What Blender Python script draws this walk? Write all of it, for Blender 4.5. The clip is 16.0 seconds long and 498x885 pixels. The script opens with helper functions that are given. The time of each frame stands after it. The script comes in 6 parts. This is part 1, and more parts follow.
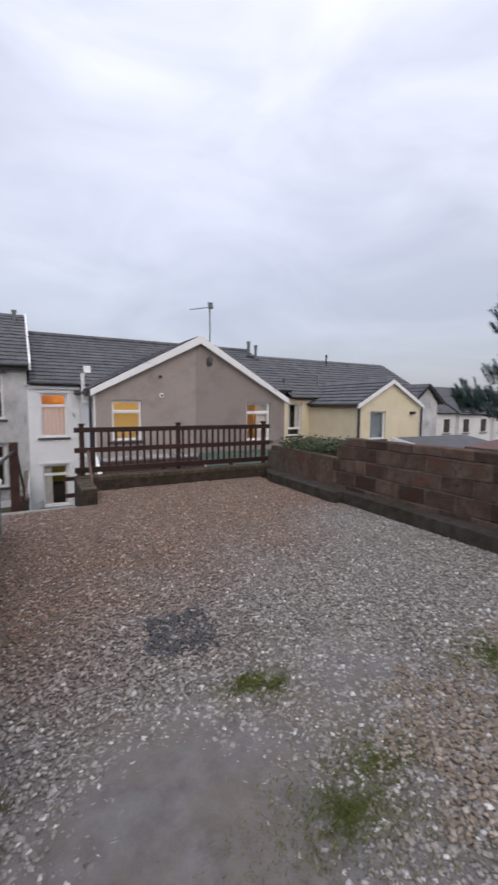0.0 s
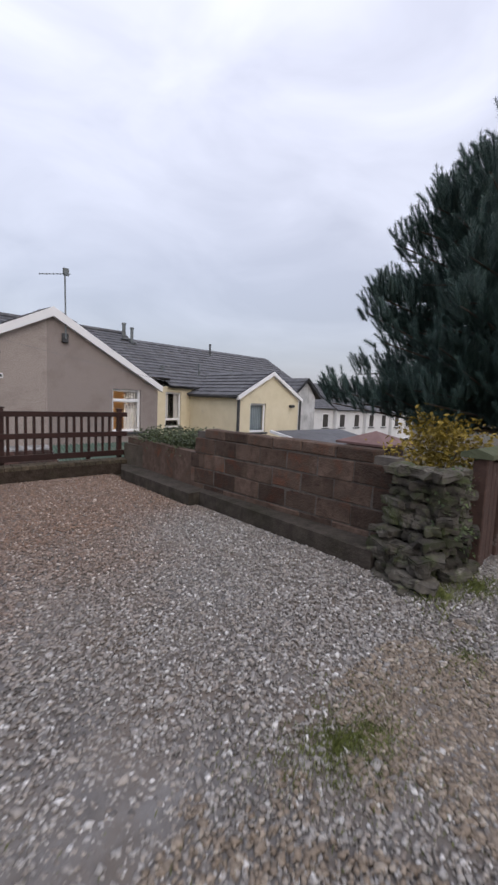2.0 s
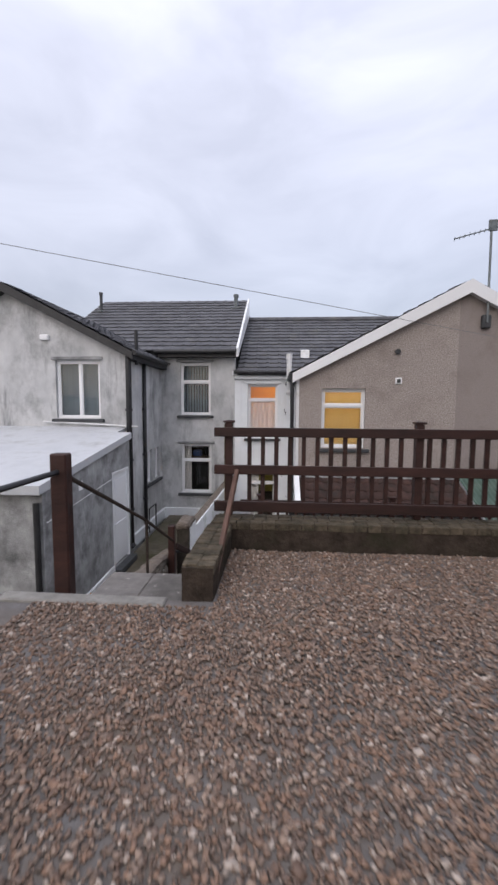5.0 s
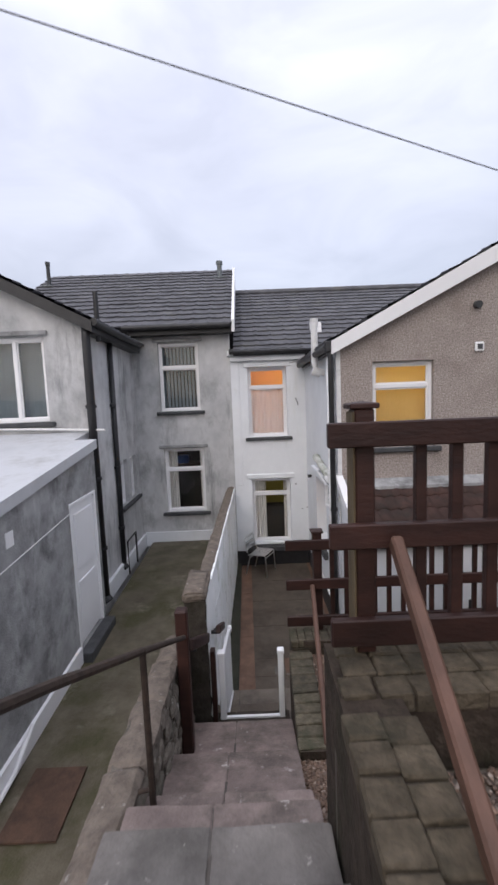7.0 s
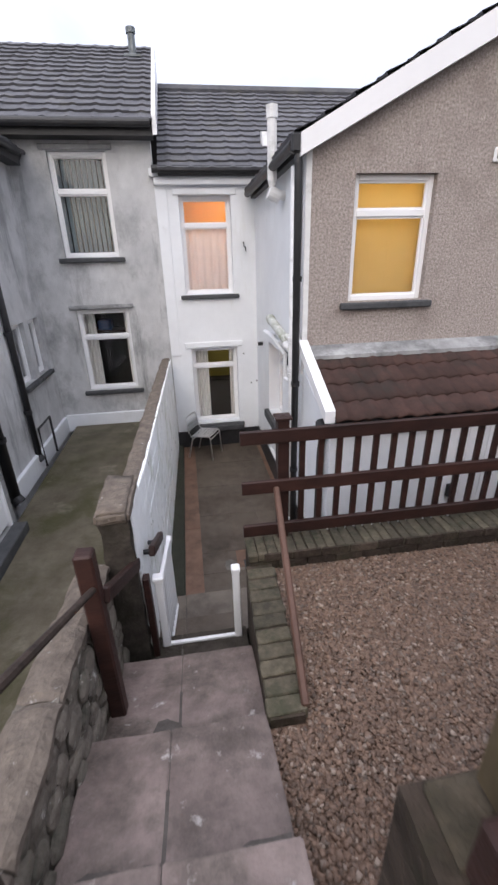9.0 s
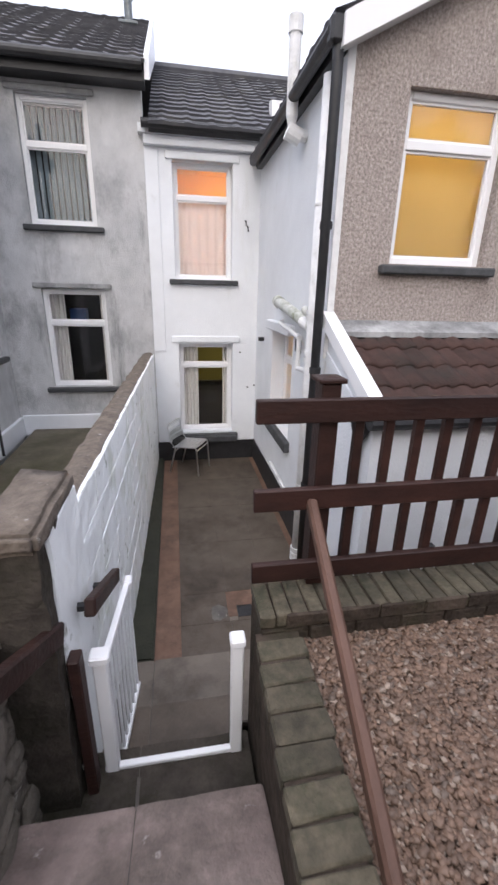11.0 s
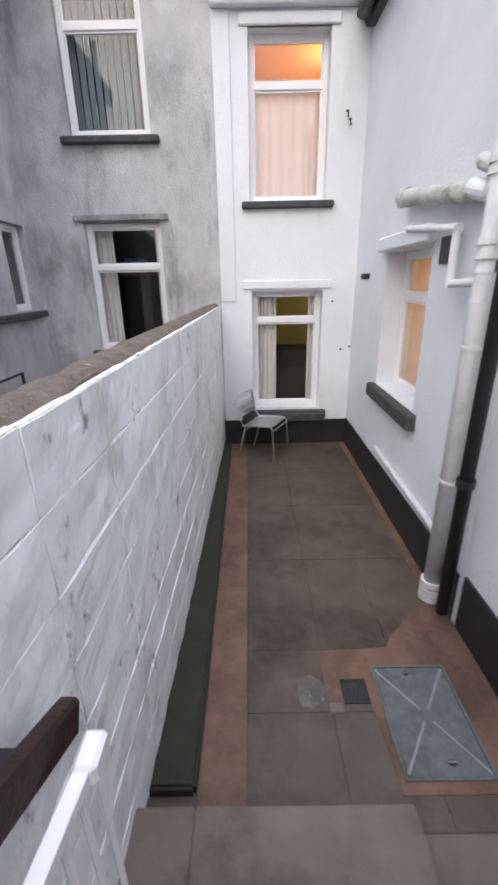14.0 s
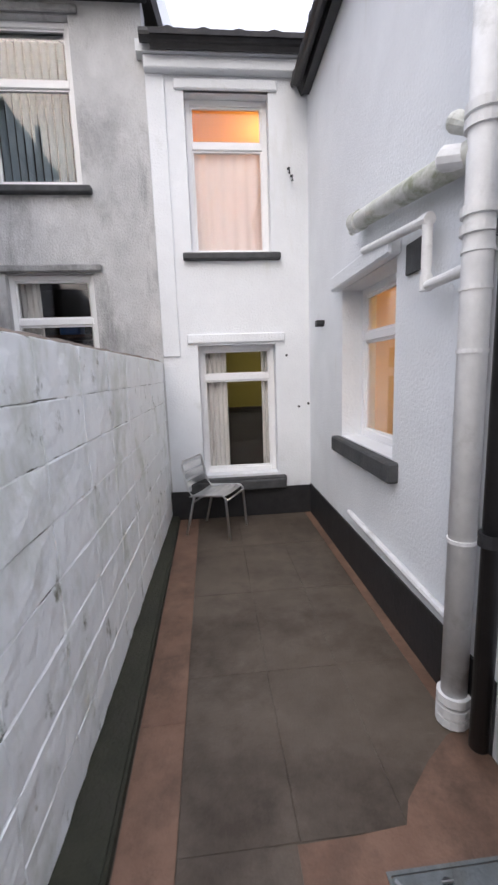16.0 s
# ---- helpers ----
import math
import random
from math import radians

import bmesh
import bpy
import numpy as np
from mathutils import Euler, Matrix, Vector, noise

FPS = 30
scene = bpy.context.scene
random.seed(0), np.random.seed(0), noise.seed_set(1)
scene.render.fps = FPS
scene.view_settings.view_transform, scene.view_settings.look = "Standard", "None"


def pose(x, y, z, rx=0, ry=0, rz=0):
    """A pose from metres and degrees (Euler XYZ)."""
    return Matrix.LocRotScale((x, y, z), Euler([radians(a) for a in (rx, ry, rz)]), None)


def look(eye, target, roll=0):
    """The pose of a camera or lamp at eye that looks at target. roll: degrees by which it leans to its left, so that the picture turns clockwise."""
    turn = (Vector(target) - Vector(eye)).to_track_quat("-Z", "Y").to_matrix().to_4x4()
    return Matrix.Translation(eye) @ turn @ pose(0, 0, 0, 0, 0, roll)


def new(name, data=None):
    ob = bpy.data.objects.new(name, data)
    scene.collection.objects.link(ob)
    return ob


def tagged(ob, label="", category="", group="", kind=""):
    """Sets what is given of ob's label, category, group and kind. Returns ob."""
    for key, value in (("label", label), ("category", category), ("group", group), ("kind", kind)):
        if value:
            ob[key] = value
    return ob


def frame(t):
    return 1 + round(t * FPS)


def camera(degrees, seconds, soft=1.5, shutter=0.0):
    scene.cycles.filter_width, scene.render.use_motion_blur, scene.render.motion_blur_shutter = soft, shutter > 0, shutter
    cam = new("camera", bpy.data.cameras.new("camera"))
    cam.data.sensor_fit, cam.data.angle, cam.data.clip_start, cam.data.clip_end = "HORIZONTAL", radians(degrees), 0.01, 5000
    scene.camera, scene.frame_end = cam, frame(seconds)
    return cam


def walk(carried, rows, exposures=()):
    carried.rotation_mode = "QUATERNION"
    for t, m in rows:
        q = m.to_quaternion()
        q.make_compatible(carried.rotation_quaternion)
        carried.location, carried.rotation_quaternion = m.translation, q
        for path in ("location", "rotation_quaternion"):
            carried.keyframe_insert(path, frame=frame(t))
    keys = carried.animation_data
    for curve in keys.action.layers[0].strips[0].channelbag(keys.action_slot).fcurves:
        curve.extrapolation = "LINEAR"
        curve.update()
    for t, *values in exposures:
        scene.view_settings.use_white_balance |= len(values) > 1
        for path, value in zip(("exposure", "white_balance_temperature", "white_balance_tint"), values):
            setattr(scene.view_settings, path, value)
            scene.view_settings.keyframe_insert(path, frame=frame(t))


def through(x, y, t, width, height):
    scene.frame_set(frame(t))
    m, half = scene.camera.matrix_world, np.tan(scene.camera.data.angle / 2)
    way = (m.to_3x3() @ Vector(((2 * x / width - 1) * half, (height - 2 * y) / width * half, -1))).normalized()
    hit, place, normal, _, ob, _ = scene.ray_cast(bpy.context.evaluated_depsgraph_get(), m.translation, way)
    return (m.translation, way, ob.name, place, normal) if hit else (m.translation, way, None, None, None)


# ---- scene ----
cam = camera(62.3, 16.0, soft=2.6, shutter=0.35)
PATH = [
    (0, (-1.178, -0.342, 1.522), (-0.208, 1.398, 1.344), 0.4),
    (0.5, (-1.213, -0.266, 1.492), (-0.427, 1.562, 1.291), 0.3),
    (1, (-0.995, -0.269, 1.49), (0.043, 1.429, 1.294), 0.8),
    (1.5, (-0.532, -0.13, 1.473), (0.8, 1.352, 1.304), 1.4),
    (2, (-0.063, 0.177, 1.423), (1.321, 1.607, 1.222), 2.3),
    (2.5, (0.381, 0.571, 1.4), (1.504, 2.217, 1.224), 2.1),
    (3, (0.643, 1.041, 1.363), (1.41, 2.881, 1.202), 2.3),
    (3.5, (0.802, 1.702, 1.32), (1.13, 3.667, 1.139), 2.1),
    (4, (0.679, 2.368, 1.316), (0.651, 4.36, 1.137), 1.7),
    (4.2, (0.621, 2.615, 1.332), (0.473, 4.601, 1.146), 1.4),
    (6.3, (-0.38, 5.443, 1.232), (-0.441, 7.437, 1.091), -2.1),
    (6.5, (-0.471, 5.704, 1.186), (-0.506, 7.7, 1.061), -2.0),
    (7, (-0.614, 6.215, 1.196), (-0.607, 8.205, 0.993), -2.3),
    (7.5, (-0.611, 6.621, 1.179), (-0.544, 8.598, 0.884), -2.3),
    (8, (-0.597, 6.923, 1.103), (-0.425, 8.864, 0.651), -1.4),
    (8.5, (-0.593, 7.207, 0.98), (-0.355, 9.058, 0.26), -1.2),
    (8.7, (-0.584, 7.323, 0.952), (-0.336, 9.134, 0.14), -1.7),
    (10.8, (-0.599, 8.447, 0.288), (-0.284, 10.308, -0.376), 1.1),
    (11, (-0.597, 8.555, 0.214), (-0.263, 10.405, -0.467), 1.4),
    (11.5, (-0.6, 8.824, 0.077), (-0.263, 10.679, -0.59), 1.7),
    (12, (-0.583, 9.093, -0.062), (-0.26, 10.941, -0.756), 1.8),
    (12.5, (-0.568, 9.371, -0.221), (-0.29, 11.215, -0.944), 1.7),
    (13, (-0.546, 9.627, -0.248), (-0.354, 11.466, -1.01), 1.4),
    (13.5, (-0.574, 9.769, -0.378), (-0.355, 11.616, -1.112), 2.7),
    (14, (-0.595, 9.941, -0.451), (-0.604, 11.806, -1.175), -1.1),
    (14.5, (-0.59, 10.09, -0.552), (-0.691, 12.009, -1.107), -2.9),
    (15, (-0.553, 10.268, -0.651), (-0.532, 12.19, -1.204), -4.2),
    (15.5, (-0.515, 10.451, -0.752), (-0.385, 12.404, -1.167), -2.8),
    (16, (-0.44, 10.601, -0.853), (-0.265, 12.565, -1.188), -2.0),
]
walk(cam, [(t, look(e, g, r)) for t, e, g, r in PATH], [(0, 0.05), (6.3, 0.10), (7.0, 0.17), (8.0, 0.38), (8.7, 0.58), (11.0, 0.78), (12.5, 0.86), (16.0, 0.80)])

# ---------- light ----------
SKY = 0.80
world = bpy.data.worlds.new("overcast_sky")
scene.world = world
world.use_nodes = True
wn, wl = world.node_tree.nodes, world.node_tree.links
wbg = wn["Background"]
nish = wn.new("ShaderNodeTexSky")
nish.sky_type, nish.sun_disc = "NISHITA", False
nish.sun_elevation, nish.sun_rotation = radians(35), radians(200)
nish.dust_density = 4.0
coord = wn.new("ShaderNodeTexCoord")
split = wn.new("ShaderNodeSeparateXYZ")
wl.new(coord.outputs["Generated"], split.inputs[0])
# overcast luminance: brightest overhead, a third of it at the horizon
grad = wn.new("ShaderNodeMapRange")
grad.inputs["From Min"].default_value, grad.inputs["From Max"].default_value = 0.0, 1.0
grad.inputs["To Min"].default_value, grad.inputs["To Max"].default_value = 0.56, 1.82
wl.new(split.outputs["Z"], grad.inputs["Value"])
cloud = wn.new("ShaderNodeTexNoise")
cloud.inputs["Scale"].default_value, cloud.inputs["Detail"].default_value = 2.6, 5.0
cloud.inputs["Distortion"].default_value = 0.6
squash = wn.new("ShaderNodeMapping")
squash.inputs["Scale"].default_value = (1.0, 1.0, 2.6)
wl.new(coord.outputs["Generated"], squash.inputs["Vector"])
wl.new(squash.outputs["Vector"], cloud.inputs["Vector"])
ramp = wn.new("ShaderNodeValToRGB")
ramp.color_ramp.elements[0].position, ramp.color_ramp.elements[1].position = 0.32, 0.68
ramp.color_ramp.elements[0].color = (0.63, 0.64, 0.75, 1)
ramp.color_ramp.elements[1].color = (0.84, 0.85, 0.98, 1)
wl.new(cloud.outputs["Fac"], ramp.inputs["Fac"])
mul = wn.new("ShaderNodeVectorMath")
mul.operation = "SCALE"
wl.new(ramp.outputs["Color"], mul.inputs[0])
wl.new(grad.outputs["Result"], mul.inputs["Scale"])
thin = wn.new("ShaderNodeVectorMath")
thin.operation = "SCALE"
thin.inputs["Scale"].default_value = 0.06
wl.new(nish.outputs["Color"], thin.inputs[0])
both = wn.new("ShaderNodeVectorMath")
both.operation = "ADD"
wl.new(mul.outputs[0], both.inputs[0])
wl.new(thin.outputs[0], both.inputs[1])
wl.new(both.outputs[0], wbg.inputs["Color"])
wbg.inputs["Strength"].default_value = SKY

sun_data = bpy.data.lights.new("sun", "SUN")
sun_data.energy, sun_data.angle, sun_data.color = 0.55, radians(60), (0.97, 0.97, 0.97)
sun = new("sun", sun_data)
sun.matrix_world = look((-3, -9, 18), (0, 0, 0))


# ---------- small tools ----------
def thing(name, label, category, at=(0, 0, 0), group="", kind=""):
    ob = new(name)
    ob.empty_display_size = 0.2
    ob.location = at
    return tagged(ob, label, category, group, kind)


def finish(bm, name, material):
    me = bpy.data.meshes.new(name)
    bm.normal_update()
    bm.to_mesh(me)
    bm.free()
    me.materials.append(material)
    return me


def part(name, bm, material, parent, label="", smooth=False):
    me = finish(bm, name, material)
    if smooth:
        me.shade_smooth()
    ob = new(name, me)
    if parent is not None:
        ob.parent = parent
        if parent.type == "EMPTY":
            ob.matrix_parent_inverse = Matrix.Translation(-Vector(parent.location))
    if label:
        tagged(ob, label)
    return ob


def solid(name, bm, material, label, category, kind="", group="", smooth=False):
    return tagged(part(name, bm, material, None, "", smooth), label, category, group, kind)


def piece(name, me, parent, m):
    ob = new(name, me)
    ob.parent = parent
    base = Matrix.Translation(-Vector(parent.location)) if parent.type == "EMPTY" else Matrix()
    ob.matrix_basis = base @ m
    return ob


def bx(bm, x0, x1, y0, y1, z0, z1, bev=0.0, seg=1):
    vs = [bm.verts.new((x, y, z)) for z in (z0, z1) for y in (y0, y1) for x in (x0, x1)]
    fs = [bm.faces.new([vs[i] for i in f]) for f in ((0, 2, 3, 1), (4, 5, 7, 6), (0, 1, 5, 4), (2, 6, 7, 3), (0, 4, 6, 2), (1, 3, 7, 5))]
    if bev > 0:
        bmesh.ops.bevel(bm, geom=list({e for f in fs for e in f.edges}), offset=bev, segments=seg, affect="EDGES")
    return vs


def box(x0, x1, y0, y1, z0, z1, bev=0.0, seg=1):
    bm = bmesh.new()
    bx(bm, x0, x1, y0, y1, z0, z1, bev, seg)
    return bm


def prism(pts, axis, a, b):
    """A polygon given in the two other axes, pushed along axis from a to b."""
    bm = bmesh.new()

    def at(p, v):
        return {"x": (v, p[0], p[1]), "y": (p[0], v, p[1]), "z": (p[0], p[1], v)}[axis]
    lo = [bm.verts.new(at(p, a)) for p in pts]
    hi = [bm.verts.new(at(p, b)) for p in pts]
    bm.faces.new(lo)
    bm.faces.new(hi[::-1])
    n = len(pts)
    for i in range(n):
        bm.faces.new((lo[i], hi[i], hi[(i + 1) % n], lo[(i + 1) % n]))
    bmesh.ops.recalc_face_normals(bm, faces=bm.faces[:])
    return bm


def tube(points, r, sides=10, bm=None, taper=None):
    """A pipe along points with radius r (or one radius for each point)."""
    bm = bm or bmesh.new()
    pts = [Vector(p) for p in points]
    rings = []
    for i, p in enumerate(pts):
        d = (pts[min(i + 1, len(pts) - 1)] - pts[max(i - 1, 0)]).normalized()
        up = Vector((0, 0, 1)) if abs(d.z) < 0.9 else Vector((0, 1, 0))
        s = d.cross(up).normalized()
        u = s.cross(d)
        rr = taper[i] if taper else r
        rings.append([bm.verts.new(p + (s * math.cos(k * math.tau / sides) + u * math.sin(k * math.tau / sides)) * rr) for k in range(sides)])
    for a, b in zip(rings, rings[1:]):
        for k in range(sides):
            bm.faces.new((a[k], a[(k + 1) % sides], b[(k + 1) % sides], b[k]))
    bm.faces.new(rings[0][::-1])
    bm.faces.new(rings[-1])
    return bm


def beam(a, b, w, h, bev=0.006):
    """A board from a to b, w wide across and h high, with eased edges."""
    a, b = Vector(a), Vector(b)
    n = (b - a).length
    bm = box(-w / 2, w / 2, 0, n, -h / 2, h / 2, bev)
    q = (b - a).to_track_quat("Y", "Z").to_matrix().to_4x4()
    bm.transform(Matrix.Translation(a) @ q)
    return bm


def holed(axis, v, u0, u1, z0, z1, thick, holes):
    """A wall in the plane axis = v (its seen face), thick behind it, with holes (u0, u1, z0, z1) right through."""
    us = sorted({u0, u1, *[h[0] for h in holes], *[h[1] for h in holes]})
    zs = sorted({z0, z1, *[h[2] for h in holes], *[h[3] for h in holes]})
    bm = bmesh.new()
    keep = {}

    def vert(u, d, z):
        k = (round(u, 5), d, round(z, 5))
        if k not in keep:
            c = v + d * thick
            keep[k] = bm.verts.new((u, c, z) if axis == "y" else (c, u, z))
        return keep[k]
    nu, nz = len(us) - 1, len(zs) - 1

    def full(i, j):
        if not (0 <= i < nu and 0 <= j < nz):
            return False
        um, zm = (us[i] + us[i + 1]) / 2, (zs[j] + zs[j + 1]) / 2
        return not any(h[0] < um < h[1] and h[2] < zm < h[3] for h in holes)
    for i in range(nu):
        for j in range(nz):
            if not full(i, j):
                continue
            a, b, c, d = us[i], us[i + 1], zs[j], zs[j + 1]
            for s in (0, 1):
                bm.faces.new((vert(a, s, c), vert(b, s, c), vert(b, s, d), vert(a, s, d)))
            for di, dj, p, q in ((-1, 0, (a, c), (a, d)), (1, 0, (b, c), (b, d)), (0, -1, (a, c), (b, c)), (0, 1, (a, d), (b, d))):
                if not full(i + di, j + dj):
                    bm.faces.new((vert(p[0], 0, p[1]), vert(q[0], 0, q[1]), vert(q[0], 1, q[1]), vert(p[0], 1, p[1])))
    bmesh.ops.recalc_face_normals(bm, faces=bm.faces[:])
    return bm


# ---------- materials ----------
def mat(name, a, b, scale=6.0, rough=0.8, bump=0.0, bscale=80.0, metal=0.0, dirt=None, dscale=1.2, dcut=(0.5, 0.7), rnd=0.0, island=0.0, stretch=(1, 1, 1), spec=0.5, streak=None):
    m = bpy.data.materials.new(name)
    m.use_nodes = True
    n, l = m.node_tree.nodes, m.node_tree.links
    p = n["Principled BSDF"]
    geo = n.new("ShaderNodeNewGeometry")
    mp = n.new("ShaderNodeMapping")
    mp.inputs["Scale"].default_value = stretch
    l.new(geo.outputs["Position"], mp.inputs["Vector"])
    tex = n.new("ShaderNodeTexNoise")
    tex.inputs["Scale"].default_value, tex.inputs["Detail"].default_value, tex.inputs["Roughness"].default_value = scale, 6.0, 0.65
    l.new(mp.outputs[0], tex.inputs["Vector"])
    r = n.new("ShaderNodeValToRGB")
    r.color_ramp.elements[0].position, r.color_ramp.elements[1].position = 0.3, 0.7
    r.color_ramp.elements[0].color, r.color_ramp.elements[1].color = (*a, 1), (*b, 1)
    l.new(tex.outputs["Fac"], r.inputs["Fac"])
    col = r.outputs["Color"]
    if dirt:
        t2 = n.new("ShaderNodeTexNoise")
        t2.inputs["Scale"].default_value, t2.inputs["Detail"].default_value, t2.inputs["Roughness"].default_value = dscale, 8.0, 0.7
        l.new(mp.outputs[0], t2.inputs["Vector"])
        mr = n.new("ShaderNodeMapRange")
        mr.inputs["From Min"].default_value, mr.inputs["From Max"].default_value = dcut
        l.new(t2.outputs["Fac"], mr.inputs["Value"])
        mx = n.new("ShaderNodeMix")
        mx.data_type = "RGBA"
        l.new(mr.outputs["Result"], mx.inputs["Factor"])
        l.new(col, mx.inputs["A"])
        mx.inputs["B"].default_value = (*dirt, 1)
        col = mx.outputs["Result"]
    if streak:
        # runs of dirt washed down (or spots, by their own stretch): colour, scale, cut, stretch
        sm = n.new("ShaderNodeMapping")
        sm.inputs["Scale"].default_value = streak[3]
        l.new(geo.outputs["Position"], sm.inputs["Vector"])
        t4 = n.new("ShaderNodeTexNoise")
        t4.inputs["Scale"].default_value, t4.inputs["Detail"].default_value, t4.inputs["Roughness"].default_value = streak[1], 7.0, 0.65
        l.new(sm.outputs[0], t4.inputs["Vector"])
        m4 = n.new("ShaderNodeMapRange")
        m4.inputs["From Min"].default_value, m4.inputs["From Max"].default_value = streak[2]
        l.new(t4.outputs["Fac"], m4.inputs["Value"])
        x4 = n.new("ShaderNodeMix")
        x4.data_type = "RGBA"
        l.new(m4.outputs["Result"], x4.inputs["Factor"])
        l.new(col, x4.inputs["A"])
        x4.inputs["B"].default_value = (*streak[0], 1)
        col = x4.outputs["Result"]
    if rnd or island:
        hs = n.new("ShaderNodeHueSaturation")
        src = n.new("ShaderNodeObjectInfo").outputs["Random"] if rnd else geo.outputs["Random Per Island"]
        mr2 = n.new("ShaderNodeMapRange")
        k = rnd or island
        mr2.inputs["To Min"].default_value, mr2.inputs["To Max"].default_value = 1 - k, 1 + k
        l.new(src, mr2.inputs["Value"])
        l.new(mr2.outputs["Result"], hs.inputs["Value"])
        l.new(col, hs.inputs["Color"])
        col = hs.outputs["Color"]
    l.new(col, p.inputs["Base Color"])
    p.inputs["Roughness"].default_value, p.inputs["Metallic"].default_value = rough, metal
    p.inputs["Specular IOR Level"].default_value = spec
    if bump:
        t3 = n.new("ShaderNodeTexNoise")
        t3.inputs["Scale"].default_value, t3.inputs["Detail"].default_value = bscale, 4.0
        l.new(mp.outputs[0], t3.inputs["Vector"])
        bp = n.new("ShaderNodeBump")
        bp.inputs["Strength"].default_value, bp.inputs["Distance"].default_value = 1.0, bump
        l.new(t3.outputs["Fac"], bp.inputs["Height"])
        l.new(bp.outputs["Normal"], p.inputs["Normal"])
    return m


M_WHITE = mat("white_render", (0.70, 0.72, 0.745), (0.79, 0.81, 0.835), 1.4, 0.75, 0.006, 50, dirt=(0.55, 0.56, 0.54), dscale=2.2, dcut=(0.62, 0.85), streak=((0.60, 0.61, 0.58), 3.0, (0.60, 0.85), (1, 1, 0.2)))
M_WHITEWALL = mat("white_painted_block", (0.84, 0.86, 0.87), (0.93, 0.95, 0.95), 4.0, 0.7, 0.022, 13, dirt=(0.52, 0.55, 0.46), dscale=3.2, dcut=(0.52, 0.76), stretch=(1, 0.8, 0.5), streak=((0.22, 0.22, 0.17), 9.0, (0.61, 0.71), (1, 0.9, 0.6)))
M_GREY = mat("grey_cement_render", (0.42, 0.425, 0.43), (0.64, 0.64, 0.64), 2.2, 0.9, 0.012, 60, dirt=(0.25, 0.25, 0.25), dscale=1.5, dcut=(0.50, 0.72), stretch=(1, 1, 0.7), streak=((0.11, 0.11, 0.11), 2.3, (0.56, 0.74), (1, 1, 0.16)))
M_GREYDARK = mat("dark_cement_render", (0.20, 0.20, 0.20), (0.42, 0.42, 0.42), 3.0, 0.92, 0.008, 60, dirt=(0.11, 0.11, 0.11), dscale=2.2, dcut=(0.48, 0.70), streak=((0.50, 0.50, 0.50), 2.6, (0.56, 0.76), (1, 1, 0.35)))
M_BROWN = mat("pebbledash_brown", (0.19, 0.158, 0.140), (0.54, 0.472, 0.435), 42.0, 0.9, 0.020, 55, dirt=(0.21, 0.17, 0.15), dscale=1.8, dcut=(0.5, 0.85))
M_BROWN2 = mat("pebbledash_dark", (0.17, 0.14, 0.13), (0.41, 0.355, 0.33), 60.0, 0.9, 0.010, 75, dirt=(0.20, 0.165, 0.15), dscale=1.8, dcut=(0.5, 0.85))
M_CREAM = mat("cream_render", (0.66, 0.58, 0.40), (0.76, 0.68, 0.50), 1.5, 0.85, 0.005, 50, dirt=(0.5, 0.45, 0.33), dscale=1.3, dcut=(0.58, 0.85))
M_TILE = mat("dark_roof_tile", (0.055, 0.055, 0.062), (0.11, 0.11, 0.12), 3.0, 0.7, 0.004, 60, dirt=(0.13, 0.125, 0.11), dscale=1.6, dcut=(0.55, 0.8), island=0.18)
M_REDTILE = mat("brown_roof_tile", (0.036, 0.019, 0.015), (0.070, 0.036, 0.029), 5.0, 0.75, 0.004, 60, dirt=(0.030, 0.024, 0.020), dscale=2, rnd=0.2, spec=0.3)
M_UPVC = mat("white_upvc", (0.80, 0.80, 0.81), (0.84, 0.84, 0.85), 2.0, 0.35, 0.0)
M_BLACK = mat("black_paint", (0.012, 0.012, 0.014), (0.03, 0.03, 0.032), 6.0, 0.5, 0.002, 40)
M_SILL = mat("dark_stone_sill", (0.035, 0.037, 0.04), (0.075, 0.077, 0.08), 8.0, 0.75, 0.004, 60)
M_WOOD = mat("dark_stained_wood", (0.016, 0.0068, 0.0056), (0.046, 0.0185, 0.0140), 9.0, 0.55, 0.003, 60, stretch=(0.35, 1, 1), rnd=0.2, spec=0.35)
M_WOODR = mat("worn_brown_rail", (0.070, 0.035, 0.023), (0.135, 0.070, 0.048), 10.0, 0.6, 0.003, 60, stretch=(1, 0.3, 1), spec=0.4)
M_WOODG = mat("weathered_post", (0.055, 0.038, 0.018), (0.120, 0.088, 0.045), 10.0, 0.8, 0.004, 60, stretch=(1, 1, 0.3))
M_BRICK = mat("mossy_grey_brick", (0.046, 0.040, 0.026), (0.125, 0.104, 0.070), 16.0, 0.9, 0.010, 50, dirt=(0.038, 0.038, 0.020), dscale=5.0, dcut=(0.48, 0.68), rnd=0.3)
M_MORTAR = mat("dark_mortar", (0.065, 0.057, 0.05), (0.12, 0.105, 0.092), 12.0, 0.95, 0.008, 60)
M_DAMPBRICK = mat("damp_dark_brick", (0.028, 0.021, 0.016), (0.080, 0.060, 0.046), 11.0, 0.95, 0.014, 40, dirt=(0.036, 0.035, 0.020), dscale=3.0, rnd=0.25, spec=0.2)
M_BLOCK = mat("concrete_block", (0.050, 0.032, 0.025), (0.140, 0.098, 0.076), 12.0, 0.95, 0.014, 45, dirt=(0.030, 0.024, 0.018), dscale=3.0, dcut=(0.46, 0.70), rnd=0.45, streak=((0.125, 0.050, 0.030), 3.0, (0.54, 0.72), (1, 1, 1)), spec=0.25)
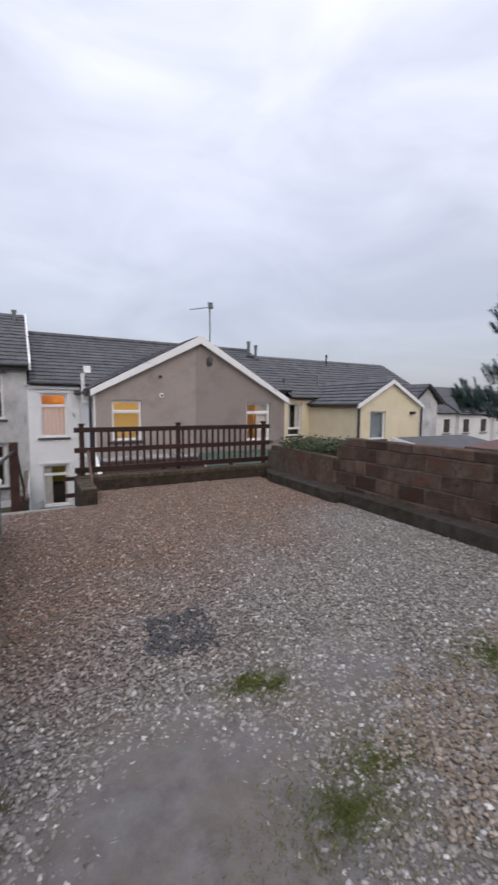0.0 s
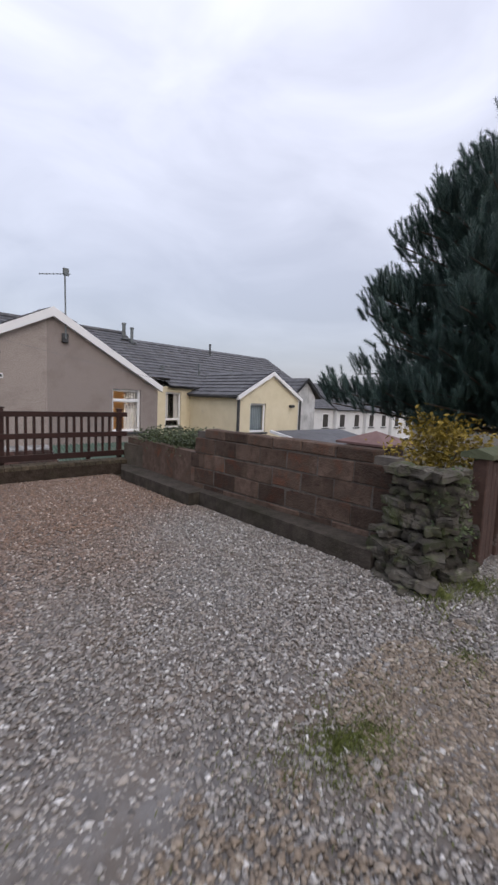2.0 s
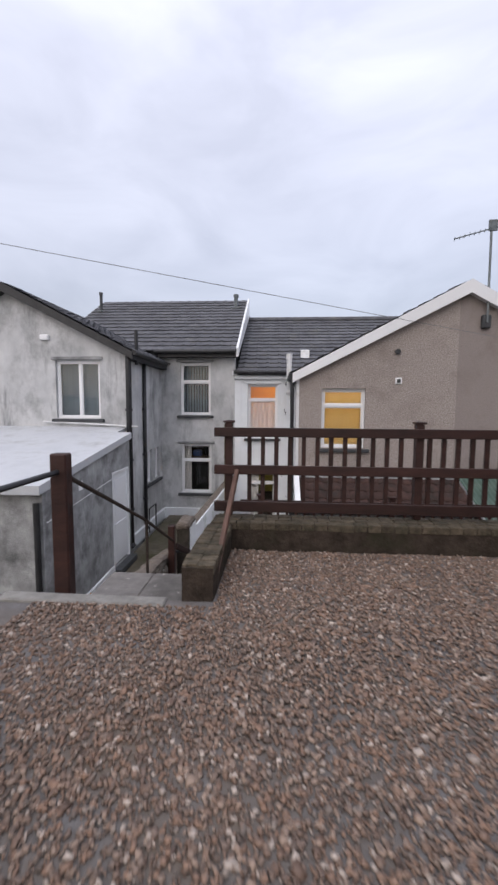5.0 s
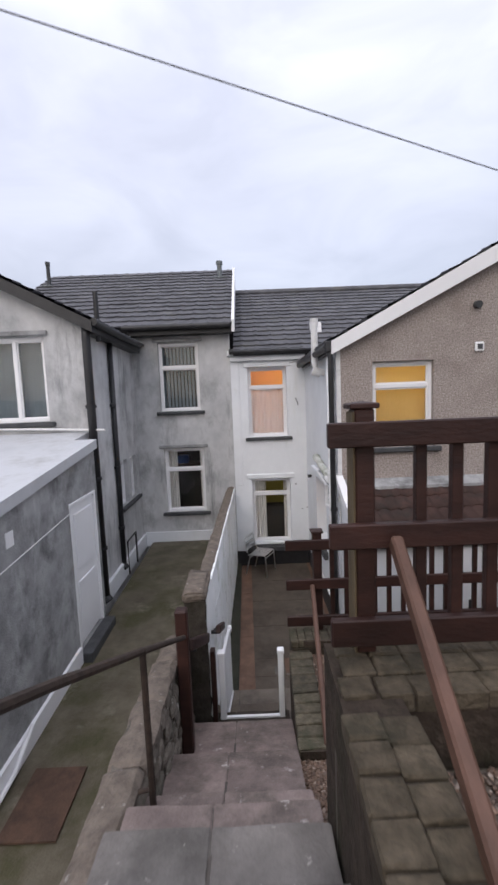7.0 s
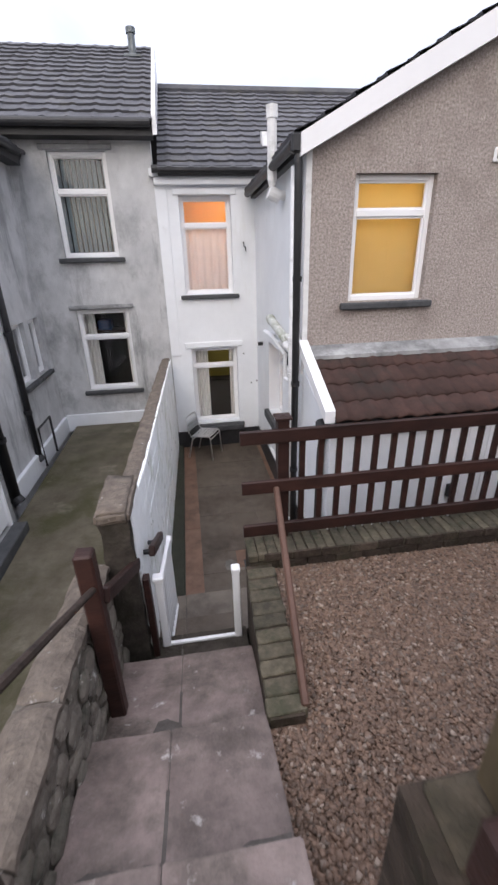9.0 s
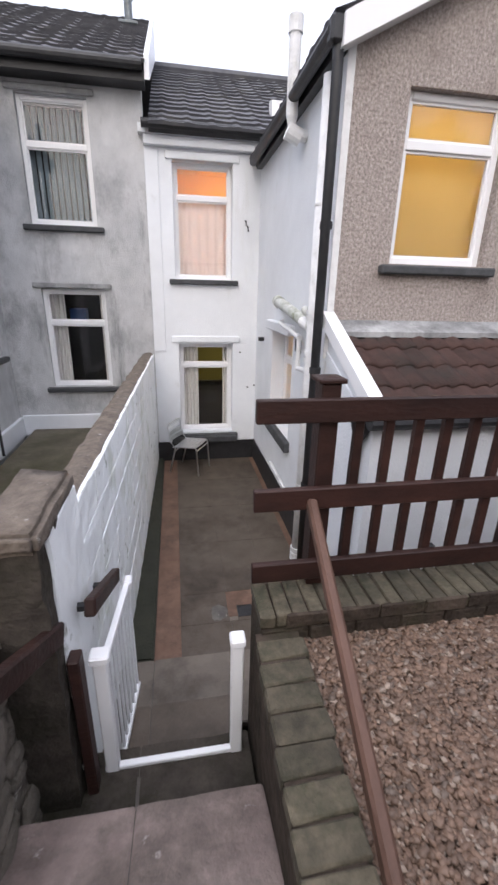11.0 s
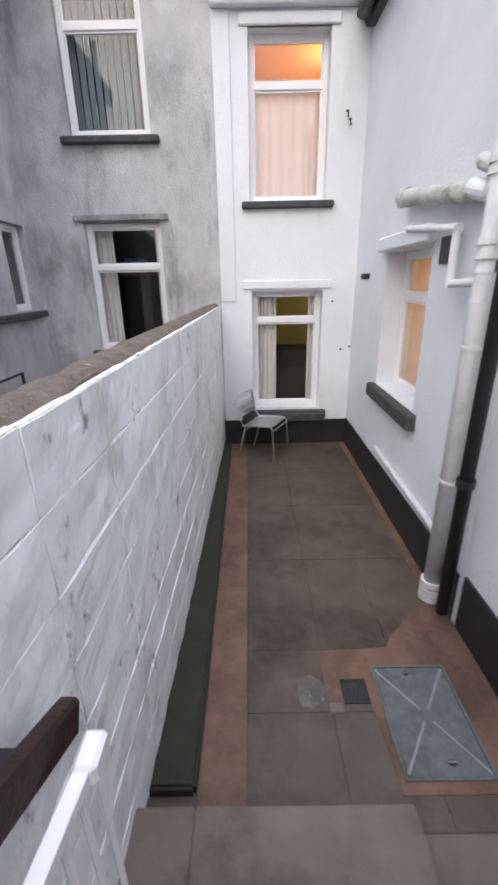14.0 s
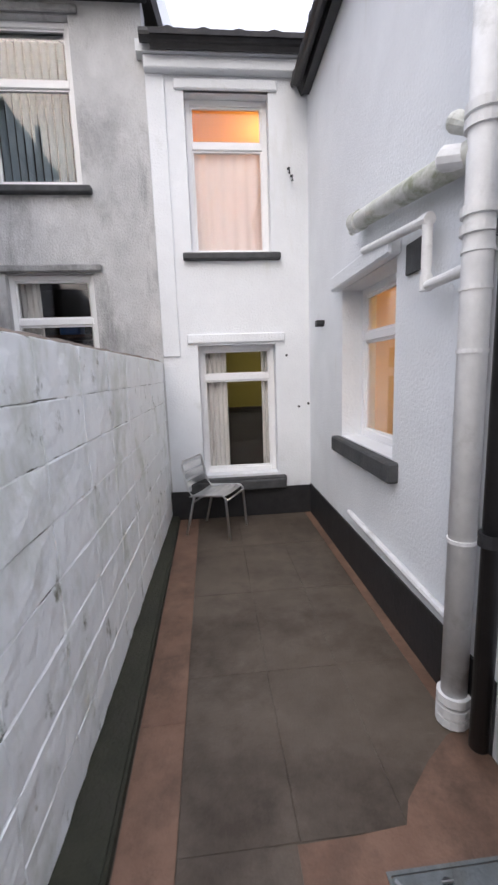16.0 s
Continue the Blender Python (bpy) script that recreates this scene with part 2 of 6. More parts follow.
M_LEDGE = mat("dark_damp_concrete", (0.028, 0.023, 0.019), (0.075, 0.063, 0.052), 8.0, 0.95, 0.012, 40, dirt=(0.026, 0.025, 0.015), dscale=3.0, dcut=(0.48, 0.68), spec=0.25)
M_CONC = mat("weathered_concrete", (0.17, 0.16, 0.145), (0.30, 0.285, 0.26), 7.0, 0.92, 0.008, 60, dirt=(0.09, 0.09, 0.075), dscale=2.5, dcut=(0.5, 0.7))
M_COPING = mat("brown_cement_coping", (0.085, 0.068, 0.055), (0.19, 0.155, 0.125), 12.0, 0.93, 0.014, 40, dirt=(0.42, 0.40, 0.37), dscale=14.0, dcut=(0.62, 0.70))
M_STONE = mat("rubble_stone", (0.085, 0.072, 0.058), (0.225, 0.195, 0.160), 9.0, 0.93, 0.014, 36, dirt=(0.045, 0.045, 0.032), dscale=4.5, dcut=(0.50, 0.68), rnd=0.2, streak=((0.46, 0.44, 0.40), 10.0, (0.62, 0.68), (1, 1, 1)))
M_SLAB = mat("grey_paving_slab", (0.084, 0.066, 0.050), (0.128, 0.102, 0.080), 4.0, 0.5, 0.003, 80, dirt=(0.052, 0.039, 0.029), dscale=1.4, dcut=(0.48, 0.66), rnd=0.06, streak=((0.15, 0.125, 0.10), 9.0, (0.66, 0.80), (1, 1, 1)), spec=0.3)
M_REDSLAB = mat("red_paving", (0.150, 0.085, 0.058), (0.225, 0.135, 0.095), 4.0, 0.6, 0.003, 80, dirt=(0.090, 0.058, 0.042), dscale=1.8, dcut=(0.48, 0.66), rnd=0.06, spec=0.3)
M_PINKSLAB = mat("pinkish_step_slab", (0.150, 0.112, 0.100), (0.275, 0.214, 0.190), 6.0, 0.65, 0.006, 60, dirt=(0.072, 0.058, 0.046), dscale=2.6, dcut=(0.45, 0.66), rnd=0.15, streak=((0.45, 0.41, 0.38), 9.0, (0.62, 0.70), (1, 1, 1)))
M_GREYSLAB = mat("brown_grey_slab", (0.105, 0.094, 0.084), (0.200, 0.182, 0.166), 6.0, 0.7, 0.005, 60, dirt=(0.070, 0.063, 0.055), dscale=1.9, dcut=(0.48, 0.68), rnd=0.15, streak=((0.45, 0.42, 0.38), 9.0, (0.63, 0.71), (1, 1, 1)))
M_MOSSY = mat("mossy_curb", (0.016, 0.018, 0.010), (0.042, 0.042, 0.026), 6.0, 0.8, 0.006, 60, dirt=(0.024, 0.021, 0.017), dscale=3)
M_YARD = mat("mossy_yard_concrete", (0.068, 0.057, 0.037), (0.150, 0.130, 0.094), 3.0, 0.55, 0.005, 60, dirt=(0.055, 0.053, 0.022), dscale=1.1, dcut=(0.46, 0.62), streak=((0.17, 0.15, 0.115), 2.0, (0.58, 0.66), (1, 1, 1)), spec=0.3)
M_STEEL = mat("brushed_aluminium", (0.62, 0.63, 0.64), (0.72, 0.73, 0.74), 20.0, 0.28, 0.0, metal=1.0)
M_GALV = mat("galvanised_plate", (0.11, 0.125, 0.13), (0.20, 0.22, 0.23), 14.0, 0.5, 0.003, 90, metal=0.4, dirt=(0.10, 0.10, 0.085), dscale=4)
M_MOSSPIPE = mat("mossy_painted_pipe", (0.46, 0.47, 0.43), (0.70, 0.71, 0.69), 7.0, 0.75, 0.004, 40, dirt=(0.20, 0.22, 0.13), dscale=6.0, dcut=(0.46, 0.66), stretch=(1, 0.6, 1))
M_PIPE = mat("white_painted_pipe", (0.66, 0.66, 0.66), (0.80, 0.80, 0.80), 9.0, 0.6, 0.002, 50, dirt=(0.42, 0.42, 0.39), dscale=5, dcut=(0.55, 0.8))
M_FLATROOF = mat("white_roof_coating", (0.46, 0.47, 0.49), (0.60, 0.61, 0.63), 1.5, 0.6, 0.003, 50, dirt=(0.36, 0.36, 0.36), dscale=1.5)
M_CURTAIN = mat("pale_net_curtain", (0.62, 0.60, 0.58), (0.75, 0.73, 0.70), 6.0, 0.9)
M_BLIND = mat("grey_vertical_blind", (0.20, 0.25, 0.28), (0.29, 0.35, 0.38), 3.0, 0.8, rnd=0.1)
# near-black: unlit-room gloom put into wall and pane colour; also black upholstery
M_GLOOMBLACK = mat("room_gloom_and_black", (0.03, 0.028, 0.025), (0.06, 0.055, 0.05), 1.0, 0.9)
M_OLIVE = mat("olive_interior_wall", (0.30, 0.27, 0.10), (0.36, 0.33, 0.14), 1.0, 0.9)
M_EARTH = mat("damp_soil", (0.05, 0.04, 0.03), (0.11, 0.09, 0.07), 4.0, 0.95, 0.02, 30, dirt=(0.05, 0.065, 0.025), dscale=0.6)
M_FARWHITE = mat("far_white_render", (0.6, 0.6, 0.6), (0.7, 0.7, 0.7), 1.0, 0.9)
M_JOINT = mat("dirty_joint", (0.66, 0.67, 0.66), (0.84, 0.85, 0.84), 9.0, 0.9, 0.010, 40, dirt=(0.10, 0.10, 0.08), dscale=5.0, dcut=(0.44, 0.52))
M_BOUND = mat("rough_boundary_stone", (0.10, 0.088, 0.075), (0.24, 0.22, 0.195), 7.0, 0.93, 0.014, 36, dirt=(0.07, 0.065, 0.05), dscale=3.0, dcut=(0.48, 0.68))
M_COPEBRICK = mat("brownish_worn_brick", (0.046, 0.037, 0.025), (0.125, 0.100, 0.070), 14.0, 0.95, 0.014, 40, dirt=(0.040, 0.036, 0.024), dscale=5.0, dcut=(0.48, 0.68), rnd=0.2, spec=0.25)
# the warm lamp glow of the upper room is partly put into this colour
M_ORANGEGLOW = mat("room_wall_with_orange_glow", (0.80, 0.50, 0.16), (0.84, 0.56, 0.20), 2.0, 0.9)
M_RAIL = mat("rusty_dark_rail", (0.022, 0.016, 0.013), (0.065, 0.045, 0.035), 14.0, 0.7, 0.003, 60, spec=0.3)
M_SLABPALE = mat("pale_brown_slab", (0.130, 0.107, 0.087), (0.200, 0.168, 0.140), 4.0, 0.5, 0.003, 80, dirt=(0.075, 0.060, 0.046), dscale=1.4, dcut=(0.50, 0.68), rnd=0.08, spec=0.3)
M_WIRE = mat("cable_rubber", (0.16, 0.16, 0.17), (0.2, 0.2, 0.21), 5.0, 0.6)


def glass_mat(name, rough=0.0, tint=(1, 1, 1)):
    m = bpy.data.materials.new(name)
    m.use_nodes = True
    p = m.node_tree.nodes["Principled BSDF"]
    p.inputs["Base Color"].default_value = (*tint, 1)
    p.inputs["Transmission Weight"].default_value = 1.0
    p.inputs["Roughness"].default_value = rough
    p.inputs["IOR"].default_value = 1.45
    return m


M_GLASS = glass_mat("window_glass")


def cloth_mat(name, colour, through):
    """Thin cloth that lets part of the light behind it pass."""
    m = bpy.data.materials.new(name)
    m.use_nodes = True
    n, l = m.node_tree.nodes, m.node_tree.links
    out = n["Material Output"]
    d, t, mx = n.new("ShaderNodeBsdfDiffuse"), n.new("ShaderNodeBsdfTranslucent"), n.new("ShaderNodeMixShader")
    geo, tex, r = n.new("ShaderNodeNewGeometry"), n.new("ShaderNodeTexNoise"), n.new("ShaderNodeValToRGB")
    tex.inputs["Scale"].default_value = 5.0
    l.new(geo.outputs["Position"], tex.inputs["Vector"])
    l.new(tex.outputs["Fac"], r.inputs["Fac"])
    r.color_ramp.elements[0].color = (*[c * 0.85 for c in colour], 1)
    r.color_ramp.elements[1].color = (*colour, 1)
    for s in (d, t):
        l.new(r.outputs["Color"], s.inputs["Color"])
    mx.inputs["Fac"].default_value = through
    l.new(d.outputs[0], mx.inputs[1])
    l.new(t.outputs[0], mx.inputs[2])
    l.new(mx.outputs[0], out.inputs["Surface"])
    return m


M_YELLOWBLIND = cloth_mat("yellow_blind", (0.78, 0.60, 0.28), 0.65)
M_PINKBLIND = cloth_mat("peach_curtain", (0.86, 0.78, 0.75), 0.30)
# cloth of the added sheet that evens out the side window's glow
M_PEACHDIFFUSER = cloth_mat("orange_diffuser", (0.88, 0.68, 0.44), 0.6)
M_ROOMWALL = mat("warm_room_wall", (0.60, 0.52, 0.40), (0.66, 0.58, 0.46), 2.0, 0.9)


def room_lamp(at, watts, colour, size=0.08):
    d = bpy.data.lights.new("room_bulb", "POINT")
    d.energy, d.color, d.shadow_soft_size = watts, colour, size
    ob = new("room_bulb", d)
    ob.location = at
    return ob


# ---------- roofs ----------
def tile_bm(o, u, v, lu, lv, course=0.31, tile=0.33, clip=None, lift=0.038):
    """Courses of rolled tiles: o one eave corner, u along the eave, v up the slope (unit vectors)."""
    o, u, v = Vector(o), Vector(u).normalized(), Vector(v).normalized()
    n = u.cross(v).normalized()
    if n.z < 0:
        n = -n
    verts, faces = [], []
    nc = max(1, round(lv / course))
    course = lv / nc
    nt = max(1, round(lu / tile))
    tile = lu / nt
    prof = ((0.0, 0.0), (0.36, 0.0), (0.45, 0.008), (0.55, 0.013), (0.65, 0.008), (0.74, 0.0))
    for c in range(nc):
        shift = random.uniform(-0.004, 0.004)
        for t in range(nt):
            us = [tile * (t + a) for a, _ in prof] + [tile * (t + 1)]
            hs = [h for _, h in prof] + [0.0]
            jit = random.uniform(-0.004, 0.005)
            s = len(verts)
            if clip and not clip(tile * (t + 0.5), course * (c + 0.5)):
                continue
            for k, (vv, dz) in enumerate(((c * course - 0.05 + shift, 0.0), (c * course - 0.05 + shift, lift + jit), ((c + 1) * course, 0.004))):
                for a, h in zip(us, hs):
                    verts.append(o + u * a + v * vv + n * (dz + (h if k else h * 0.2)))
            w = len(us)
            for k in (0, 1):
                for i in range(w - 1):
                    faces.append((s + k * w + i, s + k * w + i + 1, s + (k + 1) * w + i + 1, s + (k + 1) * w + i))
    me = bpy.data.meshes.new("tiles")
    me.from_pydata(verts, [], faces)
    bm = bmesh.new()
    bm.from_mesh(me)
    bpy.data.meshes.remove(me)
    return bm


def roof_slope(parent, o, u, v, lu, lv, material=None, clip=None):
    o, u, v = Vector(o), Vector(u).normalized(), Vector(v).normalized()
    n = u.cross(v).normalized()
    if n.z < 0:
        n = -n
    if not clip:
        bm = bmesh.new()
        q = [o, o + u * lu, o + u * lu + v * lv, o + v * lv]
        top = [bm.verts.new(p - n * 0.012) for p in q]
        low = [bm.verts.new(p - n * 0.10) for p in q]
        bm.faces.new(top)
        bm.faces.new(low[::-1])
        for i in range(4):
            bm.faces.new((top[i], low[i], low[(i + 1) % 4], top[(i + 1) % 4]))
        bmesh.ops.recalc_face_normals(bm, faces=bm.faces[:])
        slab = part("roof", bm, M_BLACK, parent)
    else:
        slab = parent
    t = part("roof_tiles", tile_bm(o, u, v, lu, lv, clip=clip), material or M_TILE, slab, "rows of dark interlocking roof tiles")
    tagged(t, kind="stuff")
    return slab


# ---------- windows ----------
def window(parent, axis, v, u0, u1, z0, z1, bars=(), transom=None, inset=0.07, fr=0.055, dirn=1, sill=True, sill_z=None, sill_m=None, sill_h=0.07, name="window", label="white plastic framed window"):
    """A framed window in a hole of the wall axis = v. dirn: which way along the axis the room lies. transom: height of the cross bar."""
    def bb(a, b, d0, d1, c, d, bev=0.006):
        p, q = sorted((v + dirn * d0, v + dirn * d1))
        return box(a, b, p, q, c, d, bev) if axis == "y" else box(p, q, a, b, c, d, bev)
    bm = bmesh.new()
    parts = [(u0, u0 + fr, z0, z1), (u1 - fr, u1, z0, z1), (u0 + fr, u1 - fr, z0, z0 + fr), (u0 + fr, u1 - fr, z1 - fr, z1)]
    parts += [(b - fr / 2, b + fr / 2, z0 + fr, z1 - fr) for b in bars]
    cells = []
    zs = [z0 + fr, z1 - fr]
    if transom:
        parts.append((u0 + fr, u1 - fr, transom - fr * 0.6, transom + fr * 0.6))
        zs = [z0 + fr, transom - fr * 0.6, transom + fr * 0.6, z1 - fr]
    for a, b, c, d in parts:
        p, q = sorted((v + dirn * inset, v + dirn * (inset + 0.06)))
        if axis == "y":
            bx(bm, a, b, p, q, c, d, 0.006)
        else:
            bx(bm, p, q, a, b, c, d, 0.006)
    edges = [u0 + fr, *[w for b in bars for w in (b - fr / 2, b + fr / 2)], u1 - fr]
    frame_ob = part(name, bm, M_UPVC, parent, label)
    for i in range(0, len(edges), 2):
        for j in range(0, len(zs), 2):
            # bead round each light
            a, b, c, d = edges[i], edges[i + 1], zs[j], zs[j + 1]
            bead = bmesh.new()
            for e in ((a, a + 0.018, c, d), (b - 0.018, b, c, d), (a + 0.018, b - 0.018, c, c + 0.018), (a + 0.018, b - 0.018, d - 0.018, d)):
                p, q = sorted((v + dirn * (inset + 0.018), v + dirn * (inset + 0.05)))
                if axis == "y":
                    bx(bead, e[0], e[1], p, q, e[2], e[3])
                else:
                    bx(bead, p, q, e[0], e[1], e[2], e[3])
            part("glazing_bead", bead, M_UPVC, frame_ob)
            g = part("pane", bb(a + 0.016, b - 0.016, inset + 0.032, inset + 0.040, c + 0.016, d - 0.016, 0), M_GLASS, frame_ob, "clear window glass")
            g.visible_shadow = False
    if sill:
        sz = sill_z if sill_z is not None else z0
        part("window_sill", bb(u0 - 0.09, u1 + 0.09, -0.07, 0.1, sz - sill_h, sz, 0.012), sill_m or M_SILL, parent, "dark painted stone sill")
    return frame_ob


def pleats(u0, u1, y, z0, z1, depth=0.025, waves=9, axis="y"):
    """A hanging curtain with folds."""
    bm = bmesh.new()
    n = waves * 6
    rows = []
    for k in range(n + 1):
        u = u0 + (u1 - u0) * k / n
        d = y + depth * math.sin(k / 6 * math.tau) + 0.3 * depth * math.sin(k * 0.9)
        rows.append([bm.verts.new((u, d, z) if axis == "y" else (d, u, z)) for z in (z0, (z0 + z1) / 2, z1)])
    for a, b in zip(rows, rows[1:]):
        for i in (0, 1):
            bm.faces.new((a[i], b[i], b[i + 1], a[i + 1]))
    return bm


def room(parent, x0, x1, y0, y1, z0, z1, material, open_side):
    """The walls, floor and ceiling of the room that shows through a window, open towards open_side."""
    bm = bmesh.new()
    t = 0.03
    sides = {"-y": (x0, x1, y0 - t, y0, z0, z1), "+y": (x0, x1, y1, y1 + t, z0, z1), "-x": (x0 - t, x0, y0, y1, z0, z1), "+x": (x1, x1 + t, y0, y1, z0, z1),
             "-z": (x0, x1, y0, y1, z0 - t, z0), "+z": (x0, x1, y0, y1, z1, z1 + t)}
    for k, s in sides.items():
        if k != open_side:
            bx(bm, *s)
    return part("room_interior", bm, material, parent, "plain room walls behind the window")


# ---------- ground ----------
ground = bmesh.new()
bmesh.ops.create_grid(ground, x_segments=40, y_segments=40, size=2500)
ground.transform(Matrix.Translation((0, 0, -2.75)))
solid("ground", ground, M_EARTH, "damp earth and grass reaching to the horizon", "ground", "structure")

G0 = -0.05   # upper gravel
G1 = -1.27   # lower gravel bed
PT = -2.50   # patio
YD = -1.86   # neighbour's yard

# ground under the upper gravel, with the stair cut out of it
solid("terrace_bank", prism([(-1.62, -30), (3.6, -30), (3.6, 7.6), (-0.34, 7.6), (-0.34, 6.40), (-1.62, 6.40)], "z", -2.7, G0 - 0.03), M_EARTH, "packed earth under the gravel yard", "ground", "structure")
solid("garden_bank", box(3.6, 40, -30, 7.9, -2.7, G0 - 0.02), M_EARTH, "overgrown soil behind the block wall", "ground", "structure")
M_CHIPBED = mat("reddish_grit", (0.13, 0.08, 0.055), (0.22, 0.14, 0.10), 30.0, 0.9, 0.01, 80)
solid("lower_bank", prism([(-0.352, 7.6), (3.9, 7.6), (3.9, 9.96), (-0.25, 9.96), (-0.25, 8.80), (-0.352, 8.80)], "z", -2.7, G1 - 0.006), M_CHIPBED, "packed earth under the lower gravel bed", "ground", "structure")
solid("yard_floor", prism([(7.0, YD - 0.12), (11.0, YD - 0.04), (15.2, YD), (15.2, -2.7), (7.0, -2.7)], "x", -2.8, -1.40), M_YARD, "mossy concrete floor of the neighbouring yard", "ground", "structure")
solid("patio_bed", box(-1.10, 0.9, 10.9, 15.2, -2.7, PT - 0.035), M_MORTAR, "bedding under the patio paving", "ground", "structure")
solid("patio_bed_side", box(0.9, 7.0, 10.05, 12.0, -2.7, PT - 0.02), M_SLAB, "concrete strip beside the outhouse", "ground", "structure")

# ---------- white house ----------
wh = thing("white_house", "white rendered terraced house with lit rear windows", "house", (0, 15.2, PT))
HOLES_W = [(-0.56, 0.28, 0.39, 1.90), (-0.55, 0.30, -2.0, -0.55)]
part("rear_wall", holed("y", 15.2, -0.92, 0.70, -2.6, 2.16, 0.3, HOLES_W), M_WHITE, wh, "white rendered rear wall")
part("side_wall", holed("x", 0.68, 12.006, 15.2, -2.6, 1.94, 0.3, [(13.05, 14.05, -1.42, -0.22)]), M_WHITE, wh, "white rendered side wall")
part("eaves_board", box(-0.92, 0.68, 15.10, 15.2, 2.03, 2.14, 0.008), M_WHITE, wh)
part("soffit", box(-0.98, 0.67, 15.075, 15.60, 2.145, 2.245), M_WHITE, wh, "white soffit board under the tiles")
part("gutter", tube([(-0.93, 15.005, 2.225), (0.62, 15.005, 2.225)], 0.055, 12), M_BLACK, wh, "black half-round gutter")
roof_slope(wh, (-0.84, 14.98, 2.22), (1, 0, 0), (0, 4.0, 2.14), 10.4, 4.54)
roof_slope(wh, (-0.84, 23.0, 2.22), (1, 0, 0), (0, -4.0, 2.14), 10.4, 4.54)
part("front_wall", box(-0.84, 9.5, 22.6, 22.9, -2.6, 2.2), M_WHITE, wh)
part("ridge", tube([(-0.84, 19.0, 4.39), (9.56, 19.0, 4.39)], 0.11, 8), M_TILE, wh, "dark ridge tiles")
window(wh, "y", 15.2, -0.56, 0.28, 0.39, 1.90, transom=1.47, sill_z=0.385, inset=0.14)
window(wh, "y", 15.2, -0.55, 0.30, -2.0, -0.55, transom=-0.90, sill_z=-2.03, inset=0.14)
window(wh, "x", 0.68, 13.05, 14.05, -1.42, -0.22, transom=-0.60, sill_z=-1.43, inset=0.17, sill_h=0.13)

# ---------- brown rear extension ----------
bh = thing("rear_extension", "brown pebbledashed gable extension shared by two houses", "house", (3.9, 12.0, PT))
HB = [(1.16, 2.02, 0.47, 1.66), (5.60, 6.55, 0.32, 1.62)]
part("quoin", box(0.655, 0.712, 11.985, 12.004, -0.3, 1.86), M_PIPE, bh, "pale painted corner strip")
part("gable_wall", holed("y", 12.0, 0.712, 3.75, -2.6, 1.80, 0.3, HB[:1]), M_BROWN, bh, "pale brown pebbledash wall")
part("gable_wall", holed("y", 12.0, 3.75, 7.15, -2.6, 1.80, 0.3, HB[1:]), M_BROWN2, bh, "darker brown pebbledash wall")
part("gable_top", prism([(0.70, 1.80), (3.75, 1.80), (3.75, 3.47), (0.70, 1.86)], "y", 12.0, 12.3), M_BROWN, bh)
part("gable_top", prism([(3.75, 1.80), (7.15, 1.80), (7.15, 1.86), (3.89, 3.55), (3.75, 3.47)], "y", 12.0, 12.3), M_BROWN2, bh)
for s, x1, z1 in ((1, 0.57, 1.93), (-1, 7.25, 1.76)):
    part("bargeboard", prism([(3.89, 3.70), (x1, z1 + 0.02), (x1, z1 - 0.16), (3.89, 3.45)], "y", 11.86, 11.99), M_UPVC, bh, "white plastic bargeboard")
    n = (Vector((3.89, 0, 3.68)) - Vector((x1, 0, z1 + 0.02))).normalized()
    roof_slope(bh, (x1, 11.90, z1 + 0.03), (0, 1, 0), tuple(n), 5.6, (Vector((3.89, 0, 3.68)) - Vector((x1, 0, z1 + 0.02))).length)
window(bh, "y", 12.0, 1.16, 2.02, 0.47, 1.66, transom=1.32, sill_z=0.46)
window(bh, "y", 12.0, 5.60, 6.55, 0.32, 1.62, transom=1.28, sill_z=0.31)

# ---------- lean-to outhouse ----------
lt = thing("lean_to", "white walled outhouse with a brown tiled lean-to roof", "outhouse", (2.2, 11.0, PT))
part("front_wall", box(0.69, 3.75, 11.00, 11.18, -2.6, -0.52), M_WHITE, lt)
part("side_wall", prism([(11.18, -2.6), (12.0, -2.6), (12.0, -0.12), (11.18, -0.47)], "x", 0.69, 0.87), M_WHITE, lt)
part("verge", prism([(10.98, -0.52), (12.0, -0.02), (12.0, 0.09), (10.98, -0.40)], "x", 0.62, 0.72), M_UPVC, lt, "white painted roof verge")

# ---------- grey house ----------
gh = thing("grey_house", "grey cement rendered terraced house with white windows", "house", (-3, 15.2, YD))
HG = [(-2.46, -1.60, 1.03, 2.49), (-2.45, -1.58, -1.20, 0.21)]
part("rear_wall", holed("y", 15.2, -3.0, -0.92, -2.6, 2.72, 0.3, HG), M_GREY, gh, "streaked grey cement wall")
roof_slope(gh, (-6.2, 14.90, 2.80), (1, 0, 0), (0, 4.1, 2.30), 5.36, 4.70)
roof_slope(gh, (-6.2, 23.1, 2.80), (1, 0, 0), (0, -4.1, 2.30), 5.36, 4.70)
part("front_wall", box(-6.2, -0.86, 22.6, 22.9, -2.6, 2.75), M_GREY, gh)
part("verge", prism([(14.88, 2.62), (14.88, 2.86), (19.0, 5.17), (19.0, 4.5)], "x", -0.85, -0.79), M_UPVC, gh, "white verge board")
part("gutter", tube([(-3.1, 14.86, 2.76), (-0.88, 14.86, 2.76)], 0.06, 12), M_BLACK, gh)
part("eaves_board", box(-3.0, -0.86, 14.93, 15.2, 2.62, 2.74), M_BLACK, gh)
window(gh, "y", 15.2, -2.46, -1.60, 1.03, 2.49, transom=1.96, sill_z=1.02)
window(gh, "y", 15.2, -2.45, -1.58, -1.20, 0.21, transom=-0.26, sill_z=-1.21)
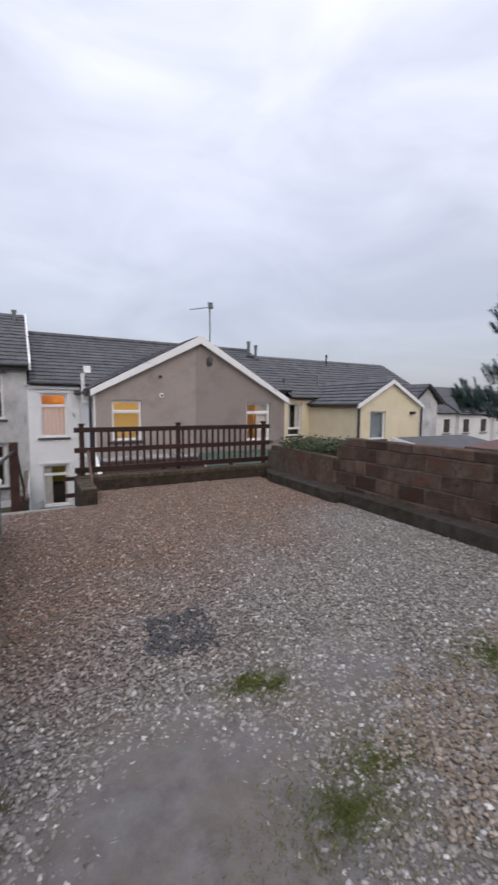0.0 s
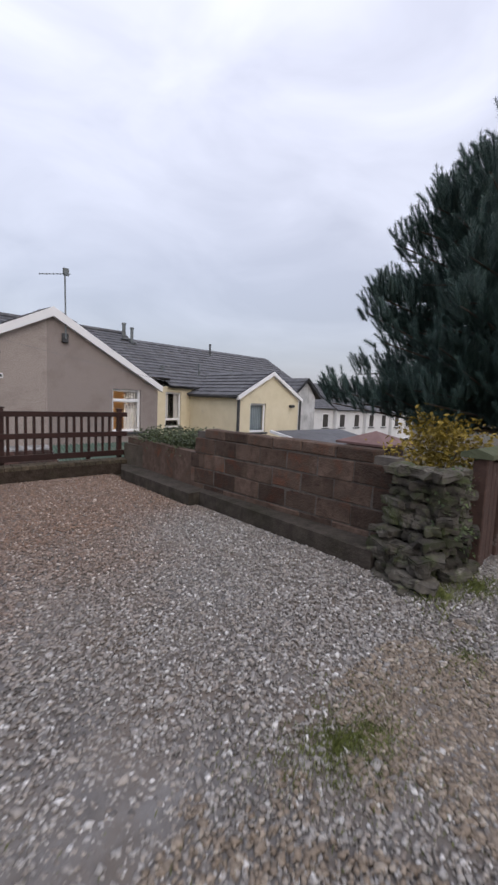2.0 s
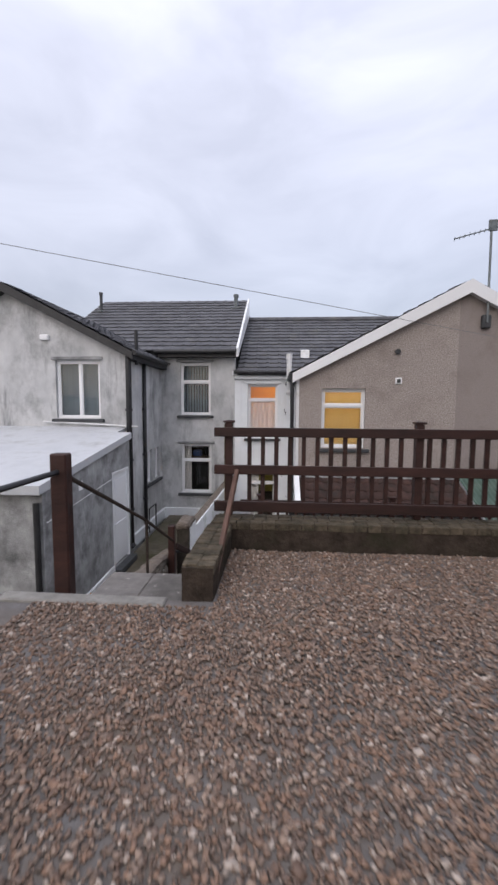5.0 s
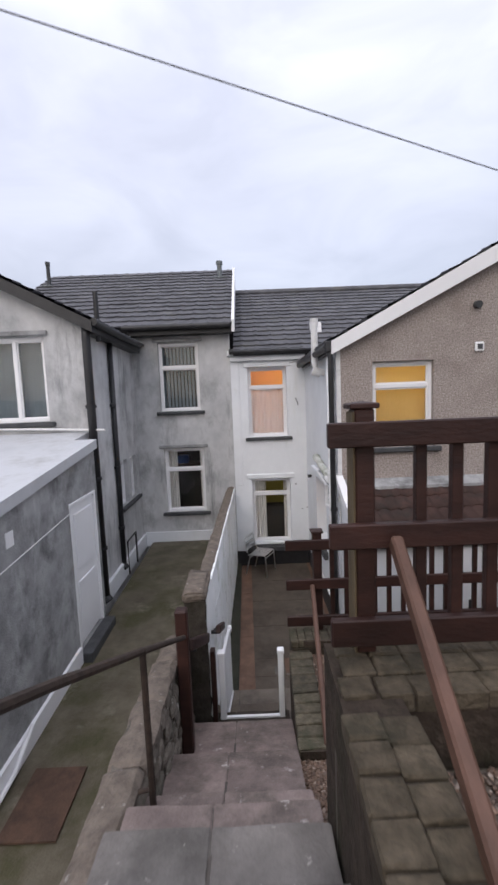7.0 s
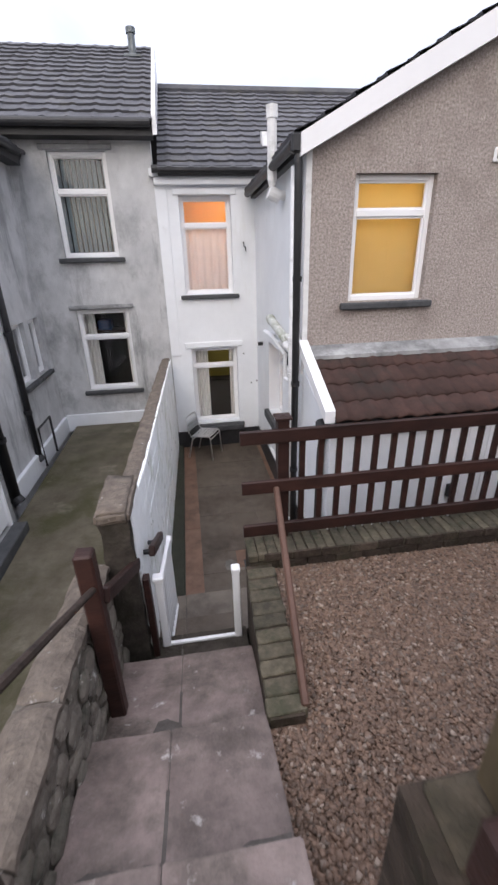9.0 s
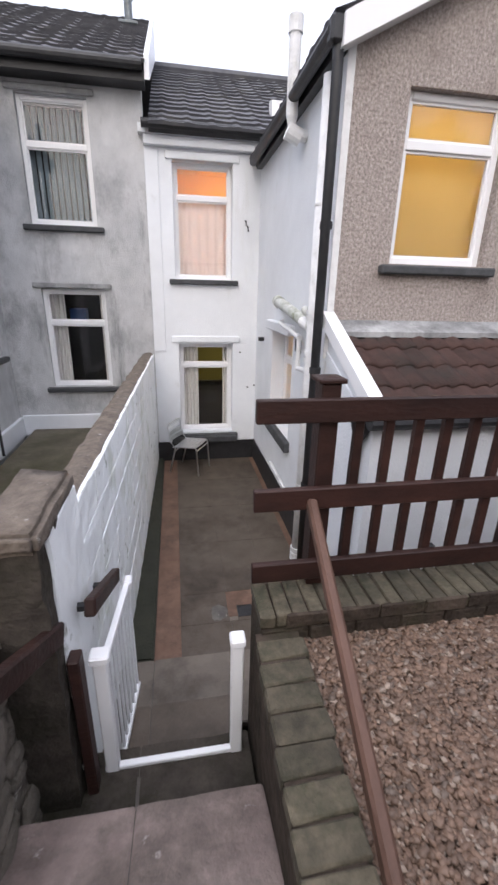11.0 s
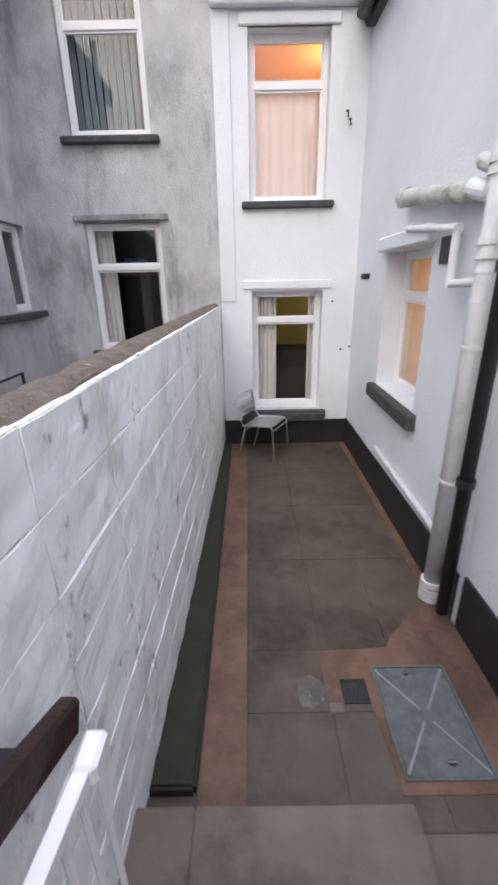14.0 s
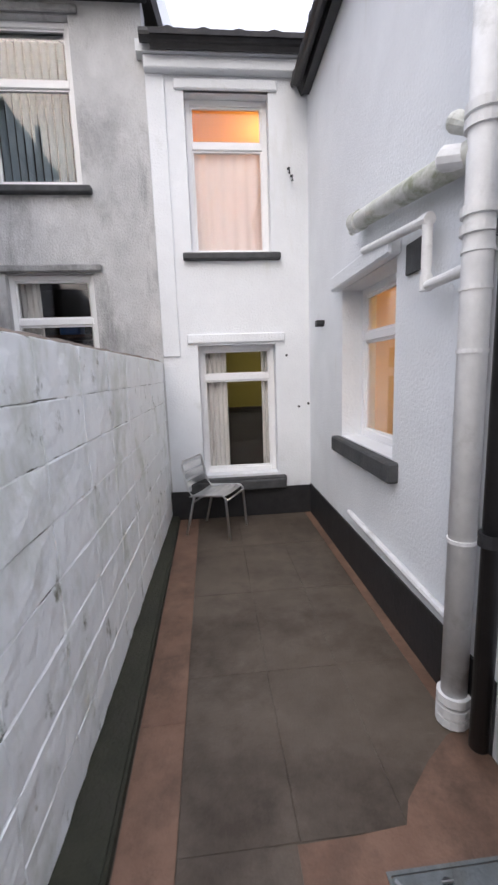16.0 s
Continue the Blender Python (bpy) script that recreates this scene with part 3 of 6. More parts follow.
part("extension_wall", holed("y", 12.5, -8.3, -3.0, -2.6, 2.45, 0.3, [(-4.60, -3.60, 1.00, 2.27)]), M_GREY, gh, "streaked grey gable wall")
part("extension_gable", prism([(-8.3, 2.45), (-3.0, 2.45), (-5.65, 3.82)], "y", 12.5, 12.8), M_GREY, gh)
part("extension_side_wall", holed("x", -3.0, 12.8, 15.2, -2.6, 2.45, -0.3, [(13.78, 14.25, -0.70, 0.16), (14.45, 14.9, -0.70, 0.16)]), M_GREY, gh)
nn = (Vector((-5.65, 0, 3.92)) - Vector((-2.80, 0, 2.45)))
roof_slope(gh, (-2.80, 12.35, 2.45), (0, 1, 0), tuple(nn.normalized()), 4.2, nn.length)
nn = (Vector((-5.65, 0, 3.92)) - Vector((-8.5, 0, 2.45)))
roof_slope(gh, (-8.5, 12.35, 2.45), (0, 1, 0), tuple(nn.normalized()), 4.2, nn.length)
for x1 in (-2.80, -8.5):
    part("bargeboard", prism([(-5.65, 3.90), (x1, 2.43), (x1, 2.27), (-5.65, 3.72)], "y", 12.32, 12.49), M_BLACK, gh, "black painted bargeboard")
window(gh, "y", 12.5, -4.60, -3.60, 1.00, 2.27, bars=(-4.07,), sill_z=0.995)
for a, b in ((13.78, 14.25), (14.45, 14.9)):
    window(gh, "x", -3.0, a, b, -0.70, 0.16, dirn=-1, sill_z=-0.71)

# ---------- flat-roofed outhouse ----------
fo = thing("flat_roof_outhouse", "grey rendered outhouse with a white coated flat roof", "outhouse", (-4, 10.5, YD))
part("wall", holed("x", -2.75, 8.72, 11.90, -2.6, 0.16, -0.25, [(10.98, 11.80, -1.78, 0.06)]), M_GREYDARK, fo, "dark streaked cement wall")
part("end_wall", box(-6.5, -3.0, 8.72, 8.95, -2.6, 0.18), M_GREYDARK, fo)
part("upper_wall", prism([(8.72, 0.16), (11.90, 0.16), (11.90, 0.62), (8.72, 0.185)], "x", -3.0, -2.752), M_GREYDARK, fo)
part("flat_roof", prism([(8.60, 0.165), (11.94, 0.625), (11.94, 0.745), (8.60, 0.285)], "x", -6.6, -2.715), M_FLATROOF, fo, "white coated flat roof")
part("flat_roof", prism([(11.94, 0.625), (12.5, 0.70), (12.5, 0.822), (11.94, 0.745)], "x", -6.6, -3.02), M_FLATROOF, fo)
part("end_wall", box(-3.25, -3.0, 11.65, 12.5, -2.6, 0.66), M_GREYDARK, fo)

# ---------- cream house and those beyond ----------
ch = thing("cream_house", "cream rendered terraced house with a rear wing", "house", (12, 15.2, PT))
part("rear_wall", holed("y", 15.2, 7.1, 19.4, -2.6, 1.9, 0.3, [(9.49, 10.27, 0.15, 1.66)]), M_CREAM, ch)
roof_slope(ch, (9.56, 14.98, 1.92), (1, 0, 0), (0, 4.0, 2.25), 9.75, 4.60)
roof_slope(ch, (9.56, 23.0, 1.92), (1, 0, 0), (0, -4.0, 2.25), 9.75, 4.60)
part("front_wall", box(9.56, 19.3, 22.6, 22.9, -2.6, 1.9), M_CREAM, ch)
part("wing_side", holed("x", 10.74, 12.0, 15.2, -2.6, 1.60, 0.3, []), M_CREAM, ch)
part("wing_gable", holed("y", 12.0, 11.04, 14.35, -2.6, 1.60, 0.3, [(11.38, 12.27, 0.16, 1.33)]), M_CREAM, ch)
part("wing_gable", box(10.74, 11.04, 11.995, 12.0, -2.6, 1.60), M_CREAM, ch)
part("wing_gable_top", prism([(10.74, 1.60), (14.35, 1.60), (12.59, 2.55)], "y", 12.0, 12.3), M_CREAM, ch)
for x1 in (10.60, 14.5):
    nn = Vector((12.56, 0, 2.68)) - Vector((x1, 0, 1.62))
    roof_slope(ch, (x1, 11.9, 1.62), (0, 1, 0), tuple(nn.normalized()), 5.0, nn.length)
    part("bargeboard", prism([(12.56, 2.66), (x1, 1.60), (x1, 1.44), (12.56, 2.50)], "y", 11.86, 11.99), M_UPVC, ch, "white bargeboard")
window(ch, "y", 15.2, 9.49, 10.27, 0.15, 1.66, transom=0.5)
window(ch, "y", 12.0, 11.38, 12.27, 0.16, 1.33)

# ---------- stairs ----------
STEPS = [(6.30, 7.30, -0.23, -0.24), (7.28, 7.64, -0.41, -0.42), (7.62, 7.90, -0.59, -0.60), (7.88, 8.20, -0.80, -0.86), (8.18, 8.86, -1.05, -1.24),
         (8.84, 9.62, -1.42, -1.64), (9.60, 9.98, -1.84, -1.84), (9.96, 10.36, -2.05, -2.06), (10.34, 10.90, -2.29, -2.30)]
for i, (a, b, z0, z1) in enumerate(STEPS):
    right = -0.355 if a < 7.7 else (-0.345 if a < 8.7 else (-0.315 if a < 10.2 else 0.0))
    body = prism([(a + 0.03, z0 - 0.007), (b - 0.02, z1 - 0.007), (b - 0.02, -2.7), (a + 0.03, -2.7)], "x", -1.215, right - 0.01)
    step = solid("stair_step", body, M_MORTAR, "cement bedded garden step with worn paving slabs", "step", "structure", "garden steps")
    sm = M_GREYSLAB if i < 2 else (M_PINKSLAB if i < 6 else (M_SLABPALE if i == 8 else (M_LEDGE if i == 6 else M_SLAB)))
    xm = -0.83 + 0.02 * (i % 2)
    for p, q in ((-1.225, xm - 0.002), (xm + 0.002, right)):
        slab = prism([(a, z0 - 0.045), (b, z1 - 0.045), (b, z1), (a, z0)], "x", p, q)
        bmesh.ops.bevel(slab, geom=slab.edges[:], offset=0.006, segments=2, affect="EDGES")
        bmesh.ops.subdivide_edges(slab, edges=[e for e in slab.edges if e.calc_length() > 0.15], cuts=5, use_grid_fill=True)
        for v in slab.verts:
            v.co += Vector((0.003 * noise.noise(v.co * 9), 0.006 * noise.noise(v.co * 7 + Vector((3, 0, 0))), 0.005 * noise.noise(v.co * 5 + Vector((i * 3, 0, 9)))))
        part("paving_slab", slab, sm, step)

# ---------- walls round the gravel yard ----------
rw = solid("retaining_wall", prism([(-0.365, 6.40), (-0.145, 6.40), (-0.135, 7.49), (3.9, 7.49), (3.9, 7.81), (-0.335, 7.81)], "z", -2.6, 0.193), M_DAMPBRICK, "dark brick retaining wall round the gravel yard", "wall", "structure")


def brick_mesh(name, lx, ly, lz, material, bev=0.008):
    bm = box(-lx / 2, lx / 2, -ly / 2, ly / 2, 0, lz, bev)
    for v in bm.verts:
        v.co += Vector((random.uniform(-1, 1), random.uniform(-1, 1), random.uniform(-1, 1))) * 0.003
    return finish(bm, name, material)


def row(name, meshes, parent, start, step, count, turn=0.0, wob=0.004, tilt=1.0):
    o, d = Vector(start), Vector(step)
    for k in range(count):
        p = o + d * k
        piece(name, random.choice(meshes), parent, pose(p.x + random.uniform(-wob, wob), p.y + random.uniform(-wob, wob), p.z + random.uniform(-wob, wob * 0.6), random.uniform(-tilt, tilt), random.uniform(-tilt, tilt), turn + random.uniform(-1.2, 1.2) * tilt))


COPE = [brick_mesh("brick", 0.118, 0.102, 0.07, M_COPEBRICK, 0.007) for _ in range(5)]
for x in (-0.315, -0.198):
    row("brick", COPE, rw, (x, 6.455 + 0.02 * (x < -0.25), 0.140), (0.002, 0.1115, 0), 9, wob=0.0025, tilt=0.5)
for y in (7.535, 7.645, 7.755):
    row("brick", COPE, rw, (-0.275 + 0.03 * (y > 7.6), y, 0.140), (0.1235, 0, 0), 34, wob=0.0025, tilt=0.5)

lw = solid("ledge_wall", prism([(3.60, 7.44), (3.33, 6.9), (3.21, 4.70), (3.40, 4.72), (3.36, 4.1), (3.22, 1.95), (3.58, 1.95), (3.58, 5.0), (3.80, 7.44)], "z", -0.3, 0.13), M_LEDGE, "low dark concrete ledge along the block wall", "kerb", "structure")
solid("planter_wall", prism([(3.57, 5.02), (3.73, 5.02), (3.96, 7.55), (3.80, 7.55)], "z", -0.3, 0.63), M_BLOCK, "low rendered planter wall beside the fence", "wall", "structure")
bw = solid("block_wall", prism([(1.95, -0.3), (5.02, -0.3), (5.02, 0.96), (1.95, 0.94)], "x", 3.575, 3.74), M_MORTAR, "reddish brown concrete block boundary wall", "wall", "structure")
BLOCKS = [brick_mesh("block", 0.20, 0.435, 0.212, M_BLOCK, 0.01) for _ in range(4)]
HALF = [brick_mesh("block", 0.20, 0.21, 0.212, M_BLOCK, 0.01) for _ in range(2)]
CAPS = [brick_mesh("block", 0.21, 0.435, 0.13, M_BLOCK, 0.012) for _ in range(3)]
for c in range(5):
    z, off = 0.0 + c * 0.2225 - 0.02, 0.0 if c % 2 else 0.2225
    ms = CAPS if c == 4 else BLOCKS
    n = 6 if off else 7
    row("block", ms, bw, (3.665, 2.175 + off, z), (0, 0.445, 0), n if c % 2 == 0 else 7, wob=0.006)
    if off and c < 4:
        for y in (2.06, 4.955):
            piece("block", HALF[c % 2], bw, pose(3.665, y, z))
row("block", HALF, bw, (3.66, 5.06, 0.20), (0, 0, 0.2225), 2)


def rough_strip(line, y0, y1, n, w0, w1, z0, z1, amp=0.014):
    """A hand-trowelled coping along y. line(y) gives the middle in x."""
    bm = bmesh.new()
    ring = ((w0, z0), (w0, z0 + 0.6 * (z1 - z0)), (w0 * 0.6, z1), (0.0, z1 + 0.006), (w1 * 0.6, z1), (w1, z0 + 0.6 * (z1 - z0)), (w1, z0))
    rows_ = []
    for i in range(n + 1):
        y = y0 + (y1 - y0) * i / n
        rows_.append([bm.verts.new((line(y) + a + amp * noise.noise(Vector((a * 9, y * 6, c * 9))), y, c + amp * 0.9 * noise.noise(Vector((a * 11 + 4, y * 7, c * 3))))) for a, c in ring])
    for a, b in zip(rows_, rows_[1:]):
        for k in range(len(ring) - 1):
            bm.faces.new((a[k], b[k], b[k + 1], a[k + 1]))
        bm.faces.new((a[-1], b[-1], b[0], a[0]))
    bm.faces.new(rows_[0])
    bm.faces.new(rows_[-1][::-1])
    bmesh.ops.recalc_face_normals(bm, faces=bm.faces[:])
    return bm


solid("gravel_edging", box(-1.66, -0.47, 6.30, 6.42, -0.2, G0 + 0.02, 0.012), M_CONC, "pale concrete edging at the top of the stair", "kerb", "structure")

# ---------- left walls of stair and patio ----------
STONES = []
for _ in range(8):
    bm = bmesh.new()
    bmesh.ops.create_icosphere(bm, subdivisions=2, radius=0.5)
    for v in bm.verts:
        v.co *= 0.85 + 0.3 * noise.noise(v.co * 1.7 + Vector((_ * 7.1, 0, 0)))
        v.co = Vector([max(-0.40, min(0.40, c)) for c in v.co])
    STONES.append(finish(bm, "stone", M_STONE))


def stone_face(parent, x, y0, y1, top, bottom, size=0.17, depth=0.06):
    """Rubble stones bedded in a wall whose seen face is at x."""
    z = bottom
    k = 0
    while z < 1.2:
        y = y0 + random.uniform(-0.1, 0.0)
        h = size * random.uniform(0.65, 1.1)
        while y < y1:
            w = size * random.uniform(1.0, 2.0)
            if z + h * 0.6 < top(y + w / 2) and y + w * 0.8 < y1 + 0.05 and y + w * 0.3 > y0:
                m = pose(x + random.uniform(-0.01, 0.012), y + w / 2, z + h / 2, random.uniform(-8, 8), random.uniform(-6, 6), random.uniform(-6, 6)) @ Matrix.Diagonal((depth * 2.2, w * 1.18, h * 1.2, 1))
                piece("stone", STONES[k % 8], parent, m)
                k += 1
            y += w
        z += h
        if z > top(y0) + 0.2:
            break


def sw_top(y):
    """Height of the stair wall's top along its length."""
    pts = ((6.3, -0.28), (7.2, -0.55), (7.7, -0.65), (8.5, -0.67), (9.2, -0.78), (9.9, -0.92))
    for (a, p), (b, q) in zip(pts, pts[1:]):
        if y <= b:
            return p + (q - p) * (y - a) / (b - a)
    return pts[-1][1]


def lumpy(x0, x1, y0, y1, z0, top, step=0.05, amp=0.022):
    """A wall with rough rubble faces along y, its top following top(y)."""
    bm = bmesh.new()
    ny, nz = int((y1 - y0) / step), 22

    def bump(p):
        cell = noise.voronoi(p * 6.5)[0]
        return amp * (1.6 * min(0.6, cell[1] - cell[0]) - 0.5) + amp * 0.7 * noise.noise(p * 17)
    sides = []
    for x, s in ((x1, 1), (x0, -1)):
        g = []
        for j in range(ny + 1):
            y = y0 + (y1 - y0) * j / ny
            t = top(y) - 0.03
            col = []
            for k in range(nz + 1):
                z = z0 + (t - z0) * k / nz
                col.append(bm.verts.new((x + s * bump(Vector((x, y, z))), y, z + amp * 0.5 * noise.noise(Vector((x, y * 8, z * 8))))))
            g.append(col)
        sides.append(g)
        for a, b in zip(g, g[1:]):
            for k in range(nz):
                bm.faces.new((a[k], b[k], b[k + 1], a[k + 1]))
    g, h = sides
    for j in range(ny):
        bm.faces.new((g[j][nz], g[j + 1][nz], h[j + 1][nz], h[j][nz]))
    for j in (0, ny):
        for k in range(nz):
            bm.faces.new((g[j][k], g[j][k + 1], h[j][k + 1], h[j][k]))
    bmesh.ops.recalc_face_normals(bm, faces=bm.faces[:])
    return bm


# left boundary wall of rough stone, with a white coping
lbm = lumpy(-1.62, -1.41, -6, 5.25, -2.6, lambda y: 0.64, 0.07, 0.025)
for v in lbm.verts:
    v.co.x += 0.042 * (v.co.y - 5.2)
lb = solid("left_boundary_wall", lbm, M_BOUND, "rough grey boundary wall with a white painted coping", "wall", "structure")
cop = rough_strip(lambda y: -1.515 + 0.042 * (y - 5.2), -6, 5.27, 220, -0.115, 0.118, 0.575, 0.665, 0.009)
part("coping", cop, M_WHITEWALL, lb, "flaking white painted coping")


def rough_stone(lx, ly, lz, ease, amp):
    bm = box(-lx / 2, lx / 2, -ly / 2, ly / 2, 0, lz, min(lx, ly, lz) * ease, 2)
    bmesh.ops.subdivide_edges(bm, edges=[e for e in bm.edges if e.calc_length() > 0.06], cuts=2, use_grid_fill=True)
    o = Vector((random.uniform(0, 50), 0, 0))
    for v in bm.verts:
        v.co += v.normal * amp * noise.noise(v.co * 12 + o) + Vector((0, 0, 0.012 * noise.noise(v.co * 5 + o)))
    return finish(bm, "stone", M_DARKSTONE)


sw = solid("stone_wall", lumpy(-1.40, -1.235, 6.42, 9.80, -2.55, sw_top, 0.035, 0.020), M_STONE, "rough mossy rubble wall beside the stair", "wall", "structure")
SEGS = ((6.44, 7.02), (7.03, 7.58), (7.59, 8.18), (8.19, 8.72), (8.73, 9.27), (9.28, 9.80))
for a, b in SEGS:
    za, zb = sw_top(a), sw_top(b)
    w = random.uniform(-0.008, 0.008)
    cs = rough_strip(lambda y: -1.318 + w, a, b, 16, -0.098, 0.098, -0.06, -0.005, 0.020)
    for v in cs.verts:
        f = (v.co.y - a) / (b - a)
        end = max(0.0, abs(2 * f - 1) - 0.8) * 5
        v.co.z += za + (zb - za) * f * 0.9 - 0.022 * end * end
    part("coping_stone", cs, M_COPING, sw)

stone_face(sw, -1.238, 6.46, 9.74, lambda y: sw_top(y) - 0.075, -2.2, 0.125, 0.030)
sp = solid("stone_pier", lumpy(-1.245, -1.055, 9.76, 10.25, -2.55, lambda y: -0.54, 0.035, 0.018), M_LEDGE, "dark stone pier with a rough cement cap", "wall", "structure")
cap = box(-1.262, -1.045, 9.735, 10.265, -0.585, -0.50, 0.02, 2)
bmesh.ops.subdivide_edges(cap, edges=cap.edges[:], cuts=4, use_grid_fill=True)
for v in cap.verts:
    v.co += Vector((0, 0, 1)) * 0.02 * noise.noise(v.co * 9) + v.normal * 0.010 * noise.noise(v.co * 14)
part("cap", cap, M_COPING, sp, "rough weathered cement cap", True)
side = box(-1.075, -1.046, 9.86, 10.285, -2.4, -0.575, 0.008)
bmesh.ops.subdivide_edges(side, edges=[e for e in side.edges if e.calc_length() > 0.1], cuts=9, use_grid_fill=True)
for v in side.verts:
    v.co += Vector((0.014 * noise.noise(v.co * 7), 0.030 * noise.noise(v.co * 6 + Vector((5, 0, 0))), 0.030 * noise.noise(v.co * 8 + Vector((0, 9, 0)))))
part("painted_side", side, M_WHITEWALL, sp, "white painted side of the pier")

# white painted block wall with worn joints
pw = solid("patio_wall", prism([(-1.225, 10.27), (-1.075, 10.27), (-0.945, 15.2), (-1.095, 15.2)], "z", -2.6, -0.712), M_JOINT, "flaking white painted block wall beside the patio", "wall", "structure")
WBLOCK = []
for _ in range(6):
    bm = box(-0.02, 0.007, -0.2245, 0.2245, 0, 0.2135, 0.004, 2)
    bmesh.ops.subdivide_edges(bm, edges=[e for e in bm.edges if e.calc_length() > 0.15], cuts=4, use_grid_fill=True)
    o = Vector((random.uniform(0, 40), 0, 0))
    for v in bm.verts:
        v.co += Vector((0.006 * noise.noise(v.co * 11 + o), 0.005 * noise.noise(v.co * 14 + o), 0.004 * noise.noise(v.co * 16 + o)))
    WBLOCK.append(finish(bm, "block", M_WHITEWALL))
ang = math.degrees(math.atan2(-0.13, 4.93))
for c in range(8):
    z = PT + 0.06 + c * 0.2165
    y = 10.27 + (0.225 if c % 2 else 0.0) + 0.222
    if c % 2:
        y = 10.27 + 0.112 + 0.222 - 0.11
    while y < 15.05:
        f = (y - 10.27) / 4.93
        piece("block", random.choice(WBLOCK), pw, pose(-1.075 + 0.13 * f + random.uniform(-0.002, 0.002), y, z, 0, random.uniform(-0.15, 0.35), ang))
        y += 0.4485
coping = rough_strip(lambda y: -1.150 + 0.02637 * (y - 10.27), 10.25, 15.19, 260, -0.085, 0.060, -0.730, -0.690, 0.014)
part("coping", coping, M_COPING, pw, "crumbling cement coping")

# ---------- patio ----------
pf = solid("patio_floor", box(-1.06, 0.68, 10.88, 15.19, PT - 0.06, PT - 0.004), M_SLAB, "brown-grey paved patio floor with red borders", "floor", "structure")


def slab_at(parent, x0, x1, y0, y1, z, material, gap=0.002, th=0.04):
    bm = box(x0 + gap, x1 - gap, y0 + gap, y1 - gap, z - th, z, 0.002)
    dz, tx, ty = random.uniform(-0.001, 0.001), random.uniform(-0.002, 0.002), random.uniform(-0.002, 0.002)
    for v in bm.verts:
        v.co.z += dz + tx * (v.co.x - (x0 + x1) / 2) + ty * (v.co.y - (y0 + y1) / 2)
    return part("paving_slab", bm, material, parent)


cols = ((-0.637, -0.20), (-0.20, 0.20), (0.20, 0.60))
edges = [10.90, 11.40, 11.785, 12.64, 13.49, 14.34, 15.19]
for a, b in cols:
    for y0, y1 in zip(edges, edges[1:]):
        slab_at(pf, a, b, y0, y1, PT, M_SLAB)
edges = [10.90 + 1.45 * k for k in range(3)]
for y0, y1 in zip(edges, edges[1:] + [15.19]):
    slab_at(pf, -0.85, -0.637, y0, min(y1, 15.19), PT, M_REDSLAB, 0.001)
slab_at(pf, 0.0, 0.9, 10.20, 10.90, PT, M_SLABPALE)
# red infill by the drains
red = prism([(-0.218, 11.455), (-0.135, 11.450), (-0.135, 11.585), (0.008, 11.585), (0.008, 11.435), (0.022, 11.25), (0.030, 11.03), (0.672, 11.03), (0.672, 12.165), (0.55, 12.13), (0.40, 12.02), (0.24, 11.875), (0.195, 11.793), (0.0, 11.780), (-0.214, 11.776)], "z", PT - 0.03, PT + 0.0035)
part("paving_slab", red, M_REDSLAB, pf, "patch of red cement round the drains")
part("paving_slab", box(-0.212, -0.140, 11.395, 11.452, PT - 0.02, PT + 0.006, 0.004), M_SLABPALE, pf, "small pale tile piece by the drain")
slab_at(pf, 0.60, 0.672, 12.17, 15.19, PT + 0.001, M_REDSLAB)
curb = box(-1.08, -0.855, 11.04, 15.19, PT - 0.03, PT + 0.055, 0.015, 2)
solid("patio_curb", curb, M_MOSSY, "green mossy cement kerb along the wall", "kerb", "structure")

spill = bmesh.new()
ring = [spill.verts.new((-0.295 + (0.075 + 0.03 * noise.noise(Vector((math.cos(a) * 2, math.sin(a) * 2, 5)))) * math.cos(a), 11.515 + (0.10 + 0.05 * noise.noise(Vector((math.cos(a) * 2, math.sin(a) * 2, 9)))) * math.sin(a), PT + 0.0045)) for a in [k * math.tau / 28 for k in range(28)]]
spill.faces.new(ring)
solid("cement_stain", spill, M_GREYSLAB, "dried pale cement splash on the paving", "stain", "structure")
drain = thing("drain", "small square black drain grating in red paving", "drain", (-0.063, 11.51, PT))
well = bmesh.new()
for e in ((-0.131, -0.121, 11.442, 11.580), (-0.006, 0.004, 11.442, 11.580), (-0.121, -0.006, 11.442, 11.452), (-0.121, -0.006, 11.570, 11.580)):
    bx(well, *e, PT - 0.02, PT + 0.006)
part("frame", well, M_BLACK, drain)
# flat black plate flush with the paving paints the drain's shaded depth
part("dark_plate", box(-0.121, -0.006, 11.452, 11.570, PT - 0.001, PT + 0.0015), M_BLACK, drain)
for k in range(6):
    x = -0.114 + k * 0.0185
    part("bar", box(x, x + 0.007, 11.452, 11.570, PT + 0.001, PT + 0.005), M_BLACK, drain)
mh = thing("manhole_cover", "grey galvanised steel inspection cover in the paving", "manhole cover", (0.262, 11.37, PT))
# ribs get a lighter colour than the plate
M_GALVRIB = mat("lighter_galvanised_rib", (0.24, 0.26, 0.27), (0.36, 0.38, 0.39), 14.0, 0.45, 0.002, 90, metal=0.4)
MX0, MX1, MY0, MY1 = 0.058, 0.466, 11.080, 11.660
part("plate", box(MX0 + 0.014, MX1 - 0.014, MY0 + 0.014, MY1 - 0.014, PT - 0.01, PT + 0.008, 0.002), M_GALV, mh)
rim = bmesh.new()
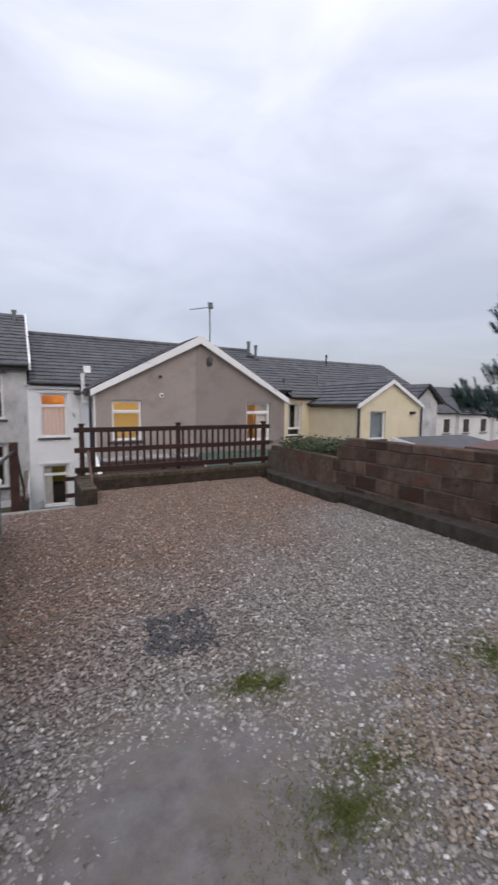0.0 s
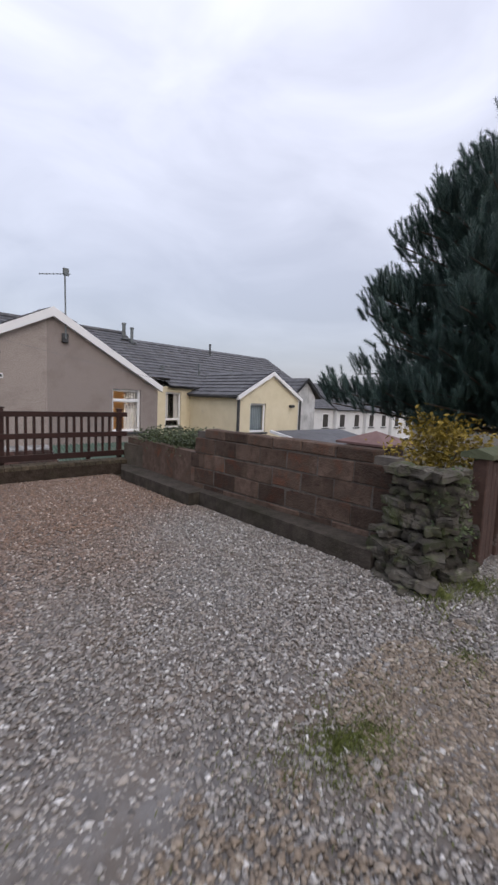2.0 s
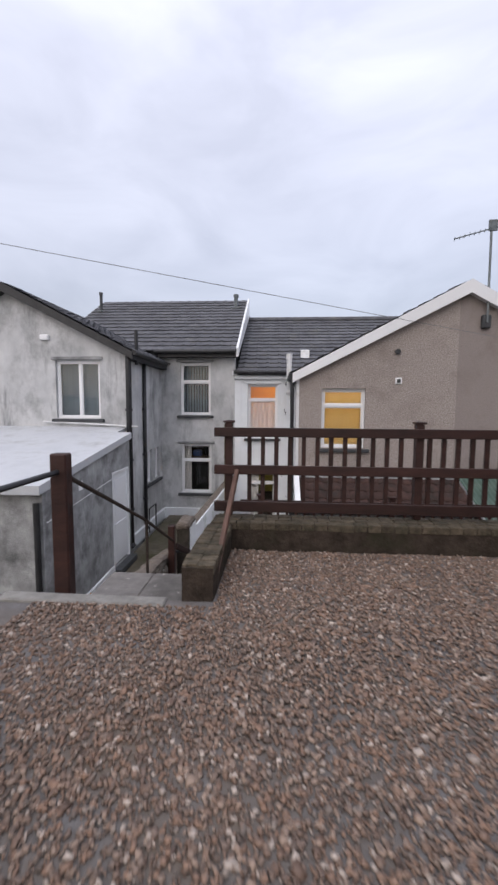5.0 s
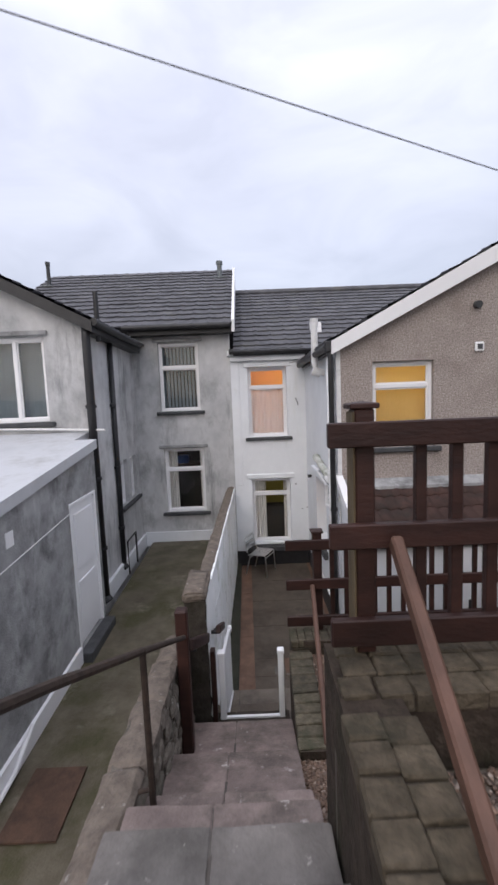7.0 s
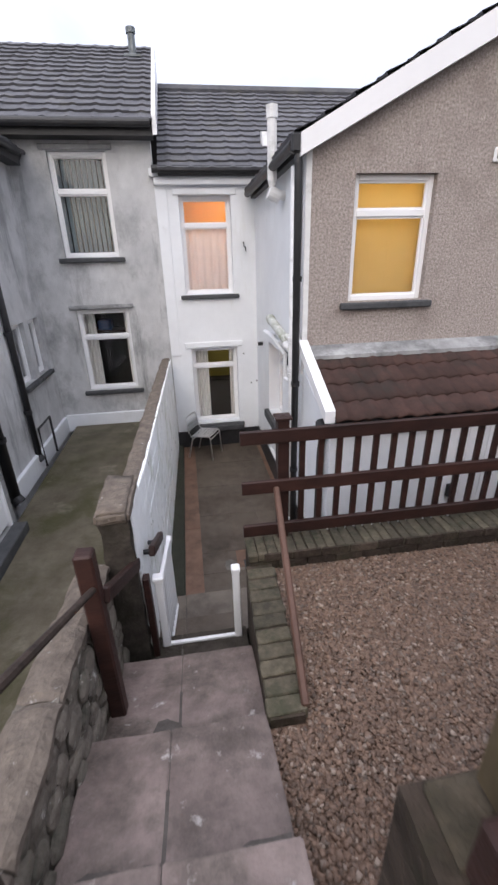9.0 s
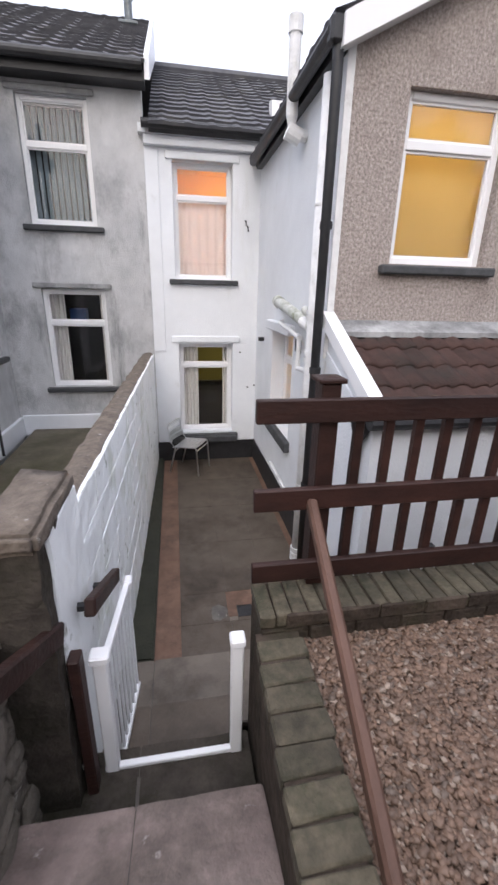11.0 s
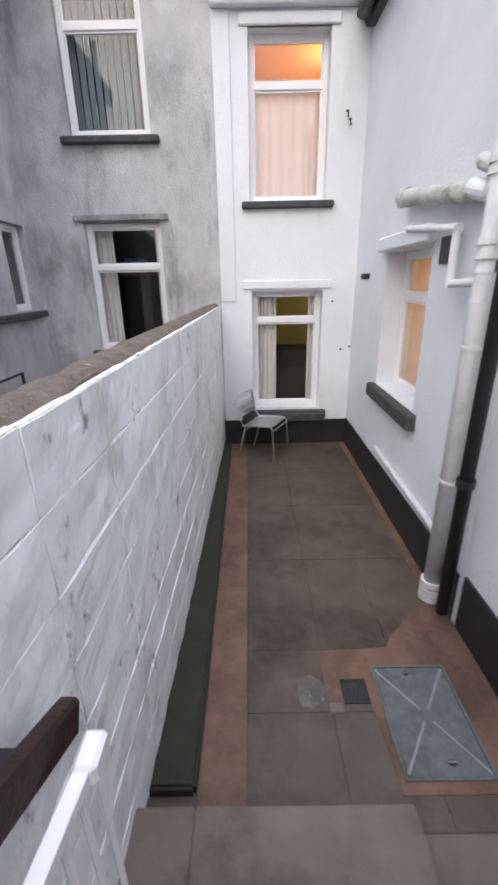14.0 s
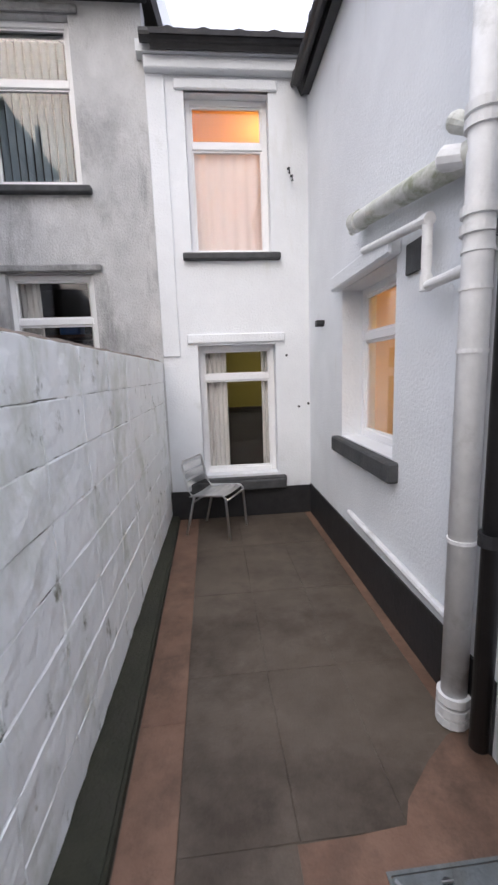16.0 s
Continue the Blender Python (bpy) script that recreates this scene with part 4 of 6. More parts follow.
for e in ((MX0, MX0 + 0.012, MY0, MY1), (MX1 - 0.012, MX1, MY0, MY1), (MX0 + 0.012, MX1 - 0.012, MY0, MY0 + 0.012), (MX0 + 0.012, MX1 - 0.012, MY1 - 0.012, MY1)):
    bx(rim, *e, PT - 0.01, PT + 0.010)
part("rim", rim, M_GALV, mh)
mcx, mcy = (MX0 + MX1) / 2, (MY0 + MY1) / 2
for sx, sy in ((-1, -1), (1, -1), (1, 1), (-1, 1)):
    part("rib", beam((mcx + sx * 0.185, mcy + sy * 0.265, PT + 0.008), (mcx + sx * 0.02, mcy + sy * 0.03, PT + 0.008), 0.012, 0.007, 0.001), M_GALVRIB, mh)
for x, y in ((mcx - 0.02, MY1 - 0.05), (mcx + 0.03, MY0 + 0.07)):
    part("lifting_hole", tube([(x, y, PT + 0.006), (x, y, PT + 0.0095)], 0.016, 12), M_BLACK, mh)
    part("lifting_key", tube([(x - 0.02, y, PT + 0.012), (x + 0.02, y, PT + 0.012)], 0.005, 6), M_STEEL, mh)

# black plinths of the white house
part("plinth", prism([(-0.94, -2.6), (0.68, -2.6), (0.68, -2.17), (-0.94, -2.17)], "y", 15.185, 15.199), M_BLACK, wh, "black painted plinth")
part("plinth", box(0.668, 0.679, 12.01, 15.185, -2.6, -2.15), M_BLACK, wh, "black painted plinth")
part("sill_block", box(-0.70, 0.38, 15.10, 15.2, -2.17, -2.06, 0.012), M_SILL, wh)
# window hoods and reveals
for a, b, z in ((-0.65, 0.37, 1.90), (-0.66, 0.40, -0.53)):
    hood = box(a, b, 15.172, 15.24, z, z + 0.10, 0.010)
    part("window_hood", hood, M_WHITE, wh)
part("quoin_strip", box(-0.92, -0.74, 15.178, 15.2, -0.66, 2.03, 0.006), M_WHITE, wh)
part("window_hood", box(0.60, 0.68, 12.98, 14.12, -0.22, -0.10, 0.015), M_WHITE, wh)
sc = part("surface_conduit", tube([(0.655, 13.78, -2.02), (0.655, 12.30, -2.06)], 0.022, 8), M_PIPE, wh, "white painted conduit above the plinth")
# security lamp bracket
part("wall_lamp", prism([(14.61, -0.44), (14.66, -0.44), (14.66, -0.385), (14.585, -0.385), (14.585, -0.415)], "x", 0.605, 0.68), M_BLACK, wh, "small black wall lamp")
for x, z in ((0.5, 1.13), (0.47, 1.20)):
    part("wall_hook", tube([(x, 15.19, z), (x, 15.13, z - 0.02), (x, 15.12, z - 0.07)], 0.012, 6), M_SILL, wh)
for x, z in ((0.55, -1.25), (0.68, -1.22), (0.42, -0.68)):
    part("plugged_hole", tube([(min(x, 0.66), 15.198, z), (min(x, 0.66), 15.19, z)], 0.014, 8), M_SILL, wh)


# ---------- pipes ----------
def downpipe(name, label, pts, r, material, clips, collar=1.35, clen=0.05, sides=20):
    t = thing(name, label, "pipe", pts[-1], "rainwater pipes" if name == "rain_pipe" else "")
    part("pipe", tube(pts, r, sides), material, t, smooth=True)
    for c in clips:
        part("collar", tube([(c[0], c[1], c[2] - clen / 2), (c[0], c[1], c[2] + clen / 2)], r * collar, sides), material, t)
    return t


SX, SY = 0.615, 12.20
soil = downpipe("soil_pipe", "thick white painted soil pipe on the side wall", [(SX, SY, 1.75), (SX, SY, -2.49)], 0.057, M_PIPE, [(SX, SY, z) for z in (0.07, 0.02, -0.28, -0.345)], 1.22, 0.035)
for z in (-2.36, -2.42, -2.47):
    part("collar", tube([(SX, SY, z - 0.02), (SX, SY, z + 0.02)], 0.074, 14), M_PIPE, soil)
for z in (-0.42, -0.56, -0.80, 0.9, -1.6):
    part("strap", tube([(SX, SY, z - 0.008), (SX, SY, z + 0.008)], 0.062, 20), M_PIPE, soil)
part("branch", tube([(0.61, 13.52, 0.13), (0.61, 13.48, 0.125), (0.61, 12.75, 0.02), (SX, SY, -0.06)], 0.056, 24), M_MOSSPIPE, soil, "sloping white branch pipe with mossy top", True)
part("branch_end", tube([(0.61, 13.56, 0.135), (0.61, 13.46, 0.12)], 0.066, 20), M_MOSSPIPE, soil)
part("branch_plug", tube([(0.61, 13.62, 0.10), (0.60, 13.54, 0.09)], 0.028, 12), M_MOSSPIPE, soil)
part("junction_knob", tube([(0.60, 12.26, 0.045), (0.565, 12.31, 0.085), (0.555, 12.325, 0.095)], 0, 14, taper=[0.034, 0.040, 0.030]), M_MOSSPIPE, soil, "grey stopper on the pipe junction")
part("inspection_cap", tube([(SX - 0.01, SY + 0.06, -0.06), (SX - 0.05, SY + 0.17, -0.02), (SX - 0.055, SY + 0.19, -0.015)], 0.045, 12, taper=[0.045, 0.05, 0.035]), M_PIPE, soil)
part("waste_pipe", tube([(0.64, 13.40, -0.08), (0.60, 13.36, -0.10), (0.60, 12.60, -0.18), (0.60, 12.56, -0.20), (0.60, 12.56, -0.45), (0.60, 12.54, -0.48), (SX, 12.26, -0.47)], 0.024, 14), M_PIPE, soil, "thin white waste pipe")
part("elbow", tube([(0.60, 12.62, -0.178), (0.60, 12.54, -0.188)], 0.03, 10), M_PIPE, soil)
part("elbow", tube([(0.60, 12.56, -0.43), (0.60, 12.56, -0.50)], 0.03, 10), M_PIPE, soil)
part("air_brick", box(0.66, 0.679, 12.72, 12.90, -0.36, -0.20, 0.004), M_SILL, wh, "grey louvred air brick")

rain = downpipe("rain_pipe", "black rainwater pipe at the corner of the extension", [(0.55, 11.94, 1.90), (0.57, 11.95, 1.72), (0.585, 11.97, -2.40)], 0.038, M_BLACK, [(0.583, 11.97, z) for z in (0.72, -0.4, -1.5)], 1.3)
part("hopper", box(0.49, 0.60, 11.89, 11.99, 1.80, 1.96, 0.02), M_BLACK, rain, "black gutter outlet")
part("gutter", tube([(0.53, 11.95, 1.885), (0.53, 15.0, 1.885)], 0.05, 12), M_BLACK, bh, "black gutter along the eaves")
part("fascia", box(0.60, 0.676, 12.0, 15.1, 1.83, 1.93), M_BLACK, bh)

flue = thing("boiler_flue", "white flue pipe rising past the eaves", "pipe", (0.60, 13.0, 1.6))
part("pipe", tube([(0.68, 13.0, 1.60), (0.55, 13.0, 1.62), (0.53, 13.0, 1.75), (0.53, 13.0, 2.36)], 0.055, 12), M_PIPE, flue)
part("cowl", tube([(0.53, 13.0, 2.34), (0.53, 13.0, 2.46)], 0.066, 12), M_PIPE, flue)
part("elbow", tube([(0.62, 13.0, 1.585), (0.49, 13.0, 1.64)], 0.075, 12), M_PIPE, flue)

for i, (pts, r) in enumerate((([(-2.93, 12.44, 2.42), (-2.93, 12.42, 2.2), (-2.94, 12.44, -1.80)], 0.062), ([(-2.95, 13.55, 2.40), (-2.95, 13.5, -1.70)], 0.043))):
    gp = downpipe("rain_pipe", "black rainwater pipe on the grey house", pts, r, M_BLACK, [(pts[-1][0], pts[-1][1], z) for z in (1.2, 0.1, -1.0)], 1.3)
    part("shoe", tube([pts[-1], (pts[-1][0] + 0.05, pts[-1][1] - 0.02, pts[-1][2] - 0.06)], r * 1.25, 12), M_BLACK, gp)
part("gutter", tube([(-2.78, 12.35, 2.42), (-2.78, 14.9, 2.42)], 0.055, 12), M_BLACK, gh)
part("fascia", box(-3.0, -2.82, 12.5, 15.1, 2.28, 2.42), M_BLACK, gh)
part("soil_stack", tube([(-2.86, 12.75, 2.2), (-2.86, 12.75, 2.95)], 0.04, 10), M_BLACK, gh)
tr = part("handrail", tube([(-2.85, 13.45, -1.85), (-2.85, 13.45, -1.25), (-2.85, 14.0, -1.25), (-2.85, 14.0, -1.85)], 0.018, 8), M_BLACK, gh, "black metal rail in the yard")
for a, b, z in ((-2.56, -1.50, 2.50), (-2.55, -1.48, 0.22)):
    part("window_hood", box(a, b, 15.155, 15.2, z, z + 0.07, 0.012), M_GREYDARK, gh)
part("window_hood", box(-4.68, -3.52, 12.45, 12.5, 2.28, 2.35, 0.012), M_GREYDARK, gh)
part("base_band", box(-2.96, -0.95, 15.14, 15.2, YD - 0.1, -1.64, 0.01), M_WHITE, gh, "white painted base band")
part("base_band", box(-3.0, -2.94, 12.5, 15.14, YD - 0.1, -1.66, 0.01), M_WHITE, gh, "white painted base band")
part("alarm_box", box(-4.9, -4.7, 12.42, 12.5, 2.7, 2.82, 0.02), M_UPVC, gh)

# ---------- gable fittings ----------
vent = thing("wall_vent", "small white plastic vent on the gable", "vent", (2.64, 12.0, 1.81))
part("plate", box(2.575, 2.705, 11.97, 12.0, 1.745, 1.875, 0.012), M_UPVC, vent)
part("grille", box(2.605, 2.675, 11.962, 11.972, 1.775, 1.845), M_SILL, vent)
rv = thing("extract_outlet", "small grey round outlet on the gable", "vent", (2.60, 12.0, 2.38))
part("cowl", tube([(2.60, 12.0, 2.38), (2.60, 11.93, 2.37)], 0.05, 12), M_SILL, rv)
aer = thing("tv_aerial", "television aerial on a thin mast at the gable", "aerial", (4.2, 11.9, 2.9))
part("bracket", box(4.13, 4.29, 11.90, 12.0, 2.80, 3.05, 0.02), M_SILL, aer, "dark mounting box")
part("mast", tube([(4.21, 11.90, 2.9), (4.19, 11.90, 4.72)], 0.022, 8), M_GALV, aer)
part("boom", tube([(4.32, 11.85, 4.62), (3.60, 12.1, 4.50)], 0.011, 6), M_GALV, aer)
for k in range(9):
    f = k / 8
    c = Vector((4.25, 11.88, 4.61)).lerp(Vector((3.62, 12.1, 4.505)), f)
    part("element", tube([c + Vector((0.03, 0.09, 0)), c - Vector((0.03, 0.09, 0))], 0.006, 5), M_GALV, aer)
part("reflector", box(4.13, 4.29, 11.86, 11.90, 4.55, 4.75, 0.01), M_GALV, aer)


def roof_flue(x, y, z0, z1, r, m, name="roof_flue", label="grey flue pipe standing on the tiled roof"):
    t = thing(name, label, "flue", (x, y, z0), "roof flues")
    part("pipe", tube([(x, y, z0), (x, y, z1)], r, 10), m, t)
    part("cowl", tube([(x, y, z1 - 0.06), (x, y, z1 + 0.03)], r * 1.3, 10), m, t)
    part("flashing", box(x - r * 2.4, x + r * 2.4, y - r * 3, y + r * 3, z0, z0 + 0.05, 0.01), M_GALV, t)


roof_flue(-1.21, 18.3, 4.62, 5.10, 0.07, M_GALV)
roof_flue(-5.9, 18.0, 4.5, 5.15, 0.05, M_SILL)
roof_flue(9.2, 18.4, 4.02, 4.75, 0.08, M_GALV)
roof_flue(9.45, 18.1, 3.86, 4.55, 0.07, M_GALV)
roof_flue(14.3, 18.4, 3.8, 4.40, 0.05, M_SILL)
roof_flue(9.56, 15.6, 2.2, 2.75, 0.07, M_GALV)
roof_flue(11.8, 16.0, 2.4, 3.0, 0.05, M_GALV)
rvt = thing("roof_vent", "small white vent cowl on the tiled roof", "vent", (1.05, 15.9, 2.75))
part("cowl", prism([(15.75, 2.63), (16.0, 2.76), (16.0, 2.94), (15.82, 2.90)], "x", 0.93, 1.17), M_PIPE, rvt)

# ---------- overhead cable ----------
p0, dv = Vector((-2.14, 7.87, 2.876)), Vector((0.948, 0.298, -0.108))
cable = solid("overhead_cable", tube([p0 + dv * s + Vector((0, 0, 0.00035 * (s - 4) ** 2 - 0.005)) for s in range(-30, 27, 2)], 0.0036, 6), M_WIRE, "thin grey overhead cable across the yards", "cable")
pole = thing("utility_pole", "dark wooden utility pole holding the cable", "pole", tuple((p0 + dv * -30).to_2d()) + (-2.7,))
e0 = p0 + dv * -30
part("pole", tube([(e0.x, e0.y, -2.7), (e0.x, e0.y, e0.z + 0.6)], 0.12, 10), M_WOOD, pole)

# ---------- lean-to roof ----------
bm = bmesh.new()
prof = ((0.0, 0.0), (0.10, 0.0), (0.22, 0.022), (0.34, 0.030), (0.46, 0.022), (0.58, 0.0), (0.68, 0.0), (0.80, 0.016), (0.90, 0.02), (1.0, 0.012))
sl = Vector((0, 1.02, 0.42)).normalized()
nn = Vector((0, -sl.z, sl.y))
for lo, hi in ((-0.05, 0.275),):
    rows = []
    for vv, dz in ((lo, 0.0), (lo, 0.024), (hi, 0.0)):
        rows.append([bm.verts.new(Vector((0.315 * a, 0, 0)) + sl * vv + nn * (dz + h)) for a, h in prof])
    for r0, r1 in zip(rows, rows[1:]):
        for i in range(len(prof) - 1):
            bm.faces.new((r0[i], r0[i + 1], r1[i + 1], r1[i]))
REDT = finish(bm, "roof_tile", M_REDTILE)
REDT.shade_smooth()
bed = part("roof", prism([(10.98, -0.50), (12.0, -0.08), (12.0, -0.13), (10.98, -0.56)], "x", 0.72, 3.75), M_BLACK, lt)
for c in range(4):
    for k in range(10):
        o = Vector((0.71 + 0.305 * k, 10.98, -0.492)) + sl * (0.272 * c) + nn * 0.006
        piece("roof_tile", REDT, bed, pose(o.x + random.uniform(-.004, .004), o.y, o.z + random.uniform(0, 0.004), random.uniform(-0.5, 0.5), 0, random.uniform(-0.5, 0.5)))
part("flashing", prism([(11.82, -0.105), (12.0, -0.035), (12.0, 0.020), (11.985, 0.010), (11.82, -0.062)], "x", 0.72, 3.75), M_GREYDARK, lt, "lead flashing strip")
part("gutter", tube([(0.62, 10.93, -0.56), (3.75, 10.93, -0.56)], 0.05, 12), M_BLACK, lt)
part("downpipe", tube([(0.64, 11.10, -0.70), (0.64, 11.14, -0.90), (0.645, 11.17, -2.46)], 0.035, 12), M_BLACK, lt, "black downpipe")
part("hopper", tube([(0.64, 11.10, -0.72), (0.64, 11.08, -0.62), (0.64, 11.06, -0.55)], 0, 12, taper=[0.04, 0.075, 0.085]), M_BLACK, lt, "black gutter outlet")
part("render_band", prism([(11.16, -0.66), (12.0, -0.32), (12.0, -0.23), (11.16, -0.57)], "x", 0.676, 0.692), M_WHITE, lt, "raised band of white render below the verge")
dr = part("door", box(1.9, 2.7, 10.975, 10.998, -2.45, -0.62, 0.006), M_UPVC, lt, "white painted plank door")
for k in range(7):
    part("plank", box(1.91 + k * 0.1125, 2.015 + k * 0.1125, 10.963, 10.976, -2.43, -0.64, 0.004), M_UPVC, dr)
part("latch", box(1.98, 2.06, 10.93, 10.965, -1.45, -1.30, 0.008), M_BLACK, dr)
part("door_bolt", box(1.22, 1.30, 10.95, 11.00, -1.62, -1.56, 0.006), M_BLACK, lt)
part("plinth", box(0.69, 3.75, 10.97, 11.00, -2.6, -2.2), M_BLACK, lt)
part("plinth", box(0.674, 0.689, 10.98, 11.95, -2.6, -2.12), M_BLACK, lt, "black painted plinth")
# next door's corrugated lean-to
M_GREENROOF = mat("green_corrugated", (0.05, 0.09, 0.07), (0.10, 0.15, 0.12), 4.0, 0.5, 0.0, dirt=(0.13, 0.14, 0.11), dscale=2)
gr = thing("corrugated_lean_to", "pale green corrugated lean-to roof next door", "outhouse", (5.4, 11.2, PT))
cg = bmesh.new()
prev = None
for k in range(161):
    x = 3.80 + k * 0.02
    h = 0.025 * math.sin(k * 0.02 / 0.09 * math.tau)
    cur = [cg.verts.new((x, 10.6, -0.62 + h)), cg.verts.new((x, 12.0, 0.0 + h))]
    if prev:
        cg.faces.new((prev[0], cur[0], cur[1], prev[1]))
    prev = cur
part("sheet", cg, M_GREENROOF, gr, "", True)
for k in range(5):
    part("rafter", prism([(10.6, -0.72), (12.0, -0.10), (12.0, -0.03), (10.6, -0.65)], "x", 3.82 + 0.78 * k, 3.87 + 0.78 * k), M_UPVC, gr)
part("wall", box(3.80, 7.0, 10.7, 10.85, -2.6, -0.68), M_WHITE, gr)


# ---------- fences ----------
def post_cap(x, y, z, w, parent, m):
    bm = box(x - w, x + w, y - w, y + w, z, z + 0.02, 0.004)
    top = [bm.verts.new((x + a * w * 0.9, y + b * w * 0.9, z + 0.02)) for a, b in ((-1, -1), (1, -1), (1, 1), (-1, 1))]
    tip = bm.verts.new((x, y, z + 0.028))
    for i in range(4):
        bm.faces.new((top[i], top[(i + 1) % 4], tip))
    return part("post_cap", bm, m, parent)


def fence(name, label, x0, x1, yf, base, rails, posts, first, gap, ptop, depth=0.035, heights=(0.11, 0.11, 0.11), half=0.048):
    """Boards on the front of square posts, with upright bars behind the boards."""
    f = thing(name, label, "fence", ((x0 + x1) / 2, yf, base))
    for z, rh in zip(rails, heights):
        part("rail", box(x0, x1, yf, yf + depth, z, z + rh, 0.005), M_WOOD, f)
    for x in posts:
        p = part("post", box(x - half, x + half, yf + depth + 0.003, yf + depth + 0.10, base, ptop, 0.006), M_WOOD, f)
        post_cap(x, yf + depth + 0.05, ptop, half + 0.018, p, M_WOOD)
    x = first
    while x < x1 - 0.05:
        if not any(abs(x - p) < 0.085 for p in posts):
            part("baluster", box(x - 0.021 + random.uniform(-.002, .002), x + 0.021, yf + depth + 0.002, yf + depth + 0.036, rails[-1] + 0.02, rails[0] + heights[0] - 0.02, 0.003), M_WOOD, f)
        x += gap
    return f


uf = fence("timber_fence", "dark brown stained timber fence on the yard wall", -0.33, 3.83, 7.655, 0.22, (1.014, 0.642, 0.268), (-0.190, 1.66, 3.70), -0.118, 0.1335, 1.15, heights=(0.090, 0.092, 0.104), half=0.036)
lf = fence("timber_fence", "dark brown stained timber fence on the lower wall", -0.290, 6.7, 10.095, -1.12, (-0.281, -0.682, -1.056), (0.03, 2.1, 4.1, 6.1), 0.171, 0.142, -0.125, heights=(0.10, 0.102, 0.10), half=0.042)
# stained stump of the older post beside the newer one
part("facing_board", box(-0.234, -0.2265, 7.692, 7.79, 0.22, 1.14, 0.003), M_WOODG, uf, "weathered unstained post side")
uh = thing("stair_handrail", "worn brown timber handrail sloping down from the fence", "handrail", (-0.19, 7.0, 0.0))
part("rail", beam((-0.100, 7.640, 0.680), (-0.180, 6.42, -0.105), 0.042, 0.06, 0.008), M_WOODR, uh)
lh = thing("lower_handrail", "worn brown timber handrail down to the gravel bed", "handrail", (-0.1, 9.5, -1.2))
part("rail", beam((-0.035, 10.095, -0.640), (-0.145, 8.84, -1.215), 0.043, 0.06, 0.01), M_WOODR, lh)

wp = thing("stair_post", "square dark stained timber post at the stair head", "post", (-1.27, 6.5, G0))
part("post", box(-1.33, -1.21, 6.46, 6.56, -0.3, 0.97, 0.01), M_WOOD, wp)
wp2 = thing("stair_post", "square dark stained timber post beside the steps", "post", (-1.17, 9.2, -1.5))
part("post", box(-1.215, -1.125, 9.15, 9.24, -1.70, -0.355, 0.01), M_WOOD, wp2)
mr = thing("metal_handrail", "rusty metal handrail on the stone wall", "handrail", (-1.2, 8, -0.7))
part("rail", tube([(-1.23, 6.52, 0.80), (-1.20, 7.30, 0.42), (-1.155, 8.04, 0.045), (-1.15, 9.16, -0.56)], 0.018, 8), M_RAIL, mr)
part("stanchion", tube([(-1.15, 8.05, 0.045), (-1.15, 8.06, -0.90)], 0.017, 8), M_RAIL, mr)
part("brace", tube([(-1.27, 8.05, -0.70), (-1.15, 8.06, -0.68)], 0.012, 6), M_RAIL, mr)
mr2 = thing("metal_handrail", "dark metal rail from the post to the boundary wall", "handrail", (-1.4, 5.9, G0))
part("rail", tube([(-1.27, 6.48, 0.84), (-1.40, 5.60, 0.80), (-1.47, 5.10, 0.76)], 0.02, 8), M_BLACK, mr2)
part("stanchion", tube([(-1.43, 5.32, 0.79), (-1.43, 5.32, -0.1)], 0.018, 8), M_BLACK, mr2)

tr1 = thing("wall_handrail", "dark stained timber handrail on the white wall", "handrail", (-1.0, 10.3, -1.2))
part("rail", beam((-0.965, 9.93, -0.955), (-0.965, 10.51, -1.245), 0.045, 0.075, 0.008), M_WOOD, tr1)
for y, z in ((10.05, -1.03), (10.42, -1.22)):
    part("bracket", box(-1.07, -0.98, y - 0.015, y + 0.015, z - 0.03, z - 0.005), M_BLACK, tr1)
tr2 = thing("wall_handrail", "dark stained timber handrail on the stone wall", "handrail", (-1.1, 9.5, -0.9))
part("rail", beam((-1.12, 9.22, -0.66), (-1.06, 9.84, -0.98), 0.045, 0.085, 0.008), M_WOOD, tr2)
for y, z in ((9.40, -0.79),):
    part("bracket", box(-1.19, -1.10, y - 0.015, y + 0.015, z - 0.03, z - 0.005), M_BLACK, tr2)

# ---------- white garden gate, standing open ----------
gate = thing("garden_gate", "white metal garden gate standing open by the steps", "gate", (-1.0, 9.9, -1.84))
gp1 = part("gate_post", box(-0.975, -0.917, 9.88, 9.93, -1.85, -1.20, 0.006), M_UPVC, gate)
part("post_cap", box(-0.985, -0.905, 9.87, 9.94, -1.20, -1.158, 0.008), M_UPVC, gp1)
gp2 = part("gate_post", box(-0.410, -0.356, 9.88, 9.925, -1.85, -1.195, 0.006), M_UPVC, gate)
part("post_cap", box(-0.415, -0.350, 9.868, 9.936, -1.195, -1.152, 0.008), M_UPVC, gp2)
part("threshold_bar", box(-0.98, -0.358, 9.885, 9.915, -1.845, -1.82, 0.004), M_UPVC, gate)
A, B = Vector((-0.935, 10.0, 0)), Vector((-0.890, 10.45, 0))
part("gate_rail", beam((A.x, A.y - 0.05, -1.235), (B.x, B.y, -1.235), 0.03, 0.03, 0.003), M_UPVC, gate)
part("gate_rail", beam((A.x, A.y, -1.98), (B.x, B.y, -1.98), 0.03, 0.03, 0.003), M_UPVC, gate)
for k in range(8):
    f = (k + 0.3) / 7.5
    q = A.lerp(B, f)
    part("gate_bar", tube([(q.x, q.y, -1.98), (q.x, q.y, -1.235)], 0.008, 8), M_UPVC, gate)
